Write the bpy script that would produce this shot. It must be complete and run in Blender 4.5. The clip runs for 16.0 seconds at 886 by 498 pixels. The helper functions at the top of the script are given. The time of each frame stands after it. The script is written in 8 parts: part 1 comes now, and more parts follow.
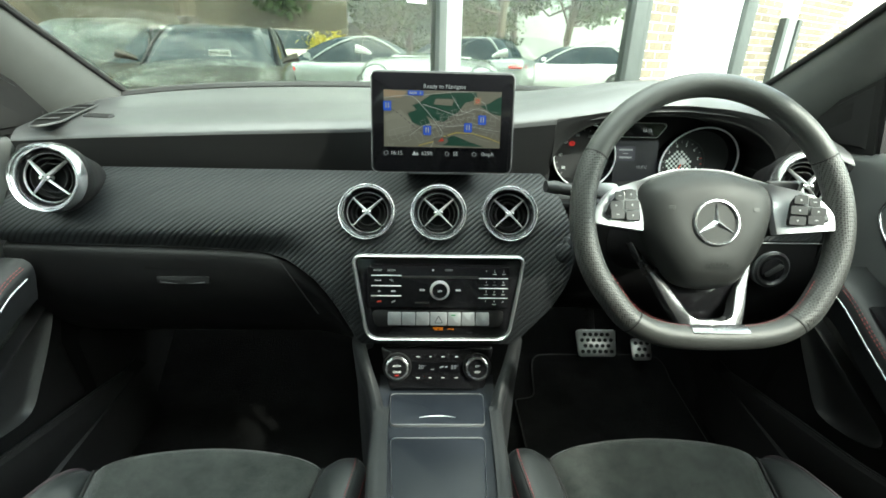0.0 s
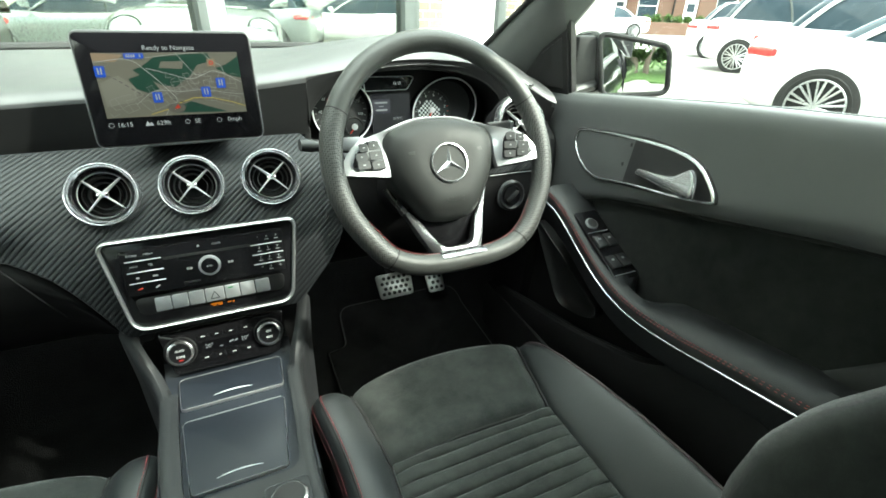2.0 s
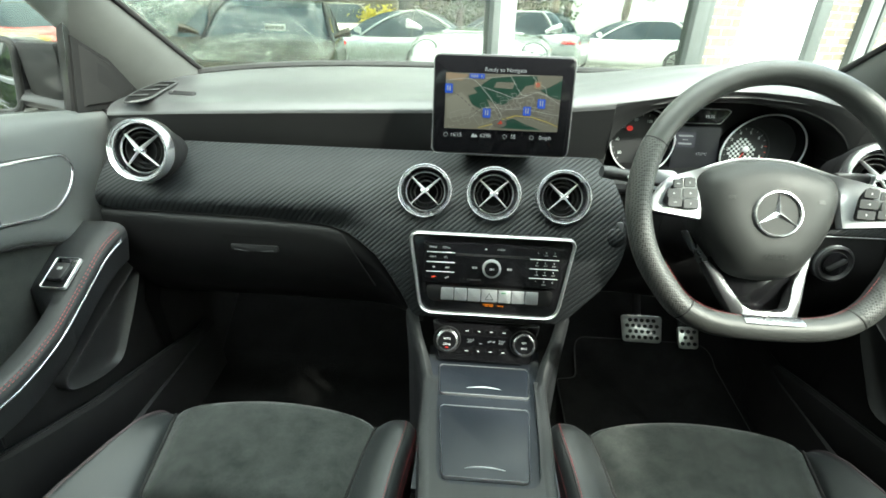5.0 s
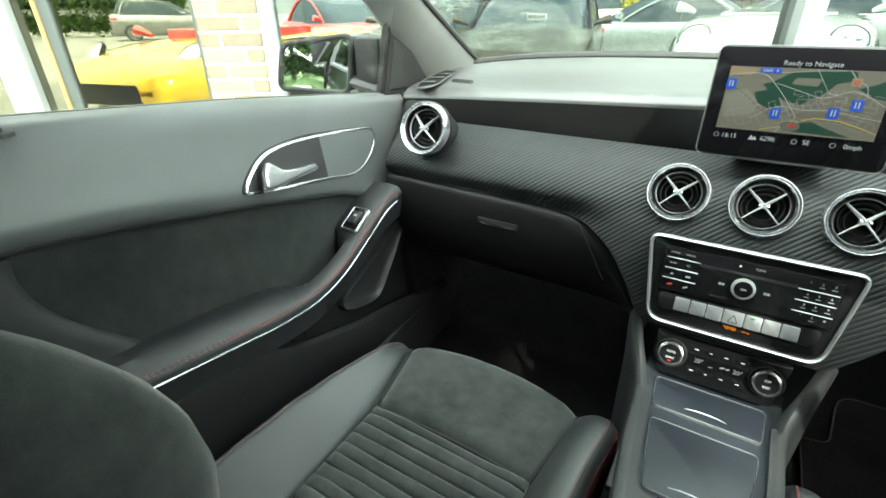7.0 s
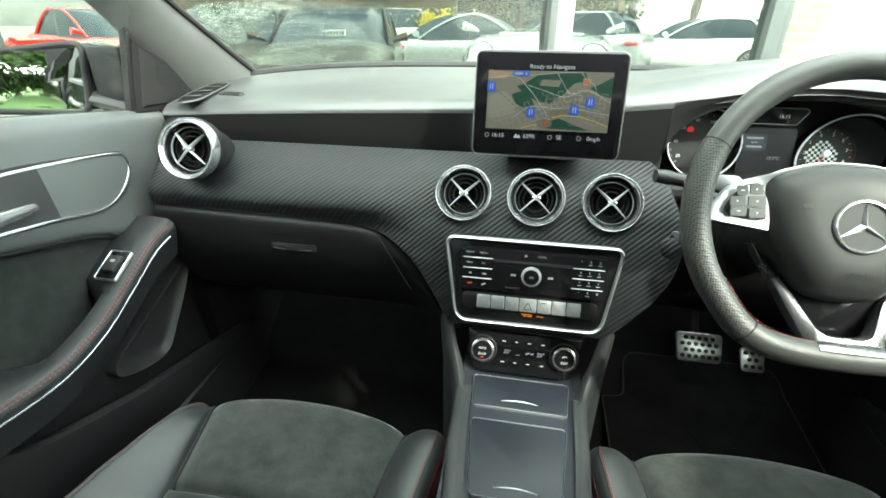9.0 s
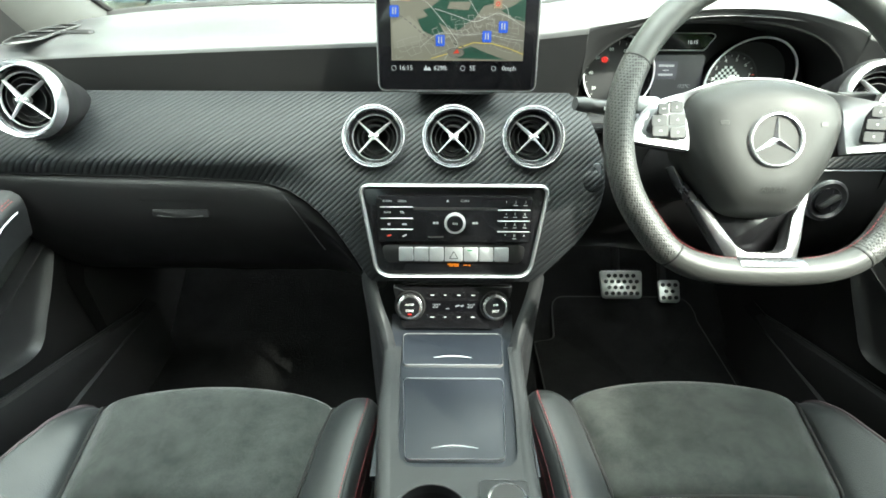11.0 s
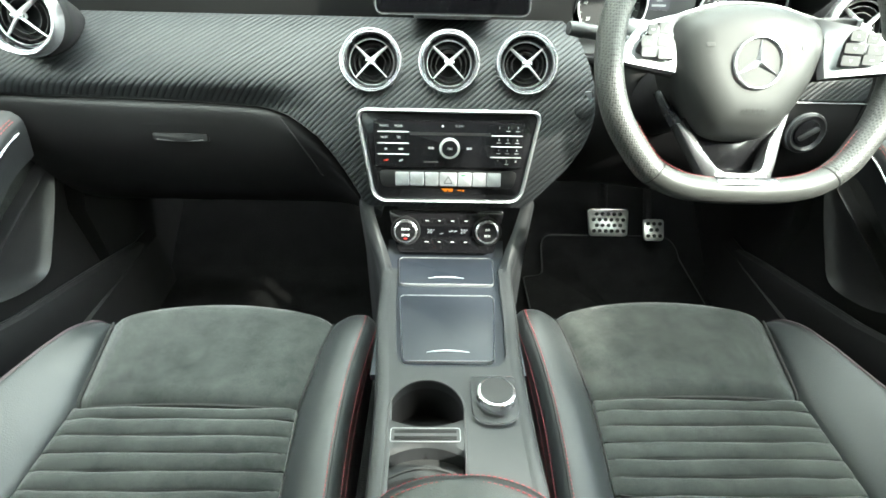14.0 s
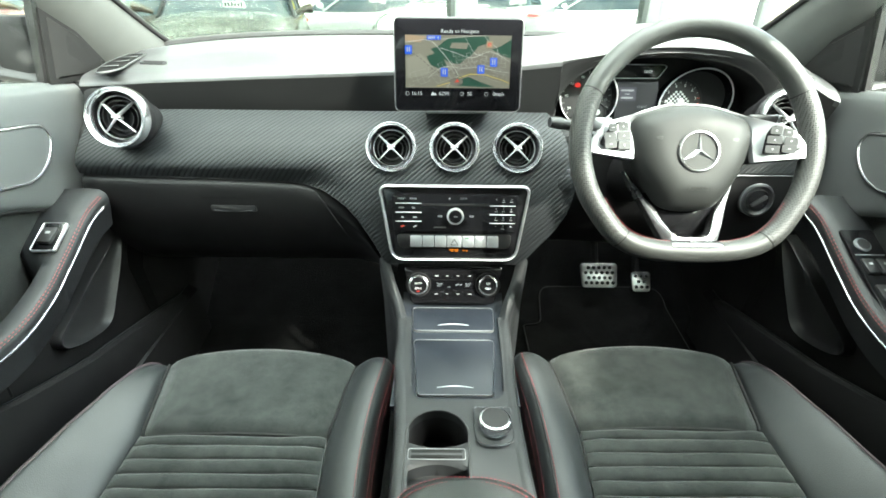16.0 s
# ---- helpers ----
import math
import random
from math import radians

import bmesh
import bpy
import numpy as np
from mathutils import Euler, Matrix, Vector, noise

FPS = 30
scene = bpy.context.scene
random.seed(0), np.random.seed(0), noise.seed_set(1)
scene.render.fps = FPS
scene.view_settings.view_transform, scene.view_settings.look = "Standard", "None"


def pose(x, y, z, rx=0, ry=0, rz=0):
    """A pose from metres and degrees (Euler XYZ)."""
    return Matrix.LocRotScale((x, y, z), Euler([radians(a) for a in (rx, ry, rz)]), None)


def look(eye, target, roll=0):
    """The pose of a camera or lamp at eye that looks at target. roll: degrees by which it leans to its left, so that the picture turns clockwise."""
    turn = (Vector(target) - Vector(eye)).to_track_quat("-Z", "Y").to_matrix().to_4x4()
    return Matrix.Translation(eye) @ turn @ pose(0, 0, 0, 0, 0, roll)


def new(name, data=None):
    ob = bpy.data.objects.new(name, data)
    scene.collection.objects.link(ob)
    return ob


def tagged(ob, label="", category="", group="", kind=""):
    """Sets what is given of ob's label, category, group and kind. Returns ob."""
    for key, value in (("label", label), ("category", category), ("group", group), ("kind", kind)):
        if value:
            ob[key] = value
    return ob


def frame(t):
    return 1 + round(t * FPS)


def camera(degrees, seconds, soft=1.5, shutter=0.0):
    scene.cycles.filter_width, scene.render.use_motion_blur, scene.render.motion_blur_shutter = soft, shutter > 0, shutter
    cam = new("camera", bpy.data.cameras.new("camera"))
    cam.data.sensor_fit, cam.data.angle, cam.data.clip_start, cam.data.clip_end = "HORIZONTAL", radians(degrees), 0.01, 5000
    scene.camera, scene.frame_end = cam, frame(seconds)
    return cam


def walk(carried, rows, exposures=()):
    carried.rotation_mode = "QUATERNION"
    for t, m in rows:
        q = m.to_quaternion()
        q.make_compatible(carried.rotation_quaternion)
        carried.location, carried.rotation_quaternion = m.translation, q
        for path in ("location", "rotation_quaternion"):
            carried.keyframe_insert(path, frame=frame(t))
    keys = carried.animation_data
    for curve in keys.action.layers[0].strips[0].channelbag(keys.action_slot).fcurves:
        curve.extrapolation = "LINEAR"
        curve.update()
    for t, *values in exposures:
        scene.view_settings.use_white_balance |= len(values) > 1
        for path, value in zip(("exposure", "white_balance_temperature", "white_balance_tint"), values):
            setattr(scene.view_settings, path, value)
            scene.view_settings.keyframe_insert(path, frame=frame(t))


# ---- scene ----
cam = camera(87.4, 16.0, soft=1.65)
PATH = [
    (0, (-0.021, -0.004, 1.106), (0.051, 1.837, 0.329), 1.5),
    (0.5, (0.001, -0.001, 1.1), (0.206, 1.805, 0.265), 1.7),
    (1, (0.034, -0.015, 1.104), (0.431, 1.733, 0.219), 1.3),
    (1.5, (0.054, -0.044, 1.115), (0.665, 1.627, 0.201), 1.4),
    (2, (0.058, -0.063, 1.12), (0.827, 1.537, 0.198), 1.8),
    (2.5, (0.059, -0.057, 1.117), (0.92, 1.5, 0.204), 2.1),
    (3, (0.04, -0.039, 1.117), (0.91, 1.518, 0.211), 2.2),
    (3.5, (0.015, -0.026, 1.117), (0.786, 1.593, 0.23), 2.2),
    (4, (-0.008, -0.021, 1.114), (0.553, 1.69, 0.244), 2.8),
    (4.5, (-0.029, -0.026, 1.115), (0.247, 1.759, 0.256), 2.9),
    (5, (-0.043, -0.033, 1.119), (-0.143, 1.767, 0.252), 1.7),
    (5.2, (-0.045, -0.037, 1.119), (-0.298, 1.743, 0.244), 1.1),
    (5.9, (-0.059, -0.056, 1.124), (-0.744, 1.64, 0.229), -0.18),
    (6.6, (-0.066, -0.075, 1.128), (-0.987, 1.477, 0.215), -0.65),
    (7.3, (-0.062, -0.073, 1.128), (-1.016, 1.427, 0.211), -0.7),
    (7.5, (-0.06, -0.065, 1.127), (-0.994, 1.451, 0.217), -0.6),
    (8, (-0.038, -0.027, 1.119), (-0.838, 1.57, 0.22), -0.6),
    (8.5, (-0.028, -0.011, 1.114), (-0.585, 1.698, 0.236), -0.1),
    (9, (-0.022, -0.002, 1.109), (-0.343, 1.775, 0.25), 0.5),
    (9.5, (-0.019, 0.011, 1.101), (-0.179, 1.81, 0.242), 0.8),
    (10.3, (-0.015, 0.029, 1.081), (-0.008, 1.837, 0.184), 0.84),
    (11.0, (-0.016, 0.043, 1.054), (-0.016, 1.797, 0.074), 0.34),
    (11.8, (-0.019, 0.055, 1.025), (-0.038, 1.748, -0.039), 0.2),
    (12, (-0.019, 0.059, 1.017), (-0.032, 1.742, -0.064), 0.3),
    (12.5, (-0.021, 0.063, 1.005), (-0.013, 1.724, -0.108), 0.6),
    (13, (-0.024, 0.043, 1.006), (-0.005, 1.69, -0.13), 0.9),
    (13.5, (-0.022, 0.017, 1.011), (0.007, 1.66, -0.129), 1.2),
    (14, (-0.021, -0.013, 1.025), (0.019, 1.64, -0.101), 1.5),
    (14.5, (-0.023, -0.041, 1.035), (0.021, 1.623, -0.074), 1.7),
    (15, (-0.026, -0.073, 1.053), (0.014, 1.607, -0.032), 1.6),
    (15.5, (-0.023, -0.102, 1.078), (-0.002, 1.613, 0.048), 1.1),
    (16, (-0.023, -0.125, 1.104), (-0.018, 1.639, 0.161), 0.6),
]
walk(cam, [(t, look(eye, target, roll)) for t, eye, target, roll in PATH], ((0, 2.34, 6400, -5), (1, 2.58, 6400, -5), (5, 2.68, 6400, -4), (7.5, 2.80, 6400, -4), (9.5, 2.70, 6400, -3), (12, 3.74, 6400, -2), (14.5, 3.82, 6400, -2), (16, 3.42, 6400, -2)))

# ---- world, sun and exposure ----
SUN_AZ, SUN_EL, CLOUD = 126.0, 39.0, 9.0
world = bpy.data.worlds.new("sky")
scene.world = world
world.use_nodes = True
wn = world.node_tree.nodes
sky = wn.new("ShaderNodeTexSky")
sky.sky_type, sky.sun_disc = "NISHITA", False
sky.sun_elevation, sky.sun_rotation = radians(SUN_EL), radians(SUN_AZ)
sky.dust_density, sky.ozone_density = 2.5, 1.0
wn["Background"].inputs["Strength"].default_value = 0.15
# broken bright cloud over the whole sky
wl = world.node_tree.links
tc = wn.new("ShaderNodeTexCoord")
cloud = wn.new("ShaderNodeTexNoise")
cloud.inputs["Scale"].default_value, cloud.inputs["Detail"].default_value, cloud.inputs["Roughness"].default_value = 2.2, 7.0, 0.6
wl.new(tc.outputs["Generated"], cloud.inputs["Vector"])
cover = wn.new("ShaderNodeValToRGB")
cover.color_ramp.elements[0].position, cover.color_ramp.elements[1].position = 0.36, 0.56
wl.new(cloud.outputs["Fac"], cover.inputs["Fac"])
veil = wn.new("ShaderNodeMix")
veil.data_type = "RGBA"
veil.inputs["B"].default_value = (CLOUD, CLOUD * 0.985, CLOUD * 0.95, 1)
wl.new(cover.outputs["Color"], veil.inputs["Factor"])
wl.new(sky.outputs["Color"], veil.inputs["A"])
# the veil is brighter overhead, and towards the sun
toward = wn.new("ShaderNodeVectorMath")
toward.operation = "DOT_PRODUCT"
toward.inputs[1].default_value = (math.sin(radians(SUN_AZ)) * math.cos(radians(SUN_EL)), math.cos(radians(SUN_AZ)) * math.cos(radians(SUN_EL)), math.sin(radians(SUN_EL)))
wl.new(tc.outputs["Generated"], toward.inputs[0])
gain = wn.new("ShaderNodeMapRange")
for key_, val_ in (("From Min", -1.0), ("From Max", 1.0), ("To Min", 0.32), ("To Max", 1.85)):
    gain.inputs[key_].default_value = val_
wl.new(toward.outputs["Value"], gain.inputs["Value"])
lit = wn.new("ShaderNodeVectorMath")
lit.operation = "SCALE"
wl.new(veil.outputs["Result"], lit.inputs[0])
height = wn.new("ShaderNodeSeparateXYZ")
wl.new(tc.outputs["Generated"], height.inputs[0])
dome = wn.new("ShaderNodeMapRange")
for key_, val_ in (("From Min", 0.0), ("From Max", 1.0), ("To Min", 0.72), ("To Max", 1.45)):
    dome.inputs[key_].default_value = val_
wl.new(height.outputs["Z"], dome.inputs["Value"])
both = wn.new("ShaderNodeMath")
both.operation = "MULTIPLY"
wl.new(gain.outputs["Result"], both.inputs[0])
wl.new(dome.outputs["Result"], both.inputs[1])
wl.new(both.outputs[0], lit.inputs["Scale"])
wl.new(lit.outputs["Vector"], wn["Background"].inputs["Color"])
sun = new("sun", bpy.data.lights.new("sun", "SUN"))
sun.data.energy, sun.data.angle, sun.data.color = 1.3, radians(2.5), (1.0, 0.95, 0.87)
sun_dir = Vector((math.sin(radians(SUN_AZ)) * math.cos(radians(SUN_EL)), math.cos(radians(SUN_AZ)) * math.cos(radians(SUN_EL)), math.sin(radians(SUN_EL))))
sun.matrix_world = look(sun_dir * 60, (0, 0, 0))


# ---- materials ----
class Nodes:
    """A short way to write node trees."""

    def __init__(self, name):
        self.m = bpy.data.materials.new(name)
        self.m.use_nodes = True
        self.t = self.m.node_tree
        self.b = self.t.nodes["Principled BSDF"]
        self.out = self.t.nodes["Material Output"]

    def put(self, kind, **sets):
        n = self.t.nodes.new("ShaderNode" + kind)
        for k, v in sets.items():
            n.inputs[k].default_value = v
        return n

    def tie(self, a, b):
        self.t.links.new(a, b)

    def coords(self, scale=1.0):
        c = self.put("TexCoord")
        mp = self.put("Mapping")
        mp.inputs["Scale"].default_value = (scale,) * 3 if not isinstance(scale, tuple) else scale
        self.tie(c.outputs["Object"], mp.inputs["Vector"])
        return mp.outputs["Vector"]

    def noise(self, scale, detail=3.0, rough=0.55, vec=None):
        n = self.put("TexNoise", Scale=scale, Detail=detail, Roughness=rough)
        self.tie(vec or self.coords(), n.inputs["Vector"])
        return n.outputs["Fac"]

    def ramp(self, fac, a, b, lo=0.3, hi=0.7):
        r = self.put("ValToRGB")
        r.color_ramp.elements[0].position, r.color_ramp.elements[1].position = lo, hi
        r.color_ramp.elements[0].color, r.color_ramp.elements[1].color = (*a, 1), (*b, 1)
        self.tie(fac, r.inputs["Fac"])
        return r.outputs["Color"]

    def math(self, op, a, b=0.0, c=None):
        n = self.put("Math")
        n.operation = op
        for i, v in enumerate((a, b, c)):
            if v is None:
                continue
            if isinstance(v, (int, float)):
                n.inputs[i].default_value = v
            else:
                self.tie(v, n.inputs[i])
        return n.outputs[0]

    def bump(self, height, strength=0.2, distance=0.001):
        n = self.put("Bump", Strength=strength, Distance=distance)
        self.tie(height, n.inputs["Height"])
        self.tie(n.outputs["Normal"], self.b.inputs["Normal"])


def surface(name, a, b=None, rough=0.5, metal=0.0, big=6.0, fine=900.0, bump=0.15, dist=0.0006, spec=0.5, rvar=0.1, sheen=0.0, coat=0.0):
    """A plain coated or moulded surface: two colours mixed by a large noise, fine grain as relief, uneven gloss."""
    s = Nodes(name)
    b = b or tuple(min(1, c * 1.25) for c in a)
    s.tie(s.ramp(s.noise(big, 4), a, b), s.b.inputs["Base Color"])
    s.b.inputs["Metallic"].default_value = metal
    s.b.inputs["Specular IOR Level"].default_value = spec
    s.tie(s.math("MULTIPLY_ADD", s.noise(big * 4.3, 5), rvar * 2, rough - rvar), s.b.inputs["Roughness"])
    if bump:
        s.bump(s.noise(fine, 2), bump, dist)
    if sheen:
        s.b.inputs["Sheen Weight"].default_value = sheen
        s.b.inputs["Sheen Roughness"].default_value = 0.45
    if coat:
        s.b.inputs["Coat Weight"].default_value = coat
        s.b.inputs["Coat Roughness"].default_value = 0.05
    return s.m


def glow(name, colour, strength):
    s = Nodes(name)
    s.b.inputs["Base Color"].default_value = (*(c * 0.06 for c in colour), 1)
    s.b.inputs["Emission Color"].default_value = (*colour, 1)
    s.b.inputs["Emission Strength"].default_value = strength
    s.b.inputs["Roughness"].default_value = 0.3
    return s.m


def leather_like(name, a, b, rough, cell=420.0, bump=0.25):
    s = Nodes(name)
    v = s.put("TexVoronoi", Scale=cell)
    v.feature = "DISTANCE_TO_EDGE"
    s.tie(s.coords(), v.inputs["Vector"])
    s.tie(s.ramp(s.noise(5, 4), a, b), s.b.inputs["Base Color"])
    s.tie(s.math("MULTIPLY_ADD", s.noise(30, 4), 0.2, rough - 0.1), s.b.inputs["Roughness"])
    s.b.inputs["Specular IOR Level"].default_value = 0.36
    h = s.math("MULTIPLY_ADD", v.outputs["Distance"], 1.5, s.math("MULTIPLY", s.noise(60, 3), 0.3))
    s.bump(h, bump, 0.0008)
    return s.m


def perforated(name, a, b):
    """Leather with rows of fine pin holes."""
    s = Nodes(name)
    v = s.put("TexVoronoi", Scale=340.0, Randomness=0.05)
    s.tie(s.coords(), v.inputs["Vector"])
    hole = s.put("MapRange")
    hole.inputs["From Min"].default_value, hole.inputs["From Max"].default_value = 0.32, 0.50
    s.tie(v.outputs["Distance"], hole.inputs["Value"])
    mix = s.put("Mix")
    mix.data_type = "RGBA"
    mix.inputs["A"].default_value = (0.006, 0.006, 0.006, 1)
    s.tie(hole.outputs["Result"], mix.inputs["Factor"])
    s.tie(s.ramp(s.noise(5, 4), a, b), mix.inputs["B"])
    s.tie(mix.outputs["Result"], s.b.inputs["Base Color"])
    s.b.inputs["Roughness"].default_value = 0.45
    s.bump(hole.outputs["Result"], 0.5, 0.0006)
    return s.m


def carbon_weave(name):
    """Film with the relief of a coarse twill: slanting ridges 13 mm apart along the dash, each a flight of short threads."""
    s = Nodes(name)
    sep = s.put("SeparateXYZ")
    s.tie(s.coords(), sep.inputs[0])
    p = 0.0026
    rise = s.math("ADD", sep.outputs["Z"], s.math("MULTIPLY", sep.outputs["Y"], 0.55))
    u, v = s.math("DIVIDE", sep.outputs["X"], p), s.math("DIVIDE", rise, p)
    # threads step the ridge: half of the slant is stepped, half is smooth
    step = s.math("SUBTRACT", s.math("MULTIPLY_ADD", s.math("FLOOR", u), 0.45, s.math("MULTIPLY", u, 0.55)), v)
    phase = s.math("FRACT", s.math("DIVIDE", step, 4.0))
    tri = s.math("MULTIPLY", s.math("PINGPONG", phase, 0.5), 2.0)
    ridge = s.math("SMOOTH_MIN", s.math("MULTIPLY", tri, 1.7), 1.0, 0.5)
    var = s.noise(14, 3)
    tone = s.math("MULTIPLY_ADD", ridge, 0.0175, 0.0008)
    tone = s.math("MULTIPLY", tone, s.math("MULTIPLY_ADD", var, 0.5, 0.75))
    rgb = s.put("CombineColor")
    for i, g in enumerate((0.88, 1.0, 1.12)):
        s.tie(s.math("MULTIPLY", tone, g), rgb.inputs[i])
    s.tie(rgb.outputs[0], s.b.inputs["Base Color"])
    s.tie(s.math("MULTIPLY_ADD", ridge, -0.20, 0.64), s.b.inputs["Roughness"])
    s.b.inputs["Specular IOR Level"].default_value = 0.32
    thread = s.math("PINGPONG", u, 0.5)
    s.bump(s.math("MULTIPLY_ADD", thread, 0.25, ridge), 0.8, 0.0011)
    return s.m


def glass_pane(name, tint=(1, 1, 1), gloss=1.0):
    s = Nodes(name)
    s.t.nodes.remove(s.b)
    tr = s.put("BsdfTransparent", Color=(*tint, 1))
    gl = s.put("BsdfGlossy", Roughness=0.0)
    fr = s.put("LayerWeight", Blend=0.5)
    mx = s.put("MixShader")
    edge = s.math("POWER", fr.outputs["Facing"], 5.0)
    s.tie(s.math("MULTIPLY", s.math("MULTIPLY_ADD", edge, 0.9, 0.035), gloss), mx.inputs[0])
    s.tie(tr.outputs[0], mx.inputs[1])
    s.tie(gl.outputs[0], mx.inputs[2])
    s.tie(mx.outputs[0], s.out.inputs["Surface"])
    return s.m


def crumpled_film(name):
    """Clear film: mostly see-through, with a creased gloss and glints painted white."""
    s = Nodes(name)
    s.t.nodes.remove(s.b)
    tr = s.put("BsdfTransparent", Color=(0.88, 0.89, 0.87, 1))
    gl = s.put("BsdfGlossy", Roughness=0.11)
    v = s.put("TexVoronoi", Scale=9.0)
    v.feature = "DISTANCE_TO_EDGE"
    warp = s.put("TexNoise", Scale=5.0, Detail=4.0)
    s.tie(s.coords(), warp.inputs["Vector"])
    s.tie(warp.outputs["Color"], v.inputs["Vector"])
    bp = s.put("Bump", Strength=1.0, Distance=0.08)
    s.tie(s.math("ADD", v.outputs["Distance"], s.math("MULTIPLY", s.noise(22, 5, 0.6), 0.35)), bp.inputs["Height"])
    s.tie(bp.outputs["Normal"], gl.inputs["Normal"])
    mx = s.put("MixShader", Fac=0.13)
    s.tie(tr.outputs[0], mx.inputs[1])
    s.tie(gl.outputs[0], mx.inputs[2])
    # sharp creases turn white
    # opaque white along sharp creases paints the streaks of their highlights
    crease_glint = s.math("MULTIPLY", s.ramp(v.outputs["Distance"], (0.75, 0.75, 0.75), (0.0, 0.0, 0.0), 0.004, 0.035), s.ramp(s.noise(3, 3), (0, 0, 0), (1, 1, 1), 0.40, 0.62))
    white = s.put("BsdfDiffuse", Color=(0.72, 0.73, 0.72, 1))
    mw = s.put("MixShader")
    s.tie(crease_glint, mw.inputs[0])
    s.tie(mx.outputs[0], mw.inputs[1])
    s.tie(white.outputs[0], mw.inputs[2])
    s.tie(mw.outputs[0], s.out.inputs["Surface"])
    return s.m


def brickwork(name, brick, mortar, scale=1.0):
    s = Nodes(name)
    s.tie(s.ramp(s.noise(7, 5), brick, tuple(min(1, c * 1.35) for c in brick)), s.b.inputs["Base Color"])
    info = s.put("ObjectInfo")
    hs = s.put("HueSaturation")
    s.tie(s.ramp(s.noise(30, 5), brick, tuple(min(1, c * 1.3) for c in brick)), hs.inputs["Color"])
    s.tie(s.math("MULTIPLY_ADD", info.outputs["Random"], 0.5, 0.75), hs.inputs["Value"])
    s.tie(hs.outputs[0], s.b.inputs["Base Color"])
    s.b.inputs["Roughness"].default_value = 0.9
    s.bump(s.noise(160, 5), 0.5, 0.003)
    return s.m


M = {}
M["soft_black"] = surface("soft_black_dash", (0.016, 0.017, 0.0175), (0.023, 0.024, 0.0245), rough=0.47, fine=1500, bump=0.25, dist=0.0005, spec=0.65)
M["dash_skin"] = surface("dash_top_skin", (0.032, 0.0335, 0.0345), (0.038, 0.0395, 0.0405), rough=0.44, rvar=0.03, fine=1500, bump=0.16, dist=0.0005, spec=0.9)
M["door_skin"] = surface("door_top_skin", (0.066, 0.0705, 0.070), (0.080, 0.085, 0.0845), rough=0.43, rvar=0.05, fine=1500, bump=0.22, dist=0.0005, spec=0.8)
# a darker copy of the dash skin, for the shade on the upright face
M["shaded_face"] = surface("shaded_face_skin", (0.009, 0.0094, 0.0096), (0.012, 0.0124, 0.0126), rough=0.5, fine=1500, bump=0.2, dist=0.0005, spec=0.35)
M["black_plastic"] = surface("black_plastic", (0.018, 0.018, 0.019), (0.026, 0.026, 0.027), rough=0.42, fine=1200, bump=0.12, spec=0.38)
M["hard_black"] = surface("hard_black_plastic", (0.008, 0.008, 0.0085), (0.012, 0.012, 0.0125), rough=0.5, fine=900, bump=0.12, spec=0.28)
M["gloss_black"] = surface("gloss_black", (0.006, 0.006, 0.007), (0.010, 0.010, 0.011), rough=0.14, rvar=0.05, bump=0.02)
M["screen_black"] = surface("screen_black_glass", (0.004, 0.004, 0.005), (0.006, 0.006, 0.007), rough=0.09, rvar=0.04, bump=0)
M["key_grey"] = surface("grey_key_caps", (0.028, 0.029, 0.030), (0.036, 0.037, 0.038), rough=0.45, metal=0.0, bump=0.05, spec=0.35)
M["leather"] = leather_like("black_leather", (0.021, 0.0235, 0.0243), (0.028, 0.0305, 0.0313), 0.39)
M["wheel_leather"] = leather_like("wheel_leather", (0.038, 0.040, 0.038), (0.052, 0.054, 0.052), 0.40, cell=700)
M["wheel_perforated"] = perforated("wheel_perforated_leather", (0.046, 0.048, 0.046), (0.058, 0.060, 0.057))
M["airbag"] = surface("airbag_cover", (0.020, 0.0212, 0.0205), (0.026, 0.0272, 0.0264), rough=0.50, fine=1400, bump=0.25, spec=0.26)
M["carbon"] = carbon_weave("carbon_weave")
M["chrome"] = surface("bright_chrome", (0.64, 0.65, 0.67), (0.70, 0.71, 0.73), rough=0.22, rvar=0.05, metal=0.94, bump=0.0)
M["satin"] = surface("satin_silver", (0.66, 0.67, 0.68), (0.74, 0.75, 0.76), rough=0.36, rvar=0.06, metal=0.7, fine=1500, bump=0.05)
M["spoke_metal"] = surface("polished_spoke_silver", (0.22, 0.225, 0.23), (0.27, 0.275, 0.28), rough=0.26, rvar=0.06, metal=0.92, fine=1500, bump=0.04)
M["wheel_silver"] = surface("satin_wheel_silver", (0.34, 0.35, 0.36), (0.39, 0.40, 0.41), rough=0.34, rvar=0.06, metal=0.5, fine=1500, bump=0.04)
M["lever_silver"] = surface("polished_lever_silver", (0.62, 0.63, 0.64), (0.68, 0.69, 0.70), rough=0.24, rvar=0.05, metal=0.92, bump=0.0)
M["surround_silver"] = surface("satin_surround_silver", (0.50, 0.51, 0.52), (0.57, 0.58, 0.59), rough=0.33, rvar=0.05, metal=0.85, fine=1500, bump=0.04)
M["silver_button"] = surface("silver_button_paint", (0.32, 0.33, 0.34), (0.38, 0.39, 0.40), rough=0.36, metal=0.6, bump=0.05)
M["console_lid"] = surface("dark_satin_lid", (0.013, 0.016, 0.022), (0.019, 0.022, 0.029), rough=0.42, metal=0.0, fine=500, bump=0.04, spec=0.25)
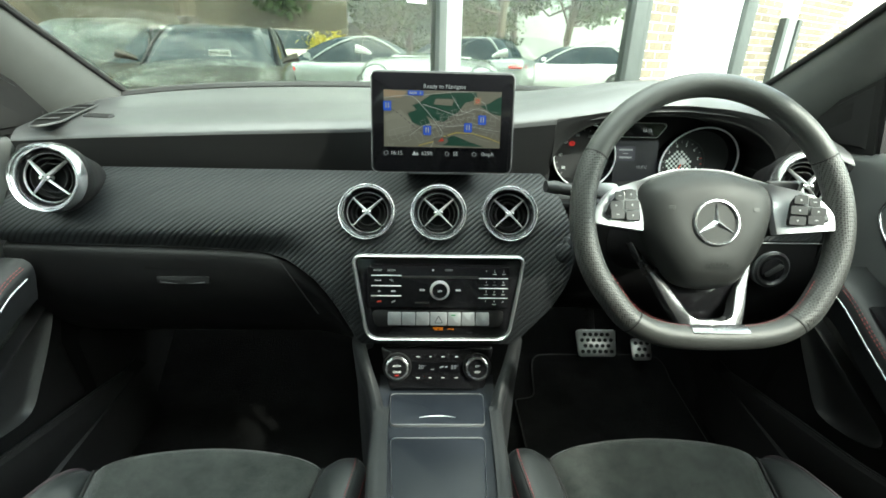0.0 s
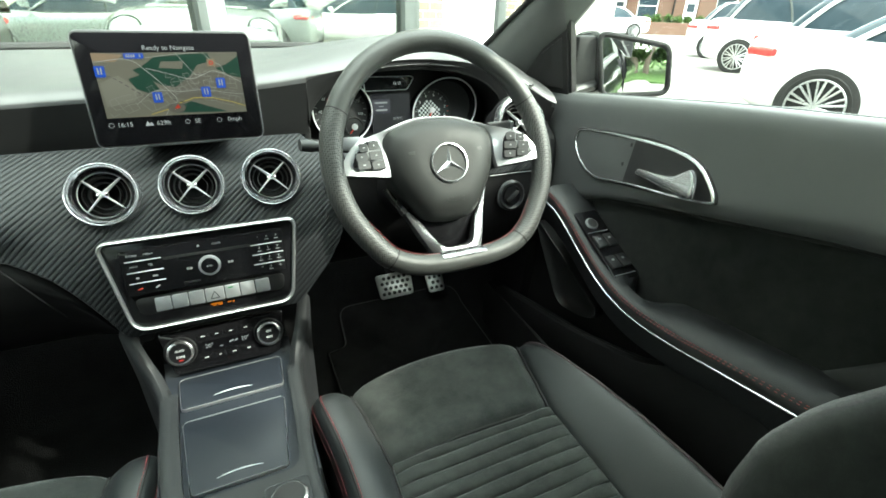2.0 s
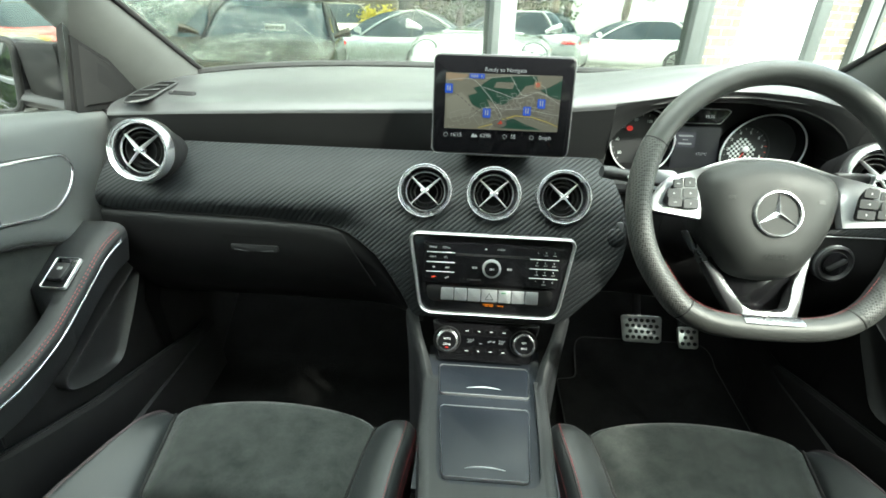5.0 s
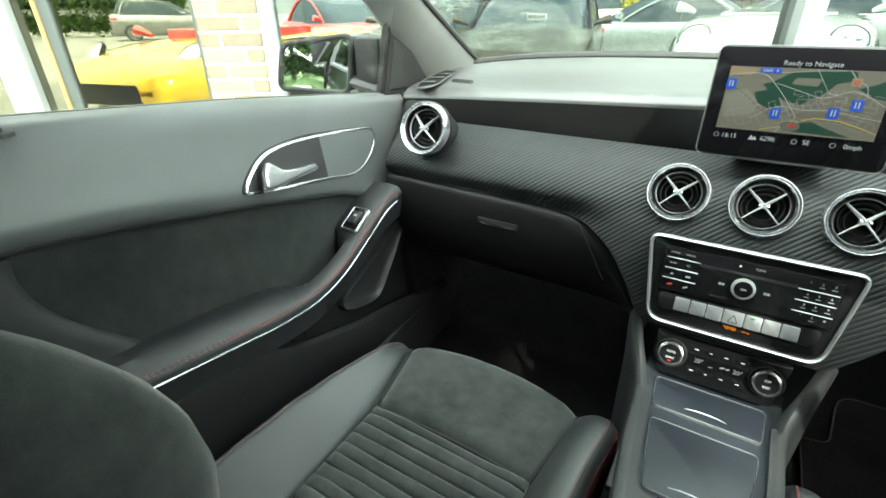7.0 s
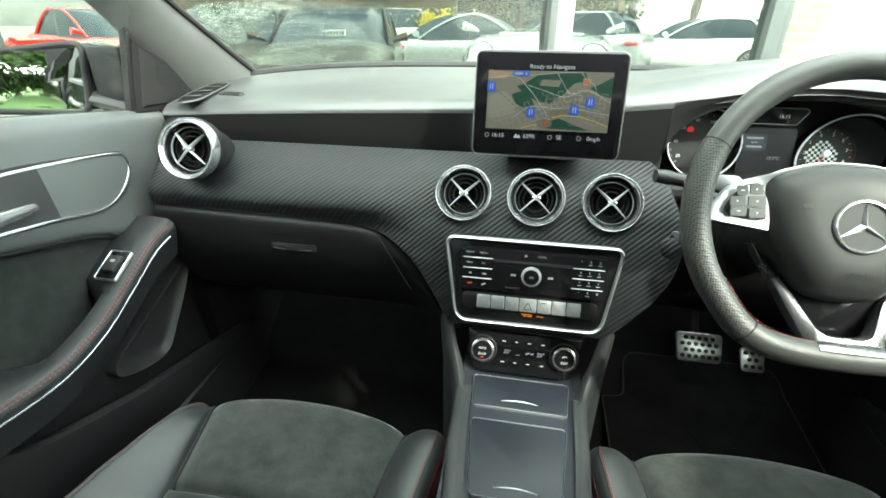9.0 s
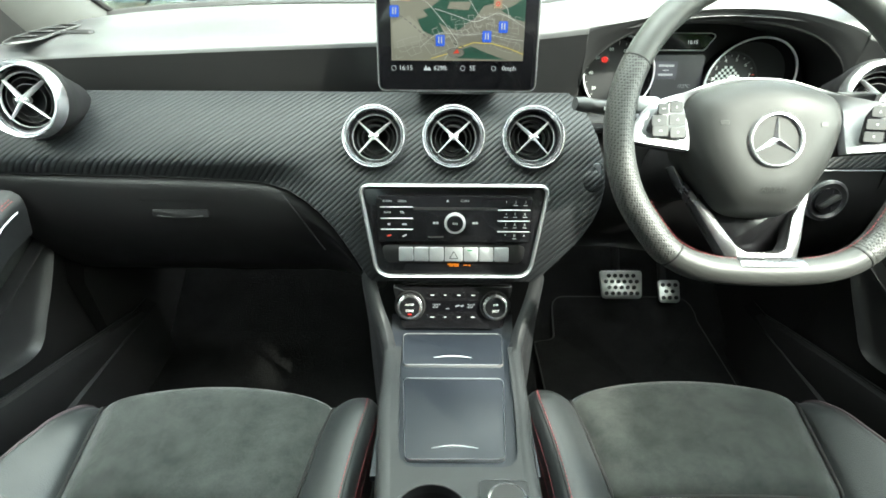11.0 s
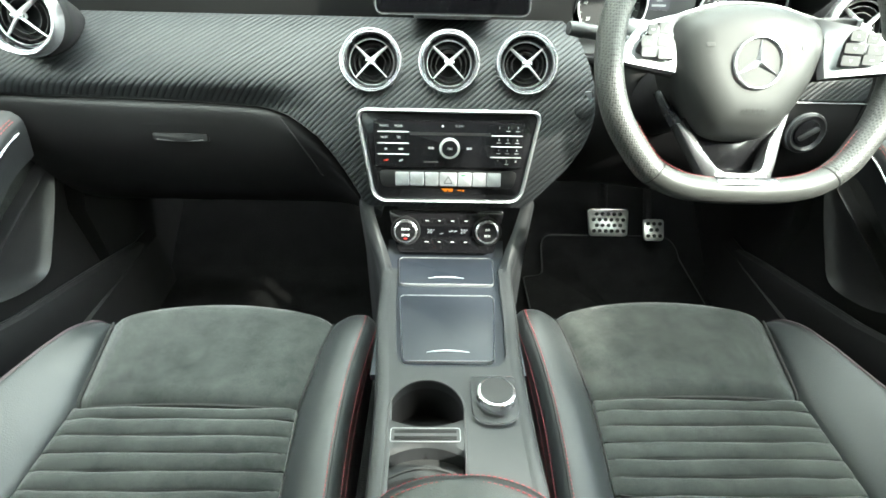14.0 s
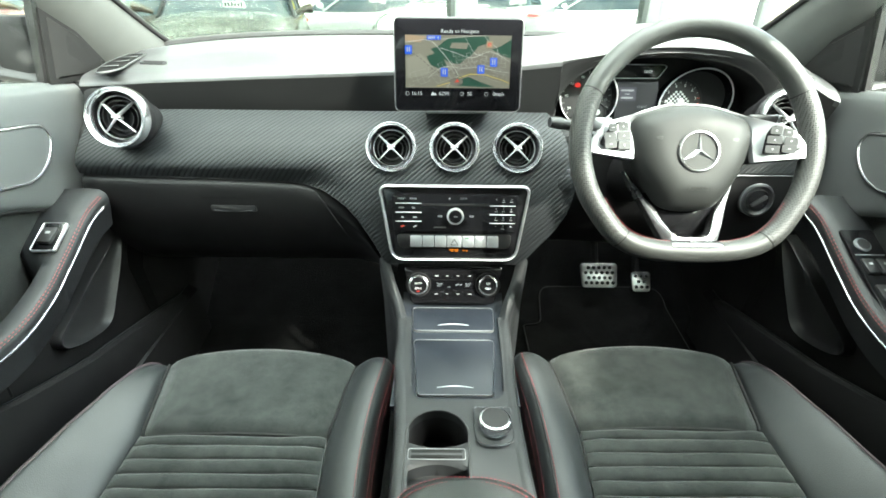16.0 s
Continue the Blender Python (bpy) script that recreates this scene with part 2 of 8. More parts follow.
M["console_skin"] = surface("console_soft_skin", (0.021, 0.0225, 0.024), (0.028, 0.0295, 0.031), rough=0.47, fine=1500, bump=0.22, dist=0.0005, spec=0.32)
M["grey_piping"] = surface("grey_purple_piping", (0.055, 0.040, 0.045), (0.075, 0.055, 0.062), rough=0.5, bump=0.1)
M["ribbed_mat"] = leather_like("ribbed_rubber_mat", (0.030, 0.031, 0.031), (0.040, 0.041, 0.041), 0.6, cell=420, bump=0.7)
M["vent_black"] = surface("vent_black", (0.004, 0.004, 0.004), (0.006, 0.006, 0.006), rough=0.6, bump=0.0, spec=0.2)
M["carpet"] = surface("black_carpet", (0.005, 0.005, 0.005), (0.009, 0.009, 0.009), rough=0.95, big=20, fine=500, bump=1.0, dist=0.004, spec=0.1)
M["rubber"] = surface("black_rubber", (0.010, 0.010, 0.010), (0.016, 0.016, 0.016), rough=0.7, bump=0.1)
M["red_thread"] = surface("red_thread", (0.18, 0.026, 0.030), (0.25, 0.038, 0.042), rough=0.7, big=400, bump=0.0)
M["seat_piping"] = surface("dark_seam", (0.005, 0.005, 0.005), (0.008, 0.008, 0.008), rough=0.8, bump=0.0)
M["dark_edge"] = surface("dark_edge_metal", (0.14, 0.145, 0.15), rough=0.4, metal=0.4, bump=0)
M["matt_black"] = surface("matt_black_plastic", (0.010, 0.010, 0.010), (0.014, 0.014, 0.014), rough=0.65, bump=0.1, spec=0.25)
M["door_leather"] = leather_like("black_door_leather", (0.014, 0.015, 0.0162), (0.019, 0.020, 0.0214), 0.46)
M["dark_cloth"] = surface("dark_cloth", (0.03, 0.03, 0.03), (0.045, 0.045, 0.045), rough=0.95, fine=700, bump=0.4, dist=0.001)
M["headliner"] = surface("black_headliner", (0.05, 0.051, 0.05), (0.065, 0.066, 0.065), rough=0.95, fine=700, bump=0.4, dist=0.001)
M["pillar_grey"] = surface("grey_pillar_trim", (0.068, 0.072, 0.069), (0.088, 0.092, 0.088), rough=0.75, fine=800, bump=0.3, dist=0.0008)
M["white_print"] = surface("white_print", (0.62, 0.64, 0.64), rough=0.5, bump=0)
M["grey_print"] = surface("grey_print", (0.30, 0.31, 0.31), rough=0.5, bump=0)
M["red_plastic"] = surface("red_buckle_plastic", (0.62, 0.05, 0.03), (0.72, 0.07, 0.04), rough=0.4, bump=0.05)
M["steel"] = surface("brushed_steel", (0.55, 0.55, 0.54), (0.68, 0.68, 0.67), rough=0.32, metal=1.0, fine=600, bump=0.1)
M["black_paint"] = surface("black_car_paint", (0.010, 0.010, 0.012), (0.012, 0.012, 0.014), rough=0.12, rvar=0.04, bump=0, coat=1.0)
M["mirror"] = surface("mirror_glass", (0.93, 0.94, 0.95), rough=0.012, rvar=0.006, metal=1.0, bump=0)
M["window"] = glass_pane("window_glass", (0.93, 0.96, 0.94))
M["window_tint"] = glass_pane("tinted_window_glass", (0.55, 0.58, 0.56))
M["clear_glass"] = glass_pane("clear_showroom_glass", (0.60, 0.59, 0.50), 0.4)
M["showroom_glass"] = glass_pane("showroom_glass", (0.62, 0.65, 0.61), 0.8)


def suede(name, a=(0.019, 0.0213, 0.0205), b=(0.048, 0.0524, 0.0493)):
    s = Nodes(name)
    # brushed nap: broad clouds, and short smudges across them
    nap = s.math("MULTIPLY_ADD", s.noise(26, 3, 0.65, s.coords((1.0, 1.15, 1.0))), 0.55, s.math("MULTIPLY", s.noise(7, 4, 0.55), 0.45))
    grain = s.math("MULTIPLY_ADD", s.noise(520, 3, 0.7), 0.30, s.math("MULTIPLY_ADD", nap, 1.0, -0.15))
    s.tie(s.ramp(grain, a, b, 0.34, 0.66), s.b.inputs["Base Color"])
    s.b.inputs["Roughness"].default_value = 0.95
    s.b.inputs["Specular IOR Level"].default_value = 0.15
    s.b.inputs["Sheen Weight"].default_value = 0.35
    s.b.inputs["Sheen Roughness"].default_value = 0.4
    s.bump(s.math("MULTIPLY_ADD", s.noise(1400, 2), 1.0, s.math("MULTIPLY", nap, 0.4)), 0.6, 0.0009)
    return s.m


M["suede"] = suede("black_suede")
M["door_suede"] = suede("dark_door_suede", (0.012, 0.0137, 0.013), (0.030, 0.033, 0.031))
M["ring_silver"] = surface("ring_silver", (0.72, 0.73, 0.74), (0.78, 0.79, 0.80), rough=0.42, rvar=0.04, metal=0.45, bump=0.0)
M["dial_black"] = surface("matt_dial_black", (0.016, 0.017, 0.018), (0.022, 0.023, 0.024), rough=0.55, bump=0.03, spec=0.35)
M["needle_red"] = surface("red_needle", (0.6, 0.05, 0.03), rough=0.4, bump=0)
M["emboss"] = surface("embossed_grey", (0.020, 0.021, 0.020), rough=0.5, bump=0)
GLOW = 0.072
for key, col, k in (("map_land", (0.25, 0.24, 0.19), 1), ("map_town", (0.20, 0.19, 0.155), 1), ("map_pale", (0.33, 0.32, 0.26), 1), ("map_sand", (0.45, 0.33, 0.22), 1), ("map_green", (0.022, 0.085, 0.055), 1), ("map_white", (0.62, 0.62, 0.58), 1.1), ("map_grey", (0.46, 0.46, 0.41), 1), ("map_yellow", (0.72, 0.56, 0.12), 1),
                    ("map_blue", (0.02, 0.12, 0.75), 1.1), ("map_red", (0.75, 0.06, 0.03), 1), ("print_lit", (0.72, 0.76, 0.78), 1), ("warn_red", (1.0, 0.04, 0.03), 1.6), ("lamp_green", (0.05, 0.8, 0.2), 1.2), ("lamp_amber", (1.0, 0.28, 0.02), 1.3), ("screen_dim", (0.03, 0.03, 0.04), 1), ("screen_mid", (0.10, 0.10, 0.13), 1)):
    M[key] = glow(key, col, GLOW * k)


# ---- mesh helpers ----
def part(name, bm, material, parent=None, label="", sharp=38.0):
    """Link a bmesh as one mesh object, smooth but for its sharp edges."""
    bmesh.ops.recalc_face_normals(bm, faces=bm.faces)
    lim = radians(sharp)
    for f in bm.faces:
        f.smooth = True
    for e in bm.edges:
        if len(e.link_faces) == 2 and e.calc_face_angle(0) > lim:
            e.smooth = False
    me = bpy.data.meshes.new(name)
    bm.to_mesh(me)
    bm.free()
    me.materials.append(M[material] if isinstance(material, str) else material)
    ob = new(name, me)
    if parent is not None:
        ob.parent = parent
        ob.matrix_parent_inverse = parent.matrix_world.inverted()
    if label:
        ob["label"] = label
    if name == "stitching":
        ob["kind"] = "stuff"
    return ob


def thing(name, label, category, at=(0, 0, 0), group="", kind=""):
    ob = new(name)
    ob.empty_display_size = 0.05
    ob.matrix_world = Matrix.Translation(at)
    bpy.context.view_layer.update()
    return tagged(ob, label, category, group, kind)


def solid(name, bm, material, label, category, group="", kind="", sharp=38.0):
    return tagged(part(name, bm, material, None, "", sharp), label, category, group, kind)


def loft(rings, closed=True, caps=True, loop=False):
    """Skin through rings of equal point counts. closed: each ring closes; loop: last ring joins the first."""
    bm = bmesh.new()
    vs = [[bm.verts.new(p) for p in ring] for ring in rings]
    n = len(rings[0])
    pairs = list(zip(vs, vs[1:])) + ([(vs[-1], vs[0])] if loop else [])
    for a, b in pairs:
        for i in range(n if closed else n - 1):
            j = (i + 1) % n
            bm.faces.new((a[i], a[j], b[j], b[i]))
    if caps and closed and not loop:
        bm.faces.new(vs[0][::-1])
        bm.faces.new(vs[-1])
    return bm


def sheet(rows, off):
    """A curved sheet with thickness: rows of points, and the offset of its back (a vector or a function)."""
    bm = bmesh.new()
    nr, nc = len(rows), len(rows[0])
    fo = off if callable(off) else (lambda p: Vector(p) + Vector(off))
    a = [[bm.verts.new(p) for p in r] for r in rows]
    b = [[bm.verts.new(fo(p)) for p in r] for r in rows]
    for i in range(nr - 1):
        for j in range(nc - 1):
            bm.faces.new((a[i][j], a[i][j + 1], a[i + 1][j + 1], a[i + 1][j]))
            bm.faces.new((b[i][j], b[i + 1][j], b[i + 1][j + 1], b[i][j + 1]))
    edge = [(0, j) for j in range(nc)] + [(i, nc - 1) for i in range(1, nr)] + [(nr - 1, j) for j in range(nc - 2, -1, -1)] + [(i, 0) for i in range(nr - 2, 0, -1)]
    for (i, j), (k, l) in zip(edge, edge[1:] + edge[:1]):
        bm.faces.new((a[i][j], b[i][j], b[k][l], a[k][l]))
    return bm


def tube(pts, r, seg=10, closed=False, flat=1.0, up=(0, 0, 1)):
    """A tube along points; r a number or a function of 0..1; flat squeezes it along its own normal."""
    pts = [Vector(p) for p in pts]
    n = len(pts)
    rings = []
    up = Vector(up)
    for i, p in enumerate(pts):
        d = (pts[(i + 1) % n] - pts[i - 1]) if closed else (pts[min(i + 1, n - 1)] - pts[max(i - 1, 0)])
        d.normalize()
        side = d.cross(up)
        if side.length < 1e-4:
            side = d.cross(Vector((1, 0, 0)))
        side.normalize()
        nor = side.cross(d)
        rr = r(i / max(1, n - 1)) if callable(r) else r
        rings.append([p + (side * math.cos(a) + nor * math.sin(a) * flat) * rr for a in (2 * math.pi * k / seg for k in range(seg))])
    return loft(rings, True, not closed, closed)


def spline(pts, n=40, closed=False):
    """Catmull-Rom through points."""
    pts = [Vector(p) for p in pts]
    k = len(pts)
    out = []
    spans = k if closed else k - 1
    for s in range(spans):
        p0 = pts[(s - 1) % k] if closed or s > 0 else pts[0] * 2 - pts[1]
        p1, p2 = pts[s], pts[(s + 1) % k]
        p3 = pts[(s + 2) % k] if closed or s + 2 < k else pts[-1] * 2 - pts[-2]
        m = max(2, n // spans)
        for i in range(m):
            t = i / m
            out.append(0.5 * ((2 * p1) + (p2 - p0) * t + (2 * p0 - 5 * p1 + 4 * p2 - p3) * t * t + (3 * p1 - p0 - 3 * p2 + p3) * t ** 3))
    if not closed:
        out.append(pts[-1].copy())
    return out


def interp(x, table):
    return float(np.interp(x, [a for a, _ in table], [b for _, b in table]))


def smooth(x, a, b):
    t = min(1, max(0, (x - a) / (b - a)))
    return t * t * (3 - 2 * t)


def box(c, s, bevel=0.0, seg=2, m=None):
    bm = bmesh.new()
    bmesh.ops.create_cube(bm, size=1)
    bmesh.ops.scale(bm, vec=s, verts=bm.verts)
    if bevel:
        bmesh.ops.bevel(bm, geom=bm.edges[:], offset=bevel, segments=seg, profile=0.5, affect="EDGES")
    bmesh.ops.translate(bm, vec=c, verts=bm.verts)
    if m is not None:
        bmesh.ops.transform(bm, matrix=m, verts=bm.verts)
    return bm


def join(*bms):
    out = bms[0]
    for b in bms[1:]:
        me = bpy.data.meshes.new("tmp")
        b.to_mesh(me)
        out.from_mesh(me)
        b.free()
        bpy.data.meshes.remove(me)
    return out


def round_poly(pts, r, n=6):
    """A 2D polygon with rounded corners; r one number or one a corner."""
    out = []
    k = len(pts)
    rs = r if isinstance(r, (list, tuple)) else [r] * k
    for i in range(k):
        p, a, b = Vector(pts[i]), Vector(pts[i - 1]), Vector(pts[(i + 1) % k])
        u, v = (a - p).normalized(), (b - p).normalized()
        d = min(rs[i], (a - p).length * 0.49, (b - p).length * 0.49)
        s, e = p + u * d, p + v * d
        for j in range(n + 1):
            t = j / n
            out.append(s * (1 - t) ** 2 + p * 2 * t * (1 - t) + e * t * t)
    return out


def rrect(w, h, r, n=6):
    return round_poly([(-w / 2, -h / 2), (w / 2, -h / 2), (w / 2, h / 2), (-w / 2, h / 2)], r, n)


def slab(outline, m, depth, bevel=0.0, z0=0.0):
    """A plate with the outline in the plane of m, its face at z0 + depth, its edge rounded over."""
    cx = sum(p[0] for p in outline) / len(outline)
    cy = sum(p[1] for p in outline) / len(outline)

    def ring(z, inset):
        r = []
        for p in outline:
            v = Vector((p[0] - cx, p[1] - cy))
            q = v * max(0, (1 - inset / max(v.length, 1e-6)))
            r.append(m @ Vector((cx + q.x, cy + q.y, z)))
        return r

    rings = [ring(z0, 0)]
    if bevel:
        rings += [ring(z0 + depth - bevel, 0), ring(z0 + depth - bevel * 0.3, bevel * 0.3), ring(z0 + depth, bevel)]
    else:
        rings += [ring(z0 + depth, 0)]
    return loft(rings)


def band(outline, m, w, h, z0=0.0):
    """A raised, rounded frame along a closed outline: width w, height h."""
    n = len(outline)
    rings = []
    prof = [(-0.5, 0), (-0.5, 0.5), (-0.32, 0.86), (0, 1), (0.32, 0.86), (0.5, 0.5), (0.5, 0)]
    for i in range(n):
        a, b, p = Vector(outline[i - 1]), Vector(outline[(i + 1) % n]), Vector(outline[i])
        d = (b - a).normalized()
        s = Vector((d.y, -d.x))
        rings.append([m @ Vector((p.x + s.x * w * u, p.y + s.y * w * u, z0 + v * h)) for u, v in prof])
    return loft(rings, True, False, True)


def lathe(prof, m, seg=32, caps=True):
    """Turn a profile of (radius, height) round the z axis of m."""
    rings = [[m @ Vector((r * math.cos(a), r * math.sin(a), h)) for a in (2 * math.pi * k / seg for k in range(seg))] for r, h in prof]
    return loft(rings, True, caps)


def plate(outer, holes, m, depth):
    """A flat plate with holes through it."""
    bm = bmesh.new()
    loops = []
    for lp in (outer, *holes):
        vs = [bm.verts.new((p[0], p[1], 0)) for p in lp]
        loops.append([bm.edges.new((vs[i], vs[(i + 1) % len(vs)])) for i in range(len(vs))])
    bmesh.ops.triangle_fill(bm, edges=[e for l in loops for e in l], use_beauty=True, normal=(0, 0, 1))
    top = bm.faces[:]
    ext = bmesh.ops.extrude_face_region(bm, geom=top)
    bmesh.ops.translate(bm, vec=(0, 0, -depth), verts=[g for g in ext["geom"] if isinstance(g, bmesh.types.BMVert)])
    bmesh.ops.transform(bm, matrix=m, verts=bm.verts)
    return bm


def circle(r, n=32, c=(0, 0)):
    return [(c[0] + r * math.cos(2 * math.pi * k / n), c[1] + r * math.sin(2 * math.pi * k / n)) for k in range(n)]


def facing(at, tilt=0.0, yaw=0.0):
    """A frame whose x runs right, y up and z out towards the seats; tilt leans its face up, yaw turns it to the left."""
    return Matrix.Translation(at) @ Euler((0, 0, radians(yaw))).to_matrix().to_4x4() @ Euler((radians(90 - tilt), 0, 0)).to_matrix().to_4x4()


def words(name, text, size, m, material, parent, depth=0.0002, align="CENTER", label=""):
    c = bpy.data.curves.new(name, "FONT")
    c.body, c.size, c.extrude, c.align_x, c.align_y = text, size, depth, align, "CENTER"
    c.resolution_u = 3
    c.materials.append(M[material])
    ob = new(name, c)
    ob.matrix_world = m
    if parent is not None:
        ob.parent = parent
        ob.matrix_parent_inverse = parent.matrix_world.inverted()
    if label:
        ob["label"] = label
    return ob


def dashes(pts, every, length, r, lift=Vector((0, 0, 0))):
    """Short stitches along a line, as one mesh."""
    out = []
    acc = 0.0
    for a, b in zip(pts, pts[1:]):
        acc += (b - a).length
        if acc >= every:
            acc = 0.0
            d = (b - a).normalized() * length / 2
            out.append(tube([a - d + lift, a + lift * 1.2, a + d + lift], r, 5))
    return join(*out)


# ---- cabin: dashboard ----
def windscreen_y(x):
    return 1.19 - 0.12 * (x / 0.7) ** 2


dashboard = thing("dashboard", "black soft-touch dashboard with a carbon-weave trim panel", "dashboard", (0, 0.9, 0.55))


HC, HW, HZ = 0.406, 0.203, 0.925
CREST = [(-0.72, 0.982), (-0.60, 0.990), (-0.36, 1.000), (-0.10, 1.010), (0.05, 1.0165), (0.12, 1.024), (0.22, 1.043), (0.32, 1.063), (0.40, 1.071), (0.50, 1.068), (0.60, 1.046), (0.66, 1.019), (0.70, 0.993), (0.72, 0.978)]


def hood_gap(x):
    """The lower edge of the face over the instruments; below the trim line elsewhere."""
    u = abs(x - HC) / HW
    return 0.915 if u >= 1 else max(0.915, 0.895 + 0.117 * (1 - u ** 2.5) ** (1 / 2.5))


def dash_top():
    rows, faces = [], []
    xs = sorted(set([-0.724 + 1.448 * i / 72 for i in range(73)] + [HC + k * HW * q for k in (-1, 1) for q in (0.9, 0.93, 0.955, 0.975, 0.985, 0.992, 0.997, 1.003)]))
    for x in xs:
        q = (x / 0.6) ** 2
        wy = windscreen_y(x)
        zc = sum(interp(x + d, CREST) for d in (-0.03, -0.015, 0, 0.015, 0.03)) / 5
        up = smooth(x, 0.02, 0.30)
        yl = 0.818 - 0.010 * q * (x < 0) - 0.03 * q * (x > 0.45) - 0.004 * up
        zo = hood_gap(x)
        inside = zo > 0.9151
        wz = 1.024 - 0.026 * (x / 0.7) ** 4
        prof = [(wy, wz), (wy - 0.06, wz + 0.004 + 0.2 * (zc - 1.02) * up), ((wy + yl) / 2 + 0.02, zc * 0.75 + 0.25 * (wz + 0.006)), (yl + 0.100, zc - 0.001), (yl + 0.062, zc - 0.005 - 0.004 * up), (yl + 0.036, zc - 0.009 - 0.008 * up), (yl + 0.019, zc - 0.0145 - 0.011 * up), (yl + 0.0075, zc - 0.0245 - 0.012 * up)]
        zl = zc - 0.0245 - 0.012 * up
        zf = zo + 0.006 if inside else 0.924
        if inside:
            for t in (0.10, 0.4, 0.7, 1.0):
                z = zl + (min(zf, zl - 0.002) - zl) * t
                prof.append((yl + 0.004 + 0.012 * t + 0.004 * (1 - t) ** 6, z))
            ylast = prof[-1][0]
            prof += [(ylast + 0.006, zo), (ylast + 0.05, zo - 0.002), (0.90, zo - 0.004), (0.918, zo - 0.004)]
        else:
            # the face is undercut, down to a narrow gap over the trim; a darker skin paints its shade
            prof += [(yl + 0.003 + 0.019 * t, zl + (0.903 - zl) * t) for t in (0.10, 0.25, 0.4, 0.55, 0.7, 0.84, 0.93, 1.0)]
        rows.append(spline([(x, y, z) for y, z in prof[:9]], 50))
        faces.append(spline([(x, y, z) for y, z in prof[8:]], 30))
    return sheet(rows, (0, 0.004, -0.010)), sheet(faces, (0, 0.010, 0.002))


pad_bm, face_bm = dash_top()
part("top_pad", pad_bm, "dash_skin", dashboard)
part("face_pad", face_bm, "shaded_face", dashboard, "upright face under the dashboard's lip, coloured darker for its shade")

TRIM_LOW = [(-0.70, 0.814), (-0.66, 0.812), (-0.5, 0.809), (-0.40, 0.806), (-0.34, 0.803), (-0.29, 0.799), (-0.25, 0.791), (-0.225, 0.779), (-0.2, 0.763), (-0.183, 0.744), (-0.165, 0.718), (-0.15, 0.692), (-0.135, 0.662), (-0.128, 0.653),
            (0.126, 0.653), (0.138, 0.664), (0.155, 0.683), (0.171, 0.701), (0.19, 0.723), (0.21, 0.750), (0.222, 0.772), (0.2285, 0.793)]
TRIM_TOP = [(-0.72, 0.913), (0.180, 0.913), (0.190, 0.906), (0.205, 0.886), (0.217, 0.860), (0.225, 0.836), (0.2285, 0.808)]
TRIM_Y = [(0.60, 0.655), (0.64, 0.656), (0.67, 0.657), (0.72, 0.664), (0.759, 0.672), (0.79, 0.684), (0.81, 0.693), (0.84, 0.712), (0.865, 0.733), (0.885, 0.754), (0.898, 0.773), (0.907, 0.790), (0.913, 0.803)]


def trim_y(x, z):
    y = interp(z, TRIM_Y)
    # the left arm rolls under towards its lower edge
    arm = 1 - smooth(x, -0.30, -0.18)
    y += arm * (0.020 * (1 - smooth(z, 0.796, 0.834)) - 0.010 * math.exp(-((z - 0.850) / 0.03) ** 2))
    return y + 2.2 * max(0, x - 0.185) ** 2 * 4


def trim_panel():
    xs = sorted(set([-0.70 + 0.02 * i for i in range(23)] + [-0.25, -0.235, -0.22, -0.21, -0.2, -0.19, -0.18, -0.17, -0.16, -0.15, -0.14, -0.132, -0.126] + [round(-0.18 + 0.006 * i, 4) for i in range(61)] + [0.126, 0.132, 0.14, 0.15, 0.16, 0.17, 0.18, 0.186, 0.192, 0.198, 0.205, 0.211, 0.217, 0.221, 0.225, 0.2285]))
    rows = []
    for x in xs:
        lo, hi = interp(x, TRIM_LOW), interp(x, TRIM_TOP)
        xr = x
        rows.append([(xr, trim_y(x, lo + (hi - lo) * j / 26), lo + (hi - lo) * j / 26) for j in range(27)])
    bm = sheet(rows, (0, 0.014, -0.004))
    # round openings behind the three middle vents
    hole = [f for f in bm.faces if any(all(((v.co.x - cx) / 0.0475) ** 2 + ((v.co.z - 0.862) / 0.0425) ** 2 < 0.82 for v in f.verts) for cx in (-0.1185, -0.0015, 0.1155))]
    bmesh.ops.delete(bm, geom=hole, context="FACES")
    return bm


part("trim_panel", trim_panel(), "carbon", dashboard, "black carbon-weave trim panel with a satin film")

# thin tube added for the reflected line along the trim's lower edge
part("trim_edge", tube([(x, trim_y(x, interp(x, TRIM_LOW)) + 0.004, interp(x, TRIM_LOW) - 0.0025) for x in np.linspace(-0.69, -0.135, 60)], 0.0016, 6), "black_plastic", dashboard)


def lower_dash():
    rows = []
    for i in range(27):
        x = -0.70 + 0.575 * i / 26
        lo = interp(x, TRIM_LOW) - 0.004
        d = 0.808 - lo
        k = smooth(x, -0.30, -0.14)
        prof = [(0.712, lo), (0.702, lo - 0.008), (0.700 - 0.02 * k, lo - 0.03), (0.705, 0.735 - d * 0.8), (0.725, 0.69 - d * 0.6), (0.78, 0.61 - d * 0.3), (0.86, 0.55), (0.97, 0.50)]
        rows.append(spline([(x, y, z) for y, z in prof], 30))
    return sheet(rows, (0, 0.015, 0.005))


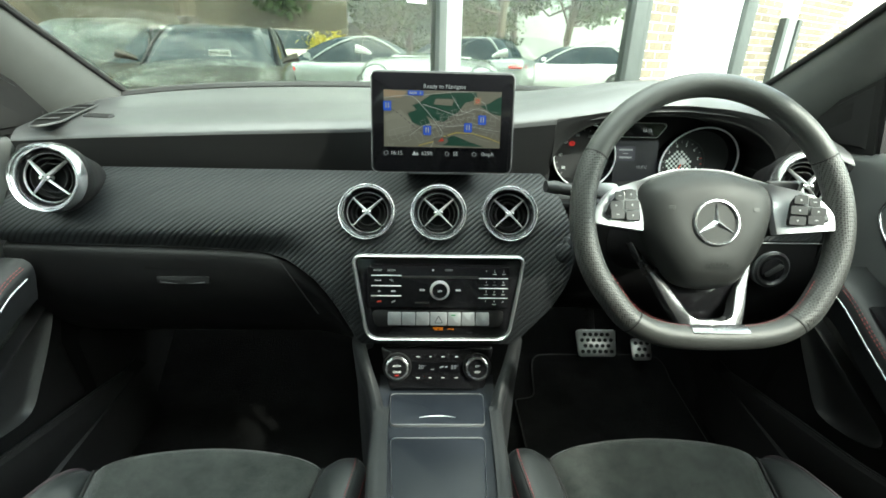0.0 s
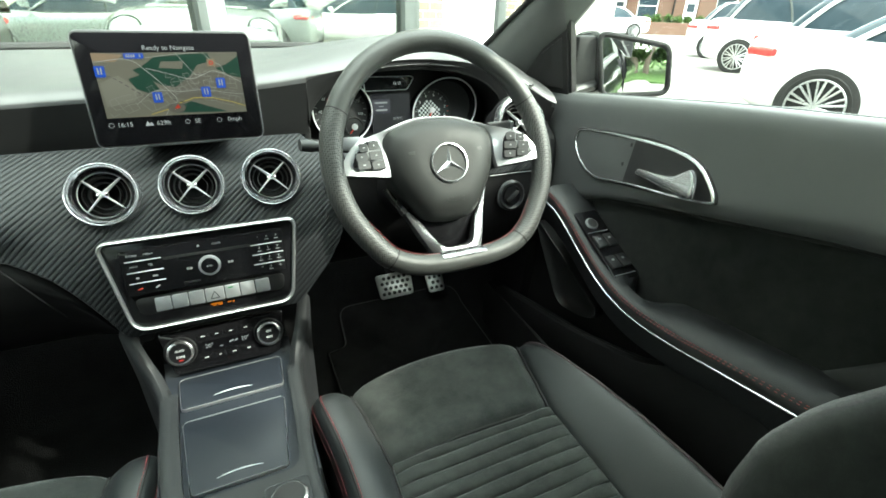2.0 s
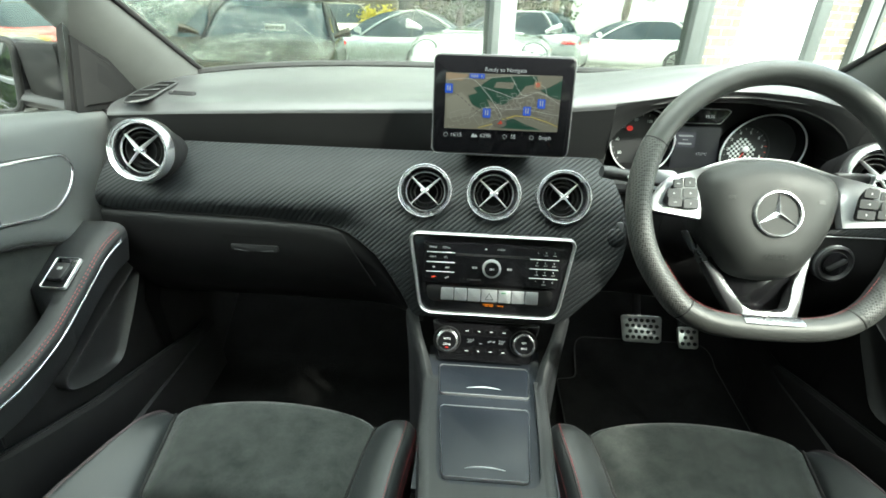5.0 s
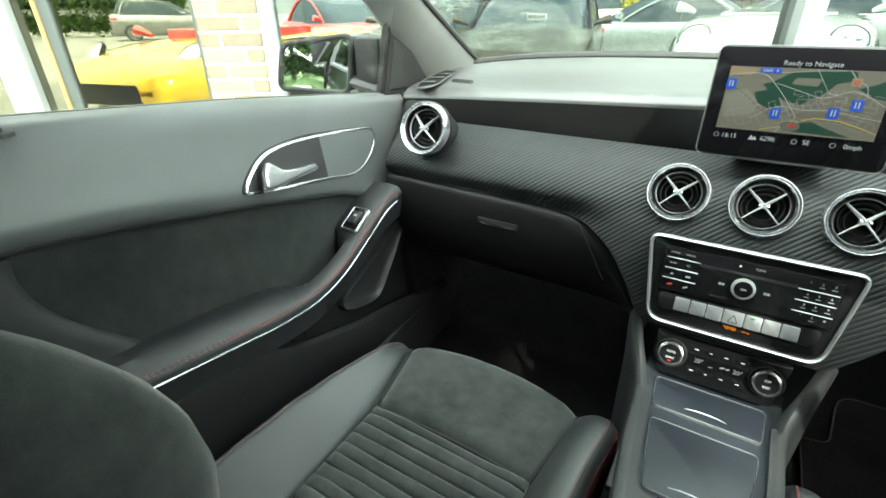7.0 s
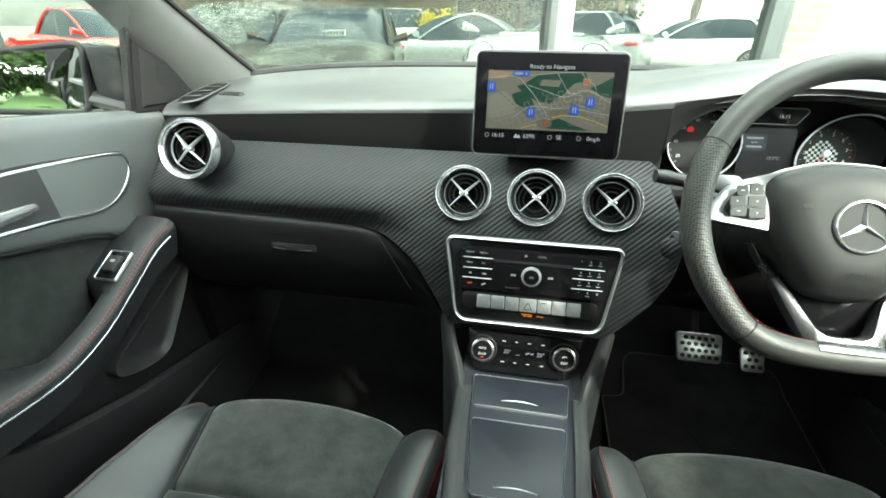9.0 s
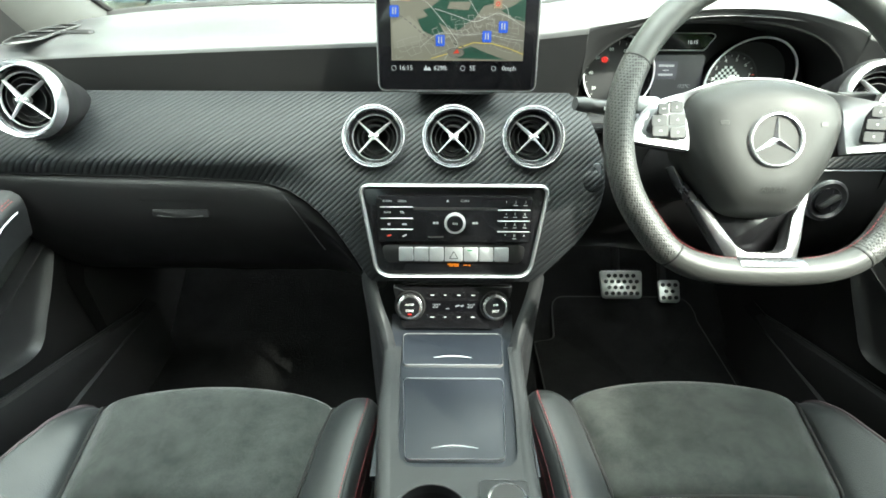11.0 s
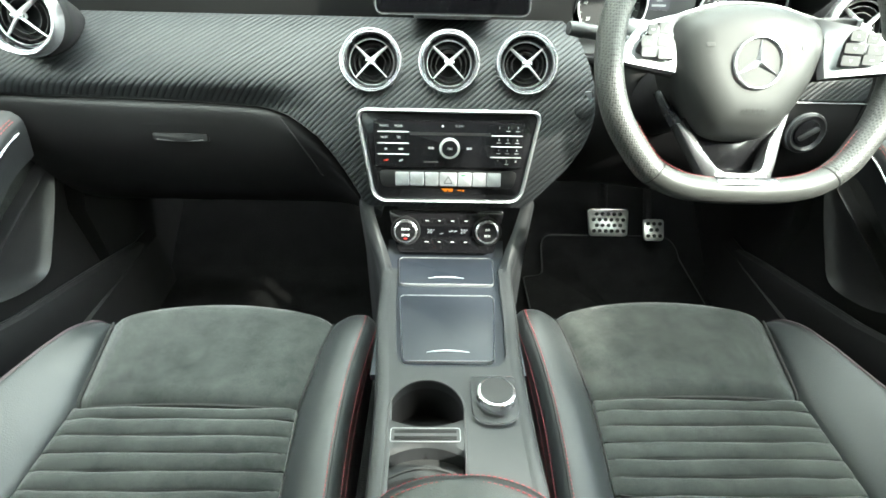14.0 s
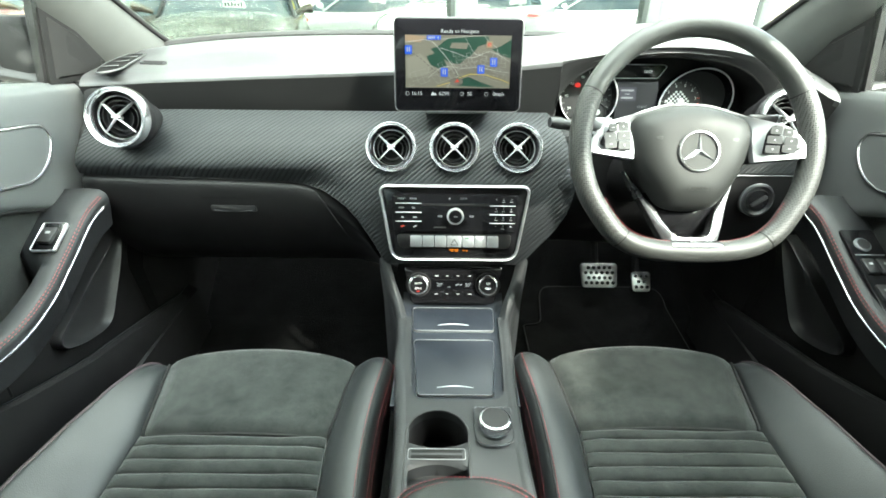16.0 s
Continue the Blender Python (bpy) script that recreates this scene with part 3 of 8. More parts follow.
glove = part("glovebox", lower_dash(), "hard_black", dashboard, "black plastic glovebox lid under the trim")
part("lid_seam", tube(spline([(-0.262, 0.7005, 0.782), (-0.246, 0.6935, 0.760), (-0.226, 0.6895, 0.728), (-0.205, 0.690, 0.69)], 16), 0.0011, 6), "black_plastic", glove)
part("handle", slab(rrect(0.088, 0.013, 0.004), facing((-0.425, 0.706, 0.747), 8), 0.009, 0.003), "hard_black", glove, "slim black pull handle")
# the highlight along the handle's lower edge, put in as a paler tube
part("handle_edge", tube([(-0.425 + x, 0.6975 - 0.002 * (x / 0.036) ** 2, 0.7425 + 0.003 * (x / 0.036) ** 2) for x in np.linspace(-0.036, 0.036, 9)], 0.0011, 6), "key_grey", glove, "thin paler tube for the highlight on the handle's edge")
part("lock_panel", slab(rrect(0.135, 0.018, 0.003), facing((-0.417, 0.7045, 0.776), 4), 0.004, 0.0015), "hard_black", glove)


def knee_panel():
    rows = []
    for i in range(25):
        x = 0.19 + 0.51 * i / 24
        prof = [(0.82, 0.885), (0.782, 0.872), (0.760, 0.84), (0.750, 0.79), (0.752, 0.74), (0.765, 0.69), (0.80, 0.63), (0.86, 0.58), (0.96, 0.54)]
        rows.append(spline([(x, y + 0.05 * smooth(x, 0.55, 0.30), z) for y, z in prof], 24))
    return sheet(rows, (0, 0.015, 0.005))


part("knee_panel", knee_panel(), "hard_black", dashboard)
strip = [[(x, interp(z, [(0.79, 0.750), (0.84, 0.760), (0.872, 0.782)]) - 0.006, z) for z in np.linspace(0.811, 0.868, 9)] for x in np.linspace(0.552, 0.692, 8)]
part("trim_strip", sheet(strip, (0, 0.005, 0)), "carbon", dashboard, "carbon-weave strip beside the steering column")
part("strip_edge", tube([(x, 0.7465, 0.8075) for x in np.linspace(0.552, 0.692, 6)], 0.0012, 6), "dark_edge", dashboard)
for s in (-1, 1):
    end = spline([(0, y, z) for y, z in ((0.790, 0.900), (0.806, 0.940), (0.826, 0.966), (0.88, 0.978), (0.95, 0.95), (0.96, 0.80), (0.92, 0.62), (0.82, 0.60), (0.765, 0.70), (0.745, 0.80), (0.755, 0.87))], 55, True)
    ec = sum(end, Vector()) / len(end)
    part("end_cap", loft([[(s * x, ec.y + (p.y - ec.y) * k, ec.z + (p.z - ec.z) * k) for p in end] for x, k in ((0.688, 0.985), (0.702, 1.0), (0.714, 0.985), (0.722, 0.94), (0.725, 0.86))]), "hard_black", dashboard)

# instruments
def on_cluster(x, z, out=0.0):
    """A frame on the leaning face of the instruments, out towards the seats."""
    return facing((x, 0.867 + (z - 0.93) * 0.21, z), 12) @ Matrix.Translation((0, 0, out))


def oval(a, b, turn, n=72):
    c, sn = math.cos(radians(turn)), math.sin(radians(turn))
    return [Vector((a * math.cos(t) * c - b * math.sin(t) * sn, a * math.cos(t) * sn + b * math.sin(t) * c)) for t in np.linspace(0, 2 * math.pi, n, endpoint=False)]


cluster = part("instrument_panel", slab([(-0.205, -0.075), (0.205, -0.075), (0.205, 0.05), (0.16, 0.10), (0, 0.112), (-0.16, 0.10), (-0.205, 0.05)], on_cluster(HC, HZ, -0.030), 0.004), "hard_black", dashboard, "dark instrument panel with two round dials")
for cx, cz, ra, rb, turn, ix, iz, ri, big in ((0.277, 0.933, 0.0590, 0.0590, 0, 0.300, 0.903, 0.020, 0), (0.499, 0.925, 0.0780, 0.0620, 25, 0.473, 0.926, 0.044, 1)):
    dm, sm = on_cluster(cx, cz), on_cluster(ix, iz, -0.012)
    ring = oval(ra, rb, turn)
    part("dial_barrel", loft([[dm @ Vector((p.x * k, p.y * k, z)) for p in ring] for k, z in ((1.02, -0.028), (1.025, 0.0), (1.0, 0.002), (0.955, -0.004), (0.93, -0.022))], True, False), "gloss_black", cluster)
    part("dial_ring", band(ring, dm, 0.0030 if big else 0.0026, 0.0030, 0.0006), "ring_silver", cluster, "thin bright ring round the dial")
    part("dial_face", slab([p * 0.95 for p in ring], dm, 0.002, 0, -0.022), "dial_black", cluster)
    part("inner_dial", lathe([(ri, -0.010), (ri, 0.0), (ri - 0.002, 0.0012), (ri - 0.0035, -0.001), (0.0, -0.001)], sm, 48), "dial_black", cluster)
    part("inner_dial_ring", lathe([(ri + 0.0006, -0.001), (ri + 0.0006, 0.0010), (ri - 0.0008, 0.0017), (ri - 0.0014, 0.0008)], sm, 48, False), "key_grey", cluster)
    if big:
        for k in range(15):
            a = radians(215 - 17 * k)
            ln = 0.0030 if k % 2 else 0.0050
            part("tick", box((0, 0, 0), (ln, 0.0009, 0.0005), 0, 2, sm @ Matrix.Translation(((ri - 0.0065) * math.cos(a), (ri - 0.0065) * math.sin(a), 0.0002)) @ pose(0, 0, 0, 0, 0, math.degrees(a))), "needle_red" if k > 11 else "grey_print", cluster)
        for k, tx in enumerate(("1", "2", "3", "4", "5", "6", "7", "8")):
            a = radians(215 - 34 * k)
            words("numeral", tx, 0.0080, sm @ Matrix.Translation((0.0315 * math.cos(a), 0.0315 * math.sin(a), 0.0)), "white_print", cluster)
        for i in range(-5, 6):
            for j in range(-5, 6):
                if (i + j) % 2 == 0 and i * i + j * j < 27:
                    part("check", box((0, 0, 0), (0.0043, 0.0043, 0.0006), 0, 2, sm @ Matrix.Translation((i * 0.0045 - 0.006, j * 0.0045 - 0.004, 0.0))), "white_print", cluster)
    else:
        for k in range(19):
            a = radians(222 - 13.6 * k)
            ln = 0.0034 if k % 2 else 0.0060
            part("tick", box((0, 0, 0), (ln, 0.0010, 0.0005), 0, 2, dm @ Matrix.Translation((0.0500 * math.cos(a), 0.0500 * math.sin(a), -0.0196)) @ pose(0, 0, 0, 0, 0, math.degrees(a))), "grey_print", cluster)
        for k, tx in enumerate(("20", "40", "60", "80", "100", "120", "140")):
            a = radians(214 - 37 * k)
            words("numeral", tx, 0.0075, dm @ Matrix.Translation((0.0405 * math.cos(a), 0.0405 * math.sin(a), -0.0196)), "white_print", cluster)
    part("needle", box((-ri * 0.42, 0, 0.003), (ri * 0.8, 0.0022, 0.0015), 0.0005, 1, sm @ pose(0, 0, 0, 0, 0, 62 if big else 50)), "needle_red", cluster, "red needle")
    part("needle_hub", lathe([(0.0065, 0.001), (0.006, 0.005), (0.0, 0.0055)], sm, 20), "satin", cluster)
part("warning_lamp", band(oval(0.0045, 0.0036, 0, 20), on_cluster(0.258, 0.956, -0.0196), 0.0022, 0.0006), "warn_red", cluster, "lit red warning lamp")
part("warning_lamp", box((0, 0, 0), (0.0028, 0.0028, 0.0005), 0, 1, on_cluster(0.258, 0.956, -0.0194)), "warn_red", cluster)
loz = round_poly([(-0.066, -0.0135), (0.024, -0.0135), (0.041, 0.0090), (0.034, 0.0130), (-0.066, 0.0130)], 0.004, 4)
part("clock_window", slab(loz, on_cluster(0.391, 0.982, -0.004), 0.003), "screen_black", cluster)
part("clock_edge", band(loz, on_cluster(0.391, 0.982, -0.004), 0.0013, 0.0016, 0.0022), "ring_silver", cluster)
words("clock_text", "16:15", 0.0080, on_cluster(0.394, 0.981, 0.0), "print_lit", cluster)
part("trip_screen", slab(rrect(0.084, 0.085, 0.004), on_cluster(0.3795, 0.921, -0.010), 0.003), "screen_dim", cluster, "dim lit trip computer screen")
part("trip_box", slab(rrect(0.038, 0.028, 0.003), on_cluster(0.3585, 0.939, -0.007), 0.0008), "screen_mid", cluster)
for dz, w in ((0.946, 0.026), (0.939, 0.010), (0.932, 0.024)):
    part("trip_bar", box((0, 0, 0), (w, 0.0034 if w > 0.02 else 0.0018, 0.0006), 0, 1, on_cluster(0.3585, dz, -0.0058)), "print_lit", cluster)
words("temperature_text", "17.5\u00b0C", 0.0075, on_cluster(0.392, 0.914, -0.0064), "print_lit", cluster)

for s in (-1, 1):
    # bay sides take the same skin, darkened for shade
    part("bay_side", box((HC + s * (HW + 0.003), 0.882, 0.890), (0.012, 0.09, 0.05), 0.003), "shaded_face", dashboard)
part("bay_shelf", box((HC, 0.862, 0.857), (0.42, 0.14, 0.010), 0.003), "hard_black", dashboard)


# ---- air vents ----
def air_vent(at, r, tilt, yaw, spin=0.0):
    v = thing("air_vent", "round air vent with a chrome ring and crossed silver vanes", "air vent", at, "dashboard air vents")
    m = facing(at, tilt, yaw)
    part("ring", lathe([(r, -0.012), (r * 1.01, 0.004), (r * 0.990, 0.011), (r * 0.955, 0.0155), (r * 0.930, 0.0145), (r * 0.912, 0.0115), (r * 0.895, 0.0118), (r * 0.872, 0.0140), (r * 0.845, 0.0125), (r * 0.81, 0.007), (r * 0.79, 0.0)], m, 56, False), "chrome", v)
    part("inner_ring", lathe([(r * 0.80, 0.004), (r * 0.77, 0.006), (r * 0.72, 0.000), (r * 0.70, -0.014)], m, 48, False), "gloss_black", v)
    part("barrel", lathe([(r * 0.80, 0.002), (r * 0.74, -0.008), (r * 0.72, -0.030), (0.0005, -0.034)], m, 40, False), "vent_black", v)
    part("bright_line", lathe([(r * 0.715, -0.0015), (r * 0.705, 0.0005), (r * 0.690, -0.0005), (r * 0.685, -0.003)], m, 52, False), "satin", v)
    for k in (0.40, 0.56):
        part("louvre", lathe([(r * k, -0.018), (r * k + 0.0004, -0.003), (r * k + 0.0013, -0.003), (r * k + 0.0017, -0.018)], m, 36, False), "black_plastic", v)
    for a, thick in ((44, 1.12), (136, 1.12), (224, 0.72), (316, 0.72)):
        a = radians(a + spin)
        d = Vector((math.cos(a), math.sin(a), 0))
        pts = [m @ (d * r * q + Vector((0, 0, h))) for q, h in ((0.04, 0.0075), (0.16, 0.0065), (0.45, 0.0030), (0.69, 0.0005))]
        part("vane", tube(pts, lambda t: (0.0025 - 0.0011 * t) * thick, 8, flat=2.4, up=m.to_3x3() @ Vector((0, 0, 1))), "satin", v)
    part("boss", slab(rrect(r * 0.26, r * 0.15, r * 0.07), m @ pose(0, 0, 0, 0, 0, spin), 0.0110, 0.003), "satin", v)
    for dx in (-0.11, 0.11):
        part("boss_stud", lathe([(0.0026, 0.008), (0.0023, 0.0120), (0.0, 0.0128)], m @ Matrix.Translation((dx * r, -0.02 * r, 0)), 12), "chrome", v)
    return v


for cx in (-0.1185, -0.0015, 0.1155):
    air_vent((cx, trim_y(cx, 0.862) - 0.004, 0.862), 0.0475, 26, 0)
vent_p = air_vent((-0.592, 0.702, 0.918), 0.0525, 16, 3)
vent_d = air_vent((0.580, 0.702, 0.925), 0.0525, 16, -3)
part("pod", lathe([(0.0532, -0.002), (0.0545, -0.008), (0.0520, -0.020), (0.043, -0.045), (0.034, -0.080), (0.0, -0.085)], facing((-0.592, 0.702, 0.918), 16, 3), 40, False), "hard_black", vent_p)
part("pod", lathe([(0.0532, -0.002), (0.0545, -0.008), (0.0520, -0.020), (0.043, -0.045), (0.034, -0.080), (0.0, -0.085)], facing((0.580, 0.702, 0.925), 16, -3), 40, False), "hard_black", vent_d)

# ---- central display ----
SM = facing((0.003, 0.756, 1.003), 10)
display = thing("central_display", "tablet-style navigation display with a lit street map on the dashboard", "display", (0.003, 0.77, 0.93))
part("housing", slab(rrect(0.2275, 0.157, 0.012), SM, 0.019, 0.003, -0.017), "black_plastic", display)
part("edge_strip", band(rrect(0.2268, 0.1563, 0.012), SM, 0.0010, 0.0012, 0.0002), "dark_edge", display)
part("front_glass", slab(rrect(0.223, 0.1525, 0.010), SM, 0.0022, 0.0004), "screen_black", display)
part("stand", box((0.003, 0.80, 0.93), (0.12, 0.06, 0.03), 0.006), "soft_black", display)
SX, SY, SW, SH = -0.0005, 0.006, 0.186, 0.087  # the lit map on the glass


def on_map(u, v, z=0.0):
    """u, v from 0 to 1 over the map, from its lower left."""
    return SM @ Vector((SX + (u - 0.5) * SW, SY + (v - 0.5) * SH, 0.0024 + z))


def map_patch(pts, z):
    bm = bmesh.new()
    a = [bm.verts.new(on_map(u, v, z)) for u, v in pts]
    bm.faces.new(a)
    return bm


def map_line(pts, w, z):
    bm = bmesh.new()
    p3 = [SM.inverted() @ on_map(min(1, max(0, u)), min(1, max(0, v)), z) for u, v in pts]
    sides = []
    for i, p in enumerate(p3):
        d = p3[min(i + 1, len(p3) - 1)] - p3[max(i - 1, 0)]
        n = Vector((-d.y, d.x, 0))
        n = n.normalized() * w / 2 if n.length > 1e-9 else Vector((w / 2, 0, 0))
        sides.append((bm.verts.new(SM @ (p - n)), bm.verts.new(SM @ (p + n))))
    for a, c in zip(sides, sides[1:]):
        bm.faces.new((a[0], c[0], c[1], a[1]))
    return bm


chart = part("map", map_patch([(0, 0), (1, 0), (1, 1), (0, 1)], 0), "map_land", display, "lit street map with green woods and white roads")
for pts in ([(0.30, 0.78), (0.40, 0.93), (0.60, 0.97), (0.78, 0.98), (0.80, 0.86), (0.69, 0.80), (0.62, 0.60), (0.52, 0.45), (0.43, 0.48), (0.36, 0.56), (0.40, 0.40), (0.33, 0.36), (0.24, 0.44), (0.20, 0.60), (0.28, 0.66), (0.24, 0.74)],
            [(0.82, 0.74), (0.90, 0.80), (1.0, 0.93), (1.0, 0.58), (0.92, 0.62)], [(0.50, 0.04), (0.52, 0.16), (0.60, 0.22), (0.72, 0.12), (0.86, 0.02)]):
    part("map_wood", map_patch(pts, 0.00015), "map_green", chart)
part("map_field", map_patch([(0.42, 0.76), (0.58, 0.74), (0.60, 0.86), (0.44, 0.86)], 0.00025), "map_land", chart)
part("map_field", map_patch([(0.0, 0.88), (0.14, 0.86), (0.2, 0.97), (0.0, 1.0)], 0.00015), "map_sand", chart)
part("map_field", map_patch([(0.01, 0.55), (0.14, 0.66), (0.26, 0.42), (0.20, 0.24), (0.02, 0.18)], 0.0001), "map_pale", chart)
for pts, w in (([(0.0, 0.86), (0.22, 0.90), (0.34, 0.70), (0.45, 0.42), (0.50, 0.24), (0.43, 0.10), (0.40, 0.0)], 0.0011), ([(0.33, 0.76), (0.46, 0.68), (0.62, 0.58), (0.72, 0.64), (0.80, 0.70), (0.90, 0.62), (1.0, 0.50)], 0.0010),
               ([(0.55, 1.0), (0.60, 0.84), (0.66, 0.66), (0.72, 0.64)], 0.0009), ([(0.74, 1.0), (0.80, 0.86), (0.86, 0.78), (0.88, 0.64)], 0.0010), ([(0.22, 0.20), (0.36, 0.40), (0.55, 0.38), (0.70, 0.40), (0.86, 0.34), (1.0, 0.30)], 0.0009), ([(0.34, 0.92), (0.55, 0.97), (0.72, 0.99)], 0.0008)):
    part("map_road", map_line([(q.x, q.y) for q in spline([(u, v, 0) for u, v in pts], 40)], w * 0.72, 0.0004), "map_white", chart)
rnd = random.Random(5)
streets = []
for u0, v0, du, dv, n1, n2, turn in ((0.50, 0.36, 0.042, 0.085, 9, 4, 18), (0.62, 0.50, 0.048, 0.080, 7, 3, -14), (0.70, 0.24, 0.045, 0.075, 6, 3, -22), (0.30, 0.08, 0.052, 0.090, 4, 4, 30), (0.04, 0.02, 0.055, 0.085, 5, 3, 24), (0.42, 0.26, 0.05, 0.08, 4, 3, 34)):
    # a small quarter of crossing streets, some of them missing
    ca, sa = math.cos(radians(turn)), math.sin(radians(turn))
    at = [[(u0 + (i * du + rnd.uniform(-0.011, 0.011)) * ca - j * dv * sa * 0.5, v0 + (i * du) * sa * 1.3 + j * dv * ca + rnd.uniform(-0.014, 0.014)) for j in range(n2 + 1)] for i in range(n1 + 1)]
    for i in range(n1 + 1):
        for j in range(n2 + 1):
            for i2, j2, keep in ((i + 1, j, 0.62), (i, j + 1, 0.66)):
                if i2 <= n1 and j2 <= n2 and rnd.random() < keep:
                    p0, p1 = at[i][j], at[i2][j2]
                    if all(0.01 < q[0] < 0.99 and 0.01 < q[1] < 0.70 for q in (p0, p1)):
                        streets.append(map_line([p0, p1], 0.00055, 0.0003))
part("street_network", join(*streets), "map_grey", chart)["kind"] = "stuff"
part("map_field", map_patch([(0.40, 0.30), (0.62, 0.62), (0.80, 0.70), (1.0, 0.55), (1.0, 0.10), (0.66, 0.24)], 0.0002), "map_town", chart)
part("map_road", map_line([(0.30, 0.03), (0.42, 0.10), (0.52, 0.20), (0.62, 0.27), (0.76, 0.26), (0.90, 0.18), (1.0, 0.10)], 0.0013, 0.0005), "map_yellow", chart)
for k in range(9):
    u = 0.07 + 0.034 * k
    vv = [0.68 - 0.40 * smooth(q, 0.02, 0.36) for q in (u, u + 0.019)]
    part("map_railway", map_line([(u, vv[0]), (u + 0.019, vv[1])], 0.0011, 0.0005), "rubber", chart)
for k in range(6):
    u = 0.47 + 0.05 * k
    part("map_railway", map_line([(u, 0.26 - 0.035 * k), (u + 0.03, 0.26 - 0.035 * k - 0.02)], 0.0012, 0.0006), "rubber", chart)
for u, v in ((0.03, 0.72), (0.37, 0.30), (0.72, 0.36), (0.84, 0.50)):
    c = SM.inverted() @ on_map(u, v)
    pin = part("map_pin", slab(rrect(0.0125, 0.0145, 0.0015), SM @ Matrix.Translation((c.x, c.y, 0.0031)), 0.0003), "map_blue", chart, "blue map symbol")
    for dx in (-0.0019, 0.0019):
        part("pin_mark", box((0, 0, 0), (0.0016, 0.0085, 0.0003), 0, 1, SM @ Matrix.Translation((c.x + dx, c.y + 0.0006, 0.0036))), "map_white", pin)
c = SM.inverted() @ on_map(0.795, 0.83)
part("map_pin", slab(rrect(0.011, 0.0105, 0.001), SM @ Matrix.Translation((c.x, c.y, 0.0031)), 0.0003), "map_sand", chart, "cream map symbol")
part("pin_mark", lathe([(0.0030, 0.0), (0.0030, 0.0003), (0.0017, 0.0003), (0.0017, 0.0)], SM @ Matrix.Translation((c.x, c.y, 0.0034)), 18, False), "map_red", chart)
c = SM.inverted() @ on_map(0.27, 0.95)
sign = part("map_sign", slab(rrect(0.024, 0.0070, 0.001), SM @ Matrix.Translation((c.x, c.y, 0.0031)), 0.0003), "map_blue", chart)
for dx in (-0.0085, -0.0055, -0.0025, 0.0005, 0.0075):
    part("sign_mark", box((0, 0, 0), (0.0018, 0.0038, 0.0003), 0, 1, SM @ Matrix.Translation((c.x + dx, c.y, 0.0036))), "map_white", sign)
c = SM.inverted() @ on_map(0.49, 0.12)
part("position_disc", slab([(0.0115 * math.cos(a), 0.0062 * math.sin(a)) for a in np.linspace(0, 2 * math.pi, 24, endpoint=False)], SM @ Matrix.Translation((c.x, c.y, 0.0030)), 0.0003), "map_town", chart)
part("position_ring", band([(0.0115 * math.cos(a), 0.0062 * math.sin(a)) for a in np.linspace(0, 2 * math.pi, 28, endpoint=False)], SM @ Matrix.Translation((c.x, c.y, 0.0033)), 0.0007, 0.0002), "rubber", chart)
part("position_arrow", slab([(-0.0042, -0.0018), (0.005, -0.001), (0.0016, 0.0046)], SM @ Matrix.Translation((c.x, c.y + 0.0005, 0.0034)), 0.0003), "map_red", chart, "red position arrow")
words("title_text", "Ready to Navigate", 0.0090, SM @ Matrix.Translation((0.002, 0.0555, 0.0025)), "print_lit", display)
for x, tx in ((-0.0735, "16:15"), (-0.0245, "629ft"), (0.0215, "SE"), (0.0735, "0mph")):
    words("status_text", tx, 0.0090, SM @ Matrix.Translation((x, -0.0475, 0.0025)), "print_lit", display)
for x in (-0.0905, 0.0075, 0.0515):
    part("status_symbol", lathe([(0.0034, 0.0), (0.0034, 0.0002), (0.0028, 0.0002), (0.0028, 0.0)], SM @ Matrix.Translation((x, -0.0475, 0.0024)), 20, False), "print_lit", display)
part("status_symbol", slab([(-0.006, -0.003), (0.005, -0.003), (0.002, 0.0025), (0.0, -0.0005), (-0.0025, 0.004)], SM @ Matrix.Translation((-0.0425, -0.0475, 0.0024)), 0.0002), "print_lit", display)


# ---- radio and climate ----
def knurled(r, h, m, teeth=28, depth=0.0009):
    n = teeth * 4
    rings = []
    for rr, hh, k in ((r, 0, 1), (r, h * 0.75, 1), (r * 0.96, h * 0.95, 0.6), (r * 0.9, h, 0)):
        rings.append([m @ Vector(((rr - depth * k * (i % 4 < 2)) * math.cos(2 * math.pi * i / n), (rr - depth * k * (i % 4 < 2)) * math.sin(2 * math.pi * i / n), hh)) for i in range(n)])
    return loft(rings)


RM = facing((0.0, 0.6668, 0.735), 14)
radio = thing("radio_unit", "black radio panel with buttons inside a satin chrome surround", "radio", (0, 0.665, 0.67))
R_OUT = round_poly([(-0.1165, -0.0685), (0.1165, -0.0685), (0.139, 0.0705), (-0.139, 0.0705)], [0.022, 0.022, 0.016, 0.016], 8)
part("surround", band(R_OUT, RM, 0.0055, 0.0105), "surround_silver", radio)
part("fascia", slab([(p[0] * 0.985, p[1] * 0.97) for p in R_OUT], RM, 0.004, 0.001), "gloss_black", radio)
part("control_block", slab(rrect(0.229, 0.0690, 0.004), RM @ Matrix.Translation((0, 0.0207, 0)), 0.0075, 0.001), "gloss_black", radio)
part("block_edge", band([(p.x, p.y + 0.0207) for p in rrect(0.230, 0.070, 0.004)], RM, 0.0012, 0.0070), "gloss_black", radio)


def on_radio(x, y, z=0.0079):
    return RM @ Matrix.Translation((x, y, z))


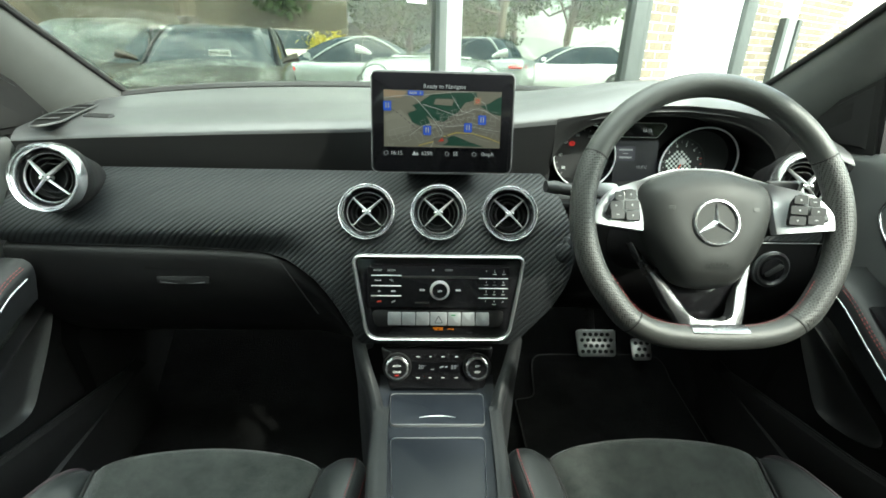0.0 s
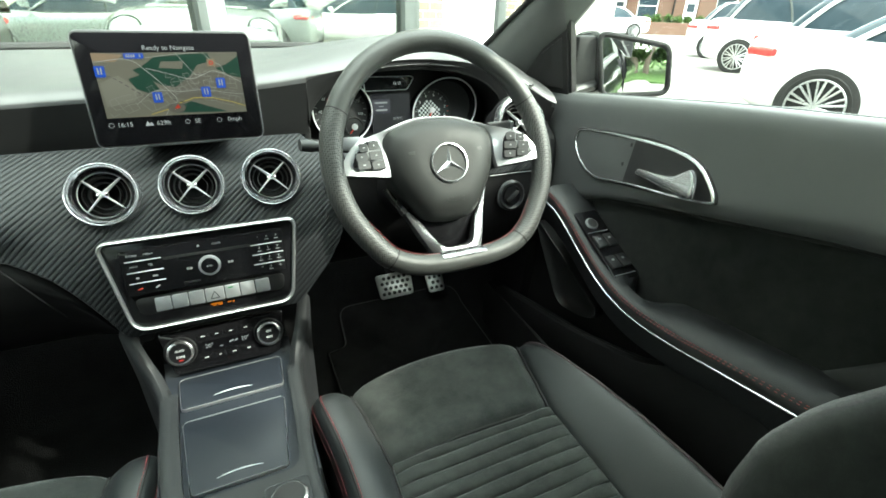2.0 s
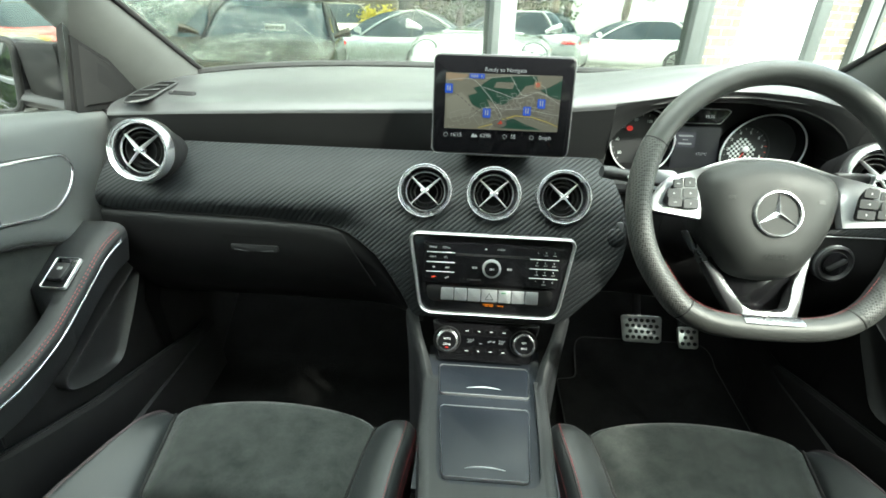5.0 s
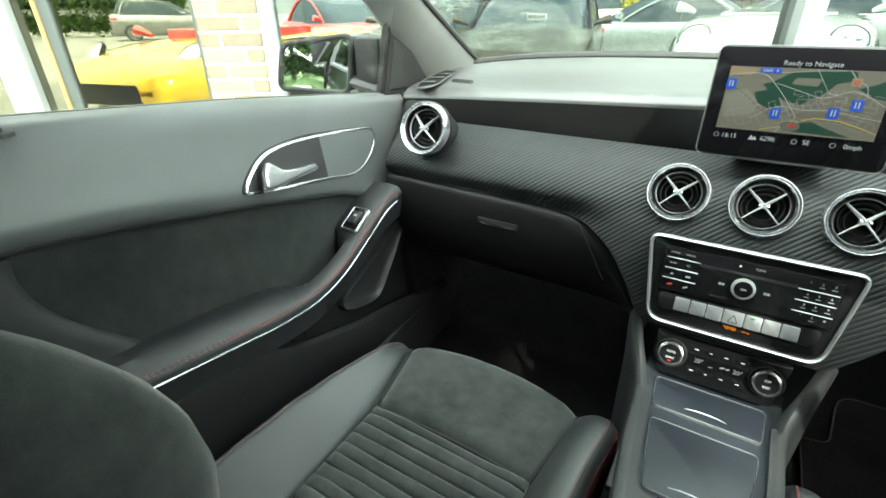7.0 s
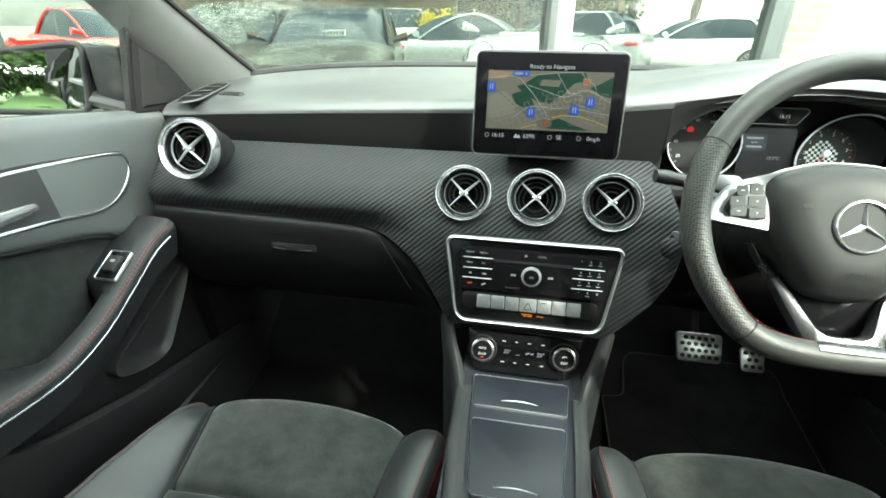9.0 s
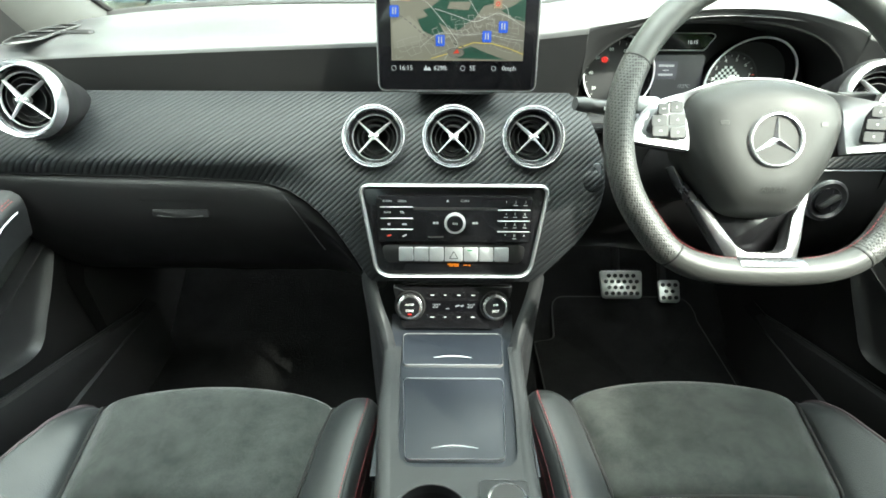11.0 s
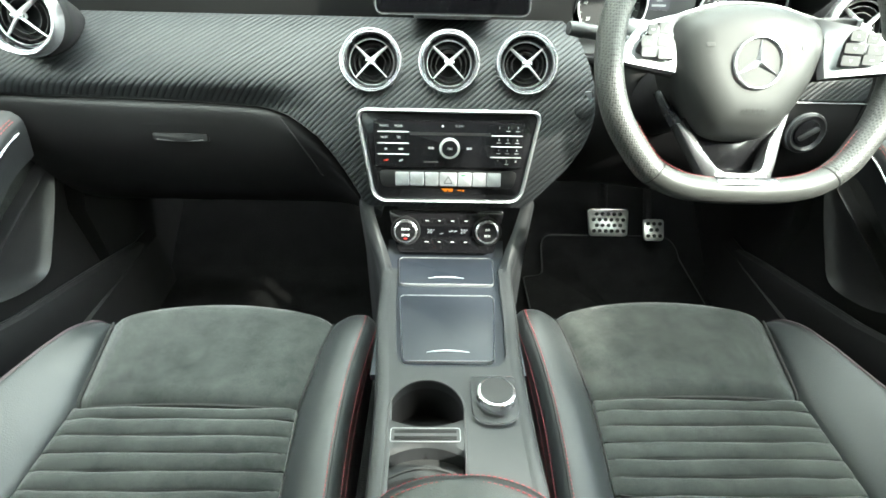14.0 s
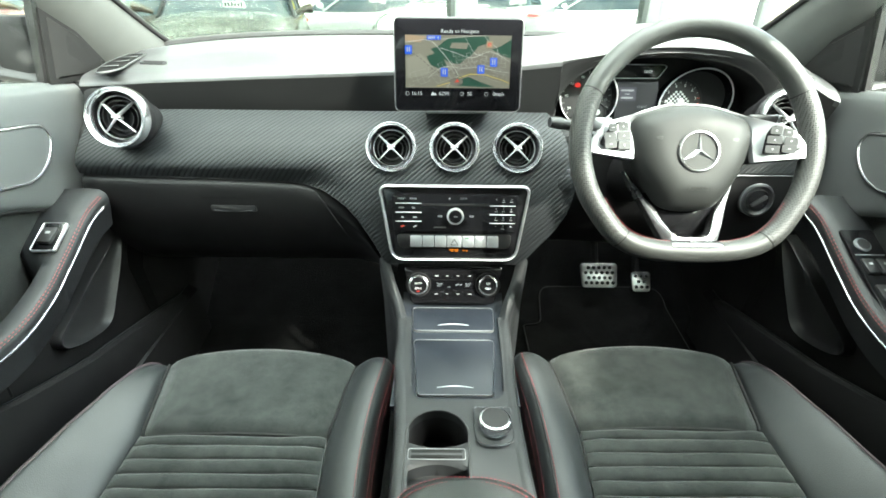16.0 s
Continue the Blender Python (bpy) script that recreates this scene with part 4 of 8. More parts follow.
for y in (0.0392, 0.0221, 0.0054):
    part("divider_strip", box((0, 0, 0), (0.048, 0.0012, 0.0014), 0.0004, 1, on_radio(-0.085, y)), "satin", radio)
for y in (0.0353, 0.0189, 0.0026):
    part("divider_strip", box((0, 0, 0), (0.048, 0.0012, 0.0014), 0.0004, 1, on_radio(0.0888, y)), "satin", radio)
part("disc_slot", box((0, 0, 0), (0.124, 0.0042, 0.001), 0.0008, 1, on_radio(0.002, 0.0368, 0.0076)), "rubber", radio)
part("card_slot", box((0, 0, 0), (0.023, 0.0026, 0.001), 0.0006, 1, on_radio(-0.027, -0.0060, 0.0076)), "rubber", radio)
for y, row in ((0.0477, ("RADIO", "MEDIA")), (0.0309, ("NAVI", "TEL"))):
    for x, tx in zip((-0.0985, -0.0765), row):
        words("legend", tx, 0.0044, on_radio(x, y), "grey_print", radio)
for x, y, w in ((-0.0965, 0.0133, 0.006), (-0.0735, 0.0133, 0.010)):
    part("symbol", slab(rrect(w * 0.7, 0.0026, 0.0010), on_radio(x, y), 0.0003), "grey_print", radio)
part("call_symbol", slab(rrect(0.007, 0.0022, 0.001), on_radio(-0.0965, -0.0040) @ pose(0, 0, 0, 0, 0, 12), 0.0003), "needle_red", radio, "red hang-up symbol")
part("call_symbol", slab(rrect(0.007, 0.0022, 0.001), on_radio(-0.0735, -0.0040) @ pose(0, 0, 0, 0, 0, 28), 0.0003), "grey_print", radio)
words("legend", "CLEAR", 0.0044, on_radio(0.016, 0.0485), "grey_print", radio)
part("eject_symbol", slab([(-0.002, -0.0015), (0.002, -0.0015), (0.0, 0.002)], on_radio(-0.0095, 0.0487), 0.0003), "white_print", radio)
for k, tx in enumerate(("1", "2", "3", "4", "5", "6", "7", "8", "9", "*", "0", "#")):
    x, y = (0.0769, 0.0905, 0.105)[k % 3], (0.0459, 0.0281, 0.0121, -0.0044)[k // 3]
    words("legend", tx, 0.0050, on_radio(x, y + 0.0012), "grey_print", radio)
    if k not in (0, 9, 11):
        part("legend_bar", box((0, 0, 0), (0.0062, 0.0009, 0.0003), 0, 1, on_radio(x, y - 0.0035)), "grey_print", radio)
for x in (-0.027, 0.0316):
    for dx in (-0.0022, 0.0022):
        part("skip_symbol", slab([(-0.0018, -0.0017), (0.0018, -0.0017), (0.0018, 0.0017), (-0.0018, 0.0017)], on_radio(x + dx, 0.0155), 0.0003), "grey_print", radio)
dial_m = on_radio(0.0015, 0.0158, 0.006)
part("volume_ring", knurled(0.0160, 0.0085, dial_m, 30, 0.0006), "satin", radio, "knurled chrome volume ring")
part("volume_cap", lathe([(0.0125, 0.0080), (0.0118, 0.0098), (0.0, 0.0100)], dial_m, 36), "gloss_black", radio)
words("legend", "ON", 0.0046, dial_m @ Matrix.Translation((0, 0, 0.0102)), "white_print", radio)
part("switch_bed", slab(round_poly([(-0.104, -0.0475), (0.104, -0.0475), (0.109, -0.0195), (-0.109, -0.0195)], 0.010), RM, 0.0052, 0.001), "hard_black", radio)
bx = -0.083
for k in range(7):
    w = 0.0285 if k == 3 else 0.0228
    cx = bx + w / 2
    bx += w + 0.0002
    btn = part("switch", slab(rrect(w - 0.0012, 0.0212, 0.0022), RM @ Matrix.Translation((cx, -0.0332, 0.004)) @ pose(0, 0, 0, -9, 0, 0), 0.0075, 0.0012), "silver_button", radio, "silver push switch")
    if k == 3:
        part("hazard_symbol", band(round_poly([(-0.0065, -0.005), (0.0065, -0.005), (0.0, 0.0062)], 0.001, 2), RM @ Matrix.Translation((cx, -0.0335, 0.0113)) @ pose(0, 0, 0, -9, 0, 0), 0.0014, 0.0005), "rubber", btn, "black triangle symbol")
    elif k == 4:
        part("indicator", box((0, 0, 0), (0.007, 0.0016, 0.0008), 0, 1, RM @ Matrix.Translation((cx - 0.002, -0.0252, 0.0122))), "lamp_green", btn, "small lit green lamp")
    elif k in (2, 6):
        part("symbol", box((0, 0, 0), (0.007, 0.0010, 0.0004), 0, 1, RM @ Matrix.Translation((cx, -0.0335, 0.0117))), "grey_print", btn)
for x, y, w, h in ((-0.0005, -0.0492, 0.0172, 0.0018), (-0.0035, -0.0519, 0.0052, 0.0018), (0.0045, -0.0519, 0.0068, 0.0018), (0.0185, -0.0507, 0.0060, 0.0016), (0.0245, -0.0511, 0.0030, 0.0024)):
    part("amber_text", box((0, 0, 0), (w, h, 0.0004), 0, 1, RM @ Matrix.Translation((x, y, 0.0056))), "lamp_amber", radio, "lit amber lettering")


CM = facing((0.0, 0.655, 0.606), 24)
climate = thing("climate_panel", "black climate control panel with two knurled dials", "climate control", (0, 0.66, 0.57))
part("panel", slab(round_poly([(-0.082, -0.037), (0.082, -0.037), (0.098, 0.036), (-0.098, 0.036)], 0.008), CM, 0.006, 0.002, -0.004), "gloss_black", climate)
for s in (-1, 1):
    km = CM @ Matrix.Translation((s * 0.0685, 0.001, 0))
    dial = part("dial", knurled(0.0205, 0.0138, km, 26, 0.0008), "chrome", climate, "knurled chrome dial")
    part("cap", lathe([(0.0165, 0.0125), (0.0160, 0.0150), (0.0, 0.0153)], km, 32), "gloss_black", dial)
    for tx, dy in zip(("AUTO", "ZONE") if s < 0 else ("OFF", "REST"), (0.004, -0.006)):
        words("legend", tx, 0.0048, km @ Matrix.Translation((0, dy, 0.0154)), "white_print", dial)
    part("surround", lathe([(0.0215, 0.001), (0.0235, 0.0035), (0.0255, 0.001)], km, 40, False), "black_plastic", climate)
part("zone_lamp", box((0, 0, 0), (0.006, 0.0022, 0.0006), 0, 1, CM @ Matrix.Translation((-0.0685, -0.0105, 0.0154))), "warn_red", climate, "small lit red lamp")
part("readout", slab(rrect(0.086, 0.017, 0.002), CM @ Matrix.Translation((0, 0.0005, 0.002)), 0.0008), "screen_black", climate)
words("readout_text", "20\u00b0", 0.0095, CM @ Matrix.Translation((-0.026, 0.0005, 0.003)), "print_lit", climate)
words("readout_text", "20\u00b0", 0.0095, CM @ Matrix.Translation((0.030, 0.0005, 0.003)), "print_lit", climate)
for x, w in ((-0.008, 0.006), (0.008, 0.007), (0.0155, 0.005)):
    part("readout_bar", box((0, 0, 0), (w, 0.0022 if x > 0 else 0.001, 0.0004), 0, 1, CM @ Matrix.Translation((x, 0.001 if x > 0 else -0.0035, 0.003)) @ pose(0, 0, 0, 0, 0, 18 if x > 0 else 0)), "print_lit", climate)
for yk in (0.0185, -0.0175):
    for x, w in ((-0.033, 0.008), (-0.012, 0.005), (0.010, 0.007), (0.033, 0.007)):
        key = part("key", slab(rrect(0.019, 0.0085, 0.0015), CM @ Matrix.Translation((x, yk, 0.0012)), 0.0016, 0.0006), "gloss_black", climate)
        part("symbol", box((0, 0, 0), (w * 0.8, 0.0011, 0.0004), 0, 1, CM @ Matrix.Translation((x, yk, 0.0031))), "white_print", key)


# ---- centre console ----
console = thing("centre_console", "dark grey centre console with closed compartment lids", "console", (0, 0.45, 0.30))


def rail(s):
    rear = [(0.088, 0.42), (0.081, 0.34), (0.078, 0.25), (0.077, 0.10)] if s < 0 else [(0.0895, 0.42), (0.0885, 0.34), (0.090, 0.25), (0.094, 0.10)]
    pts = [(s * 0.137, 0.668, 0.665), (s * 0.126, 0.652, 0.628), (s * 0.111, 0.632, 0.592), (s * 0.1005, 0.600, 0.572), (s * 0.0965, 0.55, 0.569), (s * 0.094, 0.48, 0.569)] + [(s * x, y, 0.569) for x, y in rear]
    return spline(pts, 72)


def console_side(s):
    rows = []
    for p in rail(s):
        y, z, w = p.y, p.z, abs(p.x)
        deep = 0.013 * smooth(y, 0.588, 0.606)
        prof = [(w + 0.002, 0.31), (w + 0.004, z - 0.10), (w + 0.0085, z - 0.026), (w + 0.0090, z - 0.012), (w + 0.0055, z - 0.0035), (w, z - 0.0005), (w - 0.006, z - 0.0012 - deep * 0.3), (w - 0.013, z - 0.0030 - deep)]
        rows.append([Vector((s * a, y, c)) for a, c in prof])
    return sheet(rows, (0, 0, -0.004))


for s in (-1, 1):
    part("side_rail", console_side(s), "console_skin", console)
part("front_bed", sheet([[(x, y, z) for x in (-0.10, -0.05, 0, 0.05, 0.10)] for y, z in ((0.668, 0.580), (0.658, 0.570), (0.645, 0.562), (0.625, 0.5585), (0.50, 0.5580), (0.42, 0.5580), (0.386, 0.5580))], (0, 0, -0.01)), "console_lid", console)


def lid(y0, y1, w0, w1, z):
    """A compartment lid: y0 front (far), y1 rear edge."""
    ol = round_poly([(-w1, y1), (w1, y1), (w0, y0), (-w0, y0)], [0.008, 0.008, 0.010, 0.010], 6)
    m = Matrix.Translation((0, 0, z))
    l = part("lid", slab(ol, m, 0.006, 0.0015), "console_lid", console, "dark blue-grey sliding lid with a chrome edge")
    part("lid_edge", band(ol, m, 0.0014, 0.0070), "surround_silver", l)
    for yy, ww in ((y1 + 0.0008, w1), (y0 - 0.0008, w0)):
        part("bright_strip", tube([(x, yy, z + 0.0062) for x in np.linspace(-ww + 0.007, ww - 0.007, 5)], 0.0009, 8), "dark_edge", l, "bright chrome strip along the edge")
    hy = y1 + 0.017
    part("pull", tube([(x, hy + 0.0025 - 4.0 * x * x, z + 0.0062) for x in np.linspace(-0.029, 0.029, 13)], lambda t: 0.0003 + 0.0008 * math.sin(math.pi * t), 8), "satin", l)
    return l


lid(0.6387, 0.5656, 0.0803, 0.0753, 0.5562)
lid(0.539, 0.405, 0.0726, 0.0603, 0.5560)
cup = circle(0.0445, 40, (-0.027, 0.326))
trench = [p for p in cup if p[1] > 0.318]
trench = sorted(trench, key=lambda p: math.atan2(p[1] - 0.318, p[0] + 0.027))
hole = [(0.0155, 0.19), *trench, (-0.0695, 0.19)]
deck = [(-0.072, 0.10), (0.088, 0.10), (0.084, 0.25), (0.083, 0.34), (0.084, 0.42), (0.0885, 0.48), (0.091, 0.55), (0.0945, 0.602), (0.086, 0.602), (0.0835, 0.525)]
deck += [(0.0775, 0.4185), (0.0735, 0.4025), (0.066, 0.3945), (0.055, 0.392), (-0.047, 0.392), (-0.058, 0.3945), (-0.0655, 0.4025), (-0.0690, 0.4185), (-0.0765, 0.525), (-0.080, 0.602)]
deck += [(-0.0945, 0.602), (-0.091, 0.55), (-0.0885, 0.48), (-0.083, 0.42), (-0.076, 0.34), (-0.073, 0.25)]
part("rear_deck", plate(deck, [hole], Matrix.Translation((0, 0, 0.5670)), 0.016), "console_skin", console)
part("trench_lip", tube([(x, y, 0.5668) for x, y in [(0.0155, 0.20)] + trench + [(-0.0695, 0.20)]], 0.0016, 6), "black_plastic", console)
part("cup_well", loft([[(p[0] * 1.0, p[1], z) for p in cup] for z in (0.5515, 0.545, 0.50, 0.495)], True, False), "hard_black", console)
part("cup_floor", lathe([(0.0445, 0.0), (0.0, 0.001)], Matrix.Translation((-0.027, 0.326, 0.50)), 32), "rubber", console)
bridge = []
for u in np.linspace(-1, 1, 17):
    x = -0.027 + 0.0425 * u
    yf, yr = 0.3065 + 0.010 * u * u, 0.2815 - 0.012 * u * u
    bridge.append([(x, yf + 0.002, 0.536), (x, yf + 0.001, 0.560), (x, yf - 0.001, 0.5655), (x, yf - 0.005, 0.5672), (x, (yf + yr) / 2, 0.5676), (x, yr + 0.006, 0.5660), (x, yr + 0.001, 0.5615), (x, yr, 0.553), (x, yr + 0.001, 0.53)])
tray = part("card_bridge", sheet(bridge, (0, 0, -0.004)), "console_skin", console, "card slot bridge over the cup holder")
part("slot_frame", band([(p[0] - 0.0275, p[1] + 0.2945) for p in rrect(0.077, 0.0165, 0.003)], Matrix.Translation((0, 0, 0.5668)), 0.0010, 0.0012), "silver_button", tray)
for dy in (0.0038, -0.0038):
    part("slot", box((-0.0275, 0.2945 + dy, 0.5672), (0.069, 0.0040, 0.0014), 0.0005), "vent_black", tray)
part("rear_tray", sheet([[(x, y, z) for x in np.linspace(-0.069, 0.015, 5)] for y, z in ((0.285, 0.540), (0.262, 0.542), (0.255, 0.546), (0.22, 0.546), (0.15, 0.546), (0.12, 0.55))], (0, 0, -0.006)), "ribbed_mat", console, "ribbed rubber tray mat")
part("tray_lip", tube([(-0.027 + 0.0405 * u, 0.262 - 0.012 * u * u, 0.556) for u in np.linspace(-1, 1, 13)], 0.0022, 6), "rubber", console)

rotary = thing("rotary_controller", "chrome rotary control knob on a black base on the console", "control knob", (0.053, 0.340, 0.572))
rb = round_poly([(0.026, 0.305), (0.080, 0.305), (0.0805, 0.372), (0.026, 0.372)], [0.020, 0.024, 0.006, 0.006])
part("base", slab(rb, Matrix.Translation((0, 0, 0.5665)), 0.0055, 0.001), "console_skin", rotary)
part("base_edge", band(rb, Matrix.Translation((0, 0, 0.5680)), 0.0014, 0.0052), "chrome", rotary)

rk = Matrix.Translation((0.054, 0.337, 0.5725)) @ pose(0, 0, 0, -4, 0, 0)
part("knob", knurled(0.0235, 0.0155, rk, 22, 0.0011), "chrome", rotary)
part("knob_top", lathe([(0.0195, 0.0150), (0.019, 0.0170), (0.0, 0.0174)], rk, 32), "black_plastic", rotary)

armrest = thing("armrest", "black leather centre armrest with red stitching", "armrest", (0.005, 0.05, 0.56))


def rest(y0, y1, w, z):
    rings = []
    ol = round_poly([(-w, y1), (w, y1), (w * 0.98, y0 - 0.022), (0.035, y0), (-0.035, y0), (-w * 0.98, y0 - 0.022)], [0.01, 0.01, 0.045, 0.03, 0.03, 0.045], 7)
    for zz, ins in ((z - 0.06, 0.006), (z - 0.04, 0.0), (z - 0.02, 0.0), (z - 0.008, 0.004), (z - 0.002, 0.012), (z, 0.022)):
        rings.append([(0.005 + p[0] * (1 - ins / w), (p[1] - 0.02) * (1 - ins * 3) + 0.02, zz) for p in ol])
    return loft(rings), ol


rest_bm, rest_ol = rest(0.207, -0.20, 0.083, 0.652)
part("pad", rest_bm, "leather", armrest)
for k in (0.905, 0.945):
    raw = [Vector((0.005 + p[0] * k, (p[1] - 0.02) * (k + 0.03) + 0.02, 0.6508 if k < 0.92 else 0.6480)) for p in rest_ol if p[1] > -0.15]
    raw.sort(key=lambda q: math.atan2(q.x - 0.005, q.y - 0.06))
    run = [0.0]
    for p, q in zip(raw, raw[1:]):
        run.append(run[-1] + (q - p).length)
    ring = [Vector([float(np.interp(t, run, [q[i] for q in raw])) for i in range(3)]) for t in np.arange(0, run[-1], 0.0012)]
    part("stitching", dashes(ring, 0.0046, 0.0031, 0.0005, Vector((0, 0, 0.0005))), "red_thread", armrest, "row of red stitching")
part("base", box((0.005, 0.0, 0.575), (0.13, 0.36, 0.05), 0.01), "hard_black", armrest)


# ---- steering wheel ----
WC, WT, WS = Vector((0.3735, 0.589, 0.902)), 26.0, 1.073
WM = facing(WC, WT) @ Matrix.Scale(WS, 4)
wheel = thing("steering_wheel", "flat-bottomed black leather steering wheel with silver spokes", "steering wheel", WC)


def rim_outline(n=120):
    top = [(0.1695 * math.cos(a), 0.1725 * math.sin(a) + 0.006) for a in np.linspace(radians(-38), radians(218), 80)]
    low = [(-0.1195, -0.1180), (-0.099, -0.1335), (-0.076, -0.1425), (-0.045, -0.1475), (0, -0.1490), (0.045, -0.1475), (0.076, -0.1425), (0.099, -0.1335), (0.1195, -0.1180)]
    pts = spline([(x, y, 0) for x, y in top[:-2:4] + low], 145, True)
    return pts


rim_pts = rim_outline()


def rim_piece(a0, a1, r, closed=False):
    n = len(rim_pts)
    if closed:
        return tube([WM @ p for p in rim_pts], r, 16, True, up=WM.to_3x3() @ Vector((0, 0, 1)))
    sel = []
    for p in rim_pts:
        a = math.degrees(math.atan2(p.y, p.x)) % 360
        sel.append((a, p))
    sel.sort(key=lambda q: q[0])
    got = [p for a, p in sel if (a0 <= a <= a1 if a0 < a1 else a >= a0 or a <= a1)]
    if a0 > a1:
        got = [p for a, p in sel if a >= a0] + [p for a, p in sel if a <= a1]
    return tube([WM @ p for p in got], r, 18, False, up=WM.to_3x3() @ Vector((0, 0, 1)))


part("rim_core", rim_piece(0, 0, 0.0168, True), "wheel_leather", wheel)
part("grip", rim_piece(309, 29, 0.0172), "wheel_perforated", wheel, "perforated leather grip")
part("grip", rim_piece(151, 230, 0.0173), "wheel_perforated", wheel, "perforated leather grip")


def on_wheel(x, y, z):
    return WM @ Vector((x, y, z))


# the middle of the wheel lies deeper than its rim
WH = WM @ Matrix.Translation((0.0, -0.0005, 0.014)) @ pose(0, 0, 0, 0, 0, -1.0)
half_hub = [(0.0, -0.0885), (0.037, -0.0825), (0.0585, -0.0605), (0.079, -0.027), (0.0905, 0.008), (0.0925, 0.030), (0.086, 0.049), (0.066, 0.060), (0.032, 0.0695), (0.0, 0.072)]
hub_ol = spline([(x, y, 0) for x, y in half_hub] + [(-x, y, 0) for x, y in half_hub[-2:0:-1]], 108, True)
hub = []
for z, k in ((-0.085, 0.94), (-0.050, 0.985), (-0.040, 0.99), (-0.034, 0.975), (-0.027, 0.94), (-0.020, 0.875), (-0.0145, 0.79), (-0.0115, 0.69), (-0.0098, 0.58), (-0.0092, 0.46), (-0.0098, 0.30)):
    hub.append([WH @ Vector((p.x * k, -0.004 + (p.y + 0.004) * k, z)) for p in hub_ol])
part("airbag_cover", loft(hub), "airbag", wheel, "soft black airbag cover")
em = WH @ Matrix.Translation((0.002, -0.002, -0.0102))
part("badge_mount", lathe([(0.052, -0.004), (0.046, -0.0004), (0.041, 0.0006), (0.036, 0.0002), (0.0325, -0.0008), (0.030, -0.003)], em, 56, False), "airbag", wheel)
emblem = part("emblem", lathe([(0.0305, -0.004), (0.0305, 0.002), (0.029, 0.0042), (0.0275, 0.0044), (0.0265, 0.003), (0.026, 0.0)], em, 48, False), "chrome", wheel, "round chrome emblem ring")
part("emblem_disc", lathe([(0.028, -0.003), (0.027, 0.0012), (0.0, 0.0014)], em, 40), "airbag", emblem)
for a in (90, 210, 330):
    d, s = Vector((math.cos(radians(a)), math.sin(radians(a)), 0)), Vector((-math.sin(radians(a)), math.cos(radians(a)), 0))
    arm_bm = bmesh.new()
    q = [arm_bm.verts.new(em @ v) for v in (s * 0.0042 + d * 0.0005 + Vector((0, 0, 0.0012)), d * 0.0272 + Vector((0, 0, 0.0022)), s * -0.0042 + d * 0.0005 + Vector((0, 0, 0.0012)), Vector((0, 0, 0.0050)) + d * 0.001, d * -0.003 + Vector((0, 0, 0.0012)))]
    for t in ((0, 1, 3), (1, 2, 3), (2, 4, 3), (4, 0, 3), (0, 4, 2, 1)):
        arm_bm.faces.new([q[i] for i in t])
    part("emblem_arm", arm_bm, "chrome", emblem, sharp=20)



def ribbon(outer, inner, m, thick, crown=0.0012):
    """A rounded metal strip between two edge lines."""
    rings = []
    up = Vector((0, 0, 1))
    for o, i in zip(outer, inner):
        rings.append([m @ q for q in (o - up * thick, o - up * crown * 0.6, o.lerp(i, 0.06) + up * crown * 0.5, o.lerp(i, 0.25) + up * crown, o.lerp(i, 0.75) + up * crown, o.lerp(i, 0.94) + up * crown * 0.5, i - up * crown * 0.6, i - up * thick)])
    return loft(rings)


def mirrored(half, n):
    """Both halves of a line that starts at the right and ends on the middle."""
    return spline([(x, y, z) for x, y, z in half] + [(-x, y, z) for x, y, z in half[-2::-1]], n)


sp_out = mirrored([(0.159, -0.0075, -0.006), (0.158, 0.005, -0.006), (0.149, 0.020, -0.007), (0.133, 0.036, -0.010), (0.110, 0.0458, -0.018), (0.090, 0.053, -0.027), (0.068, 0.0625, -0.036), (0.035, 0.0725, -0.040), (0.0, 0.0745, -0.040)], 128)
sp_in = mirrored([(0.0885, -0.0138, -0.018), (0.0875, 0.0, -0.020), (0.0885, 0.018, -0.024), (0.091, 0.031, -0.028), (0.0875, 0.0435, -0.033), (0.075, 0.0535, -0.038), (0.058, 0.0598, -0.041), (0.032, 0.0685, -0.042), (0.0, 0.0705, -0.042)], 128)
part("spoke", ribbon(sp_out, sp_in, WH, 0.012), "wheel_silver", wheel, "satin silver spoke band that arches over the airbag cover")
low_out = mirrored([(0.086, -0.026, -0.062), (0.080, -0.044, -0.055), (0.064, -0.078, -0.042), (0.050, -0.113, -0.028), (0.038, -0.138, -0.019), (0.030, -0.1455, -0.017), (0.020, -0.149, -0.0165), (0.0, -0.1495, -0.0165)], 112)
low_in = mirrored([(0.080, -0.031, -0.061), (0.0655, -0.056, -0.052), (0.0485, -0.080, -0.041), (0.0362, -0.104, -0.029), (0.0280, -0.119, -0.020), (0.0215, -0.124, -0.018), (0.015, -0.1262, -0.017), (0.0, -0.1266, -0.017)], 112)
part("lower_spoke", ribbon(low_out, low_in, WH, 0.016, 0.0028), "spoke_metal", wheel, "silver lower spokes in a broad V")
clasp = []
for x in np.linspace(-0.036, 0.036, 17):
    lift = 0.0012 * (1 - (abs(x) / 0.036) ** 6)
    clasp.append([WM @ Vector((x, -0.149 + 0.45 * x * x + (0.0166 + lift) * math.cos(a), (0.0166 + lift) * math.sin(a))) for a in np.linspace(radians(-48), radians(64), 12)])
part("rim_clasp", sheet(clasp, WM.to_3x3() @ Vector((0, -0.003, -0.003))), "spoke_metal", wheel, "silver clasp that wraps onto the flat of the rim")
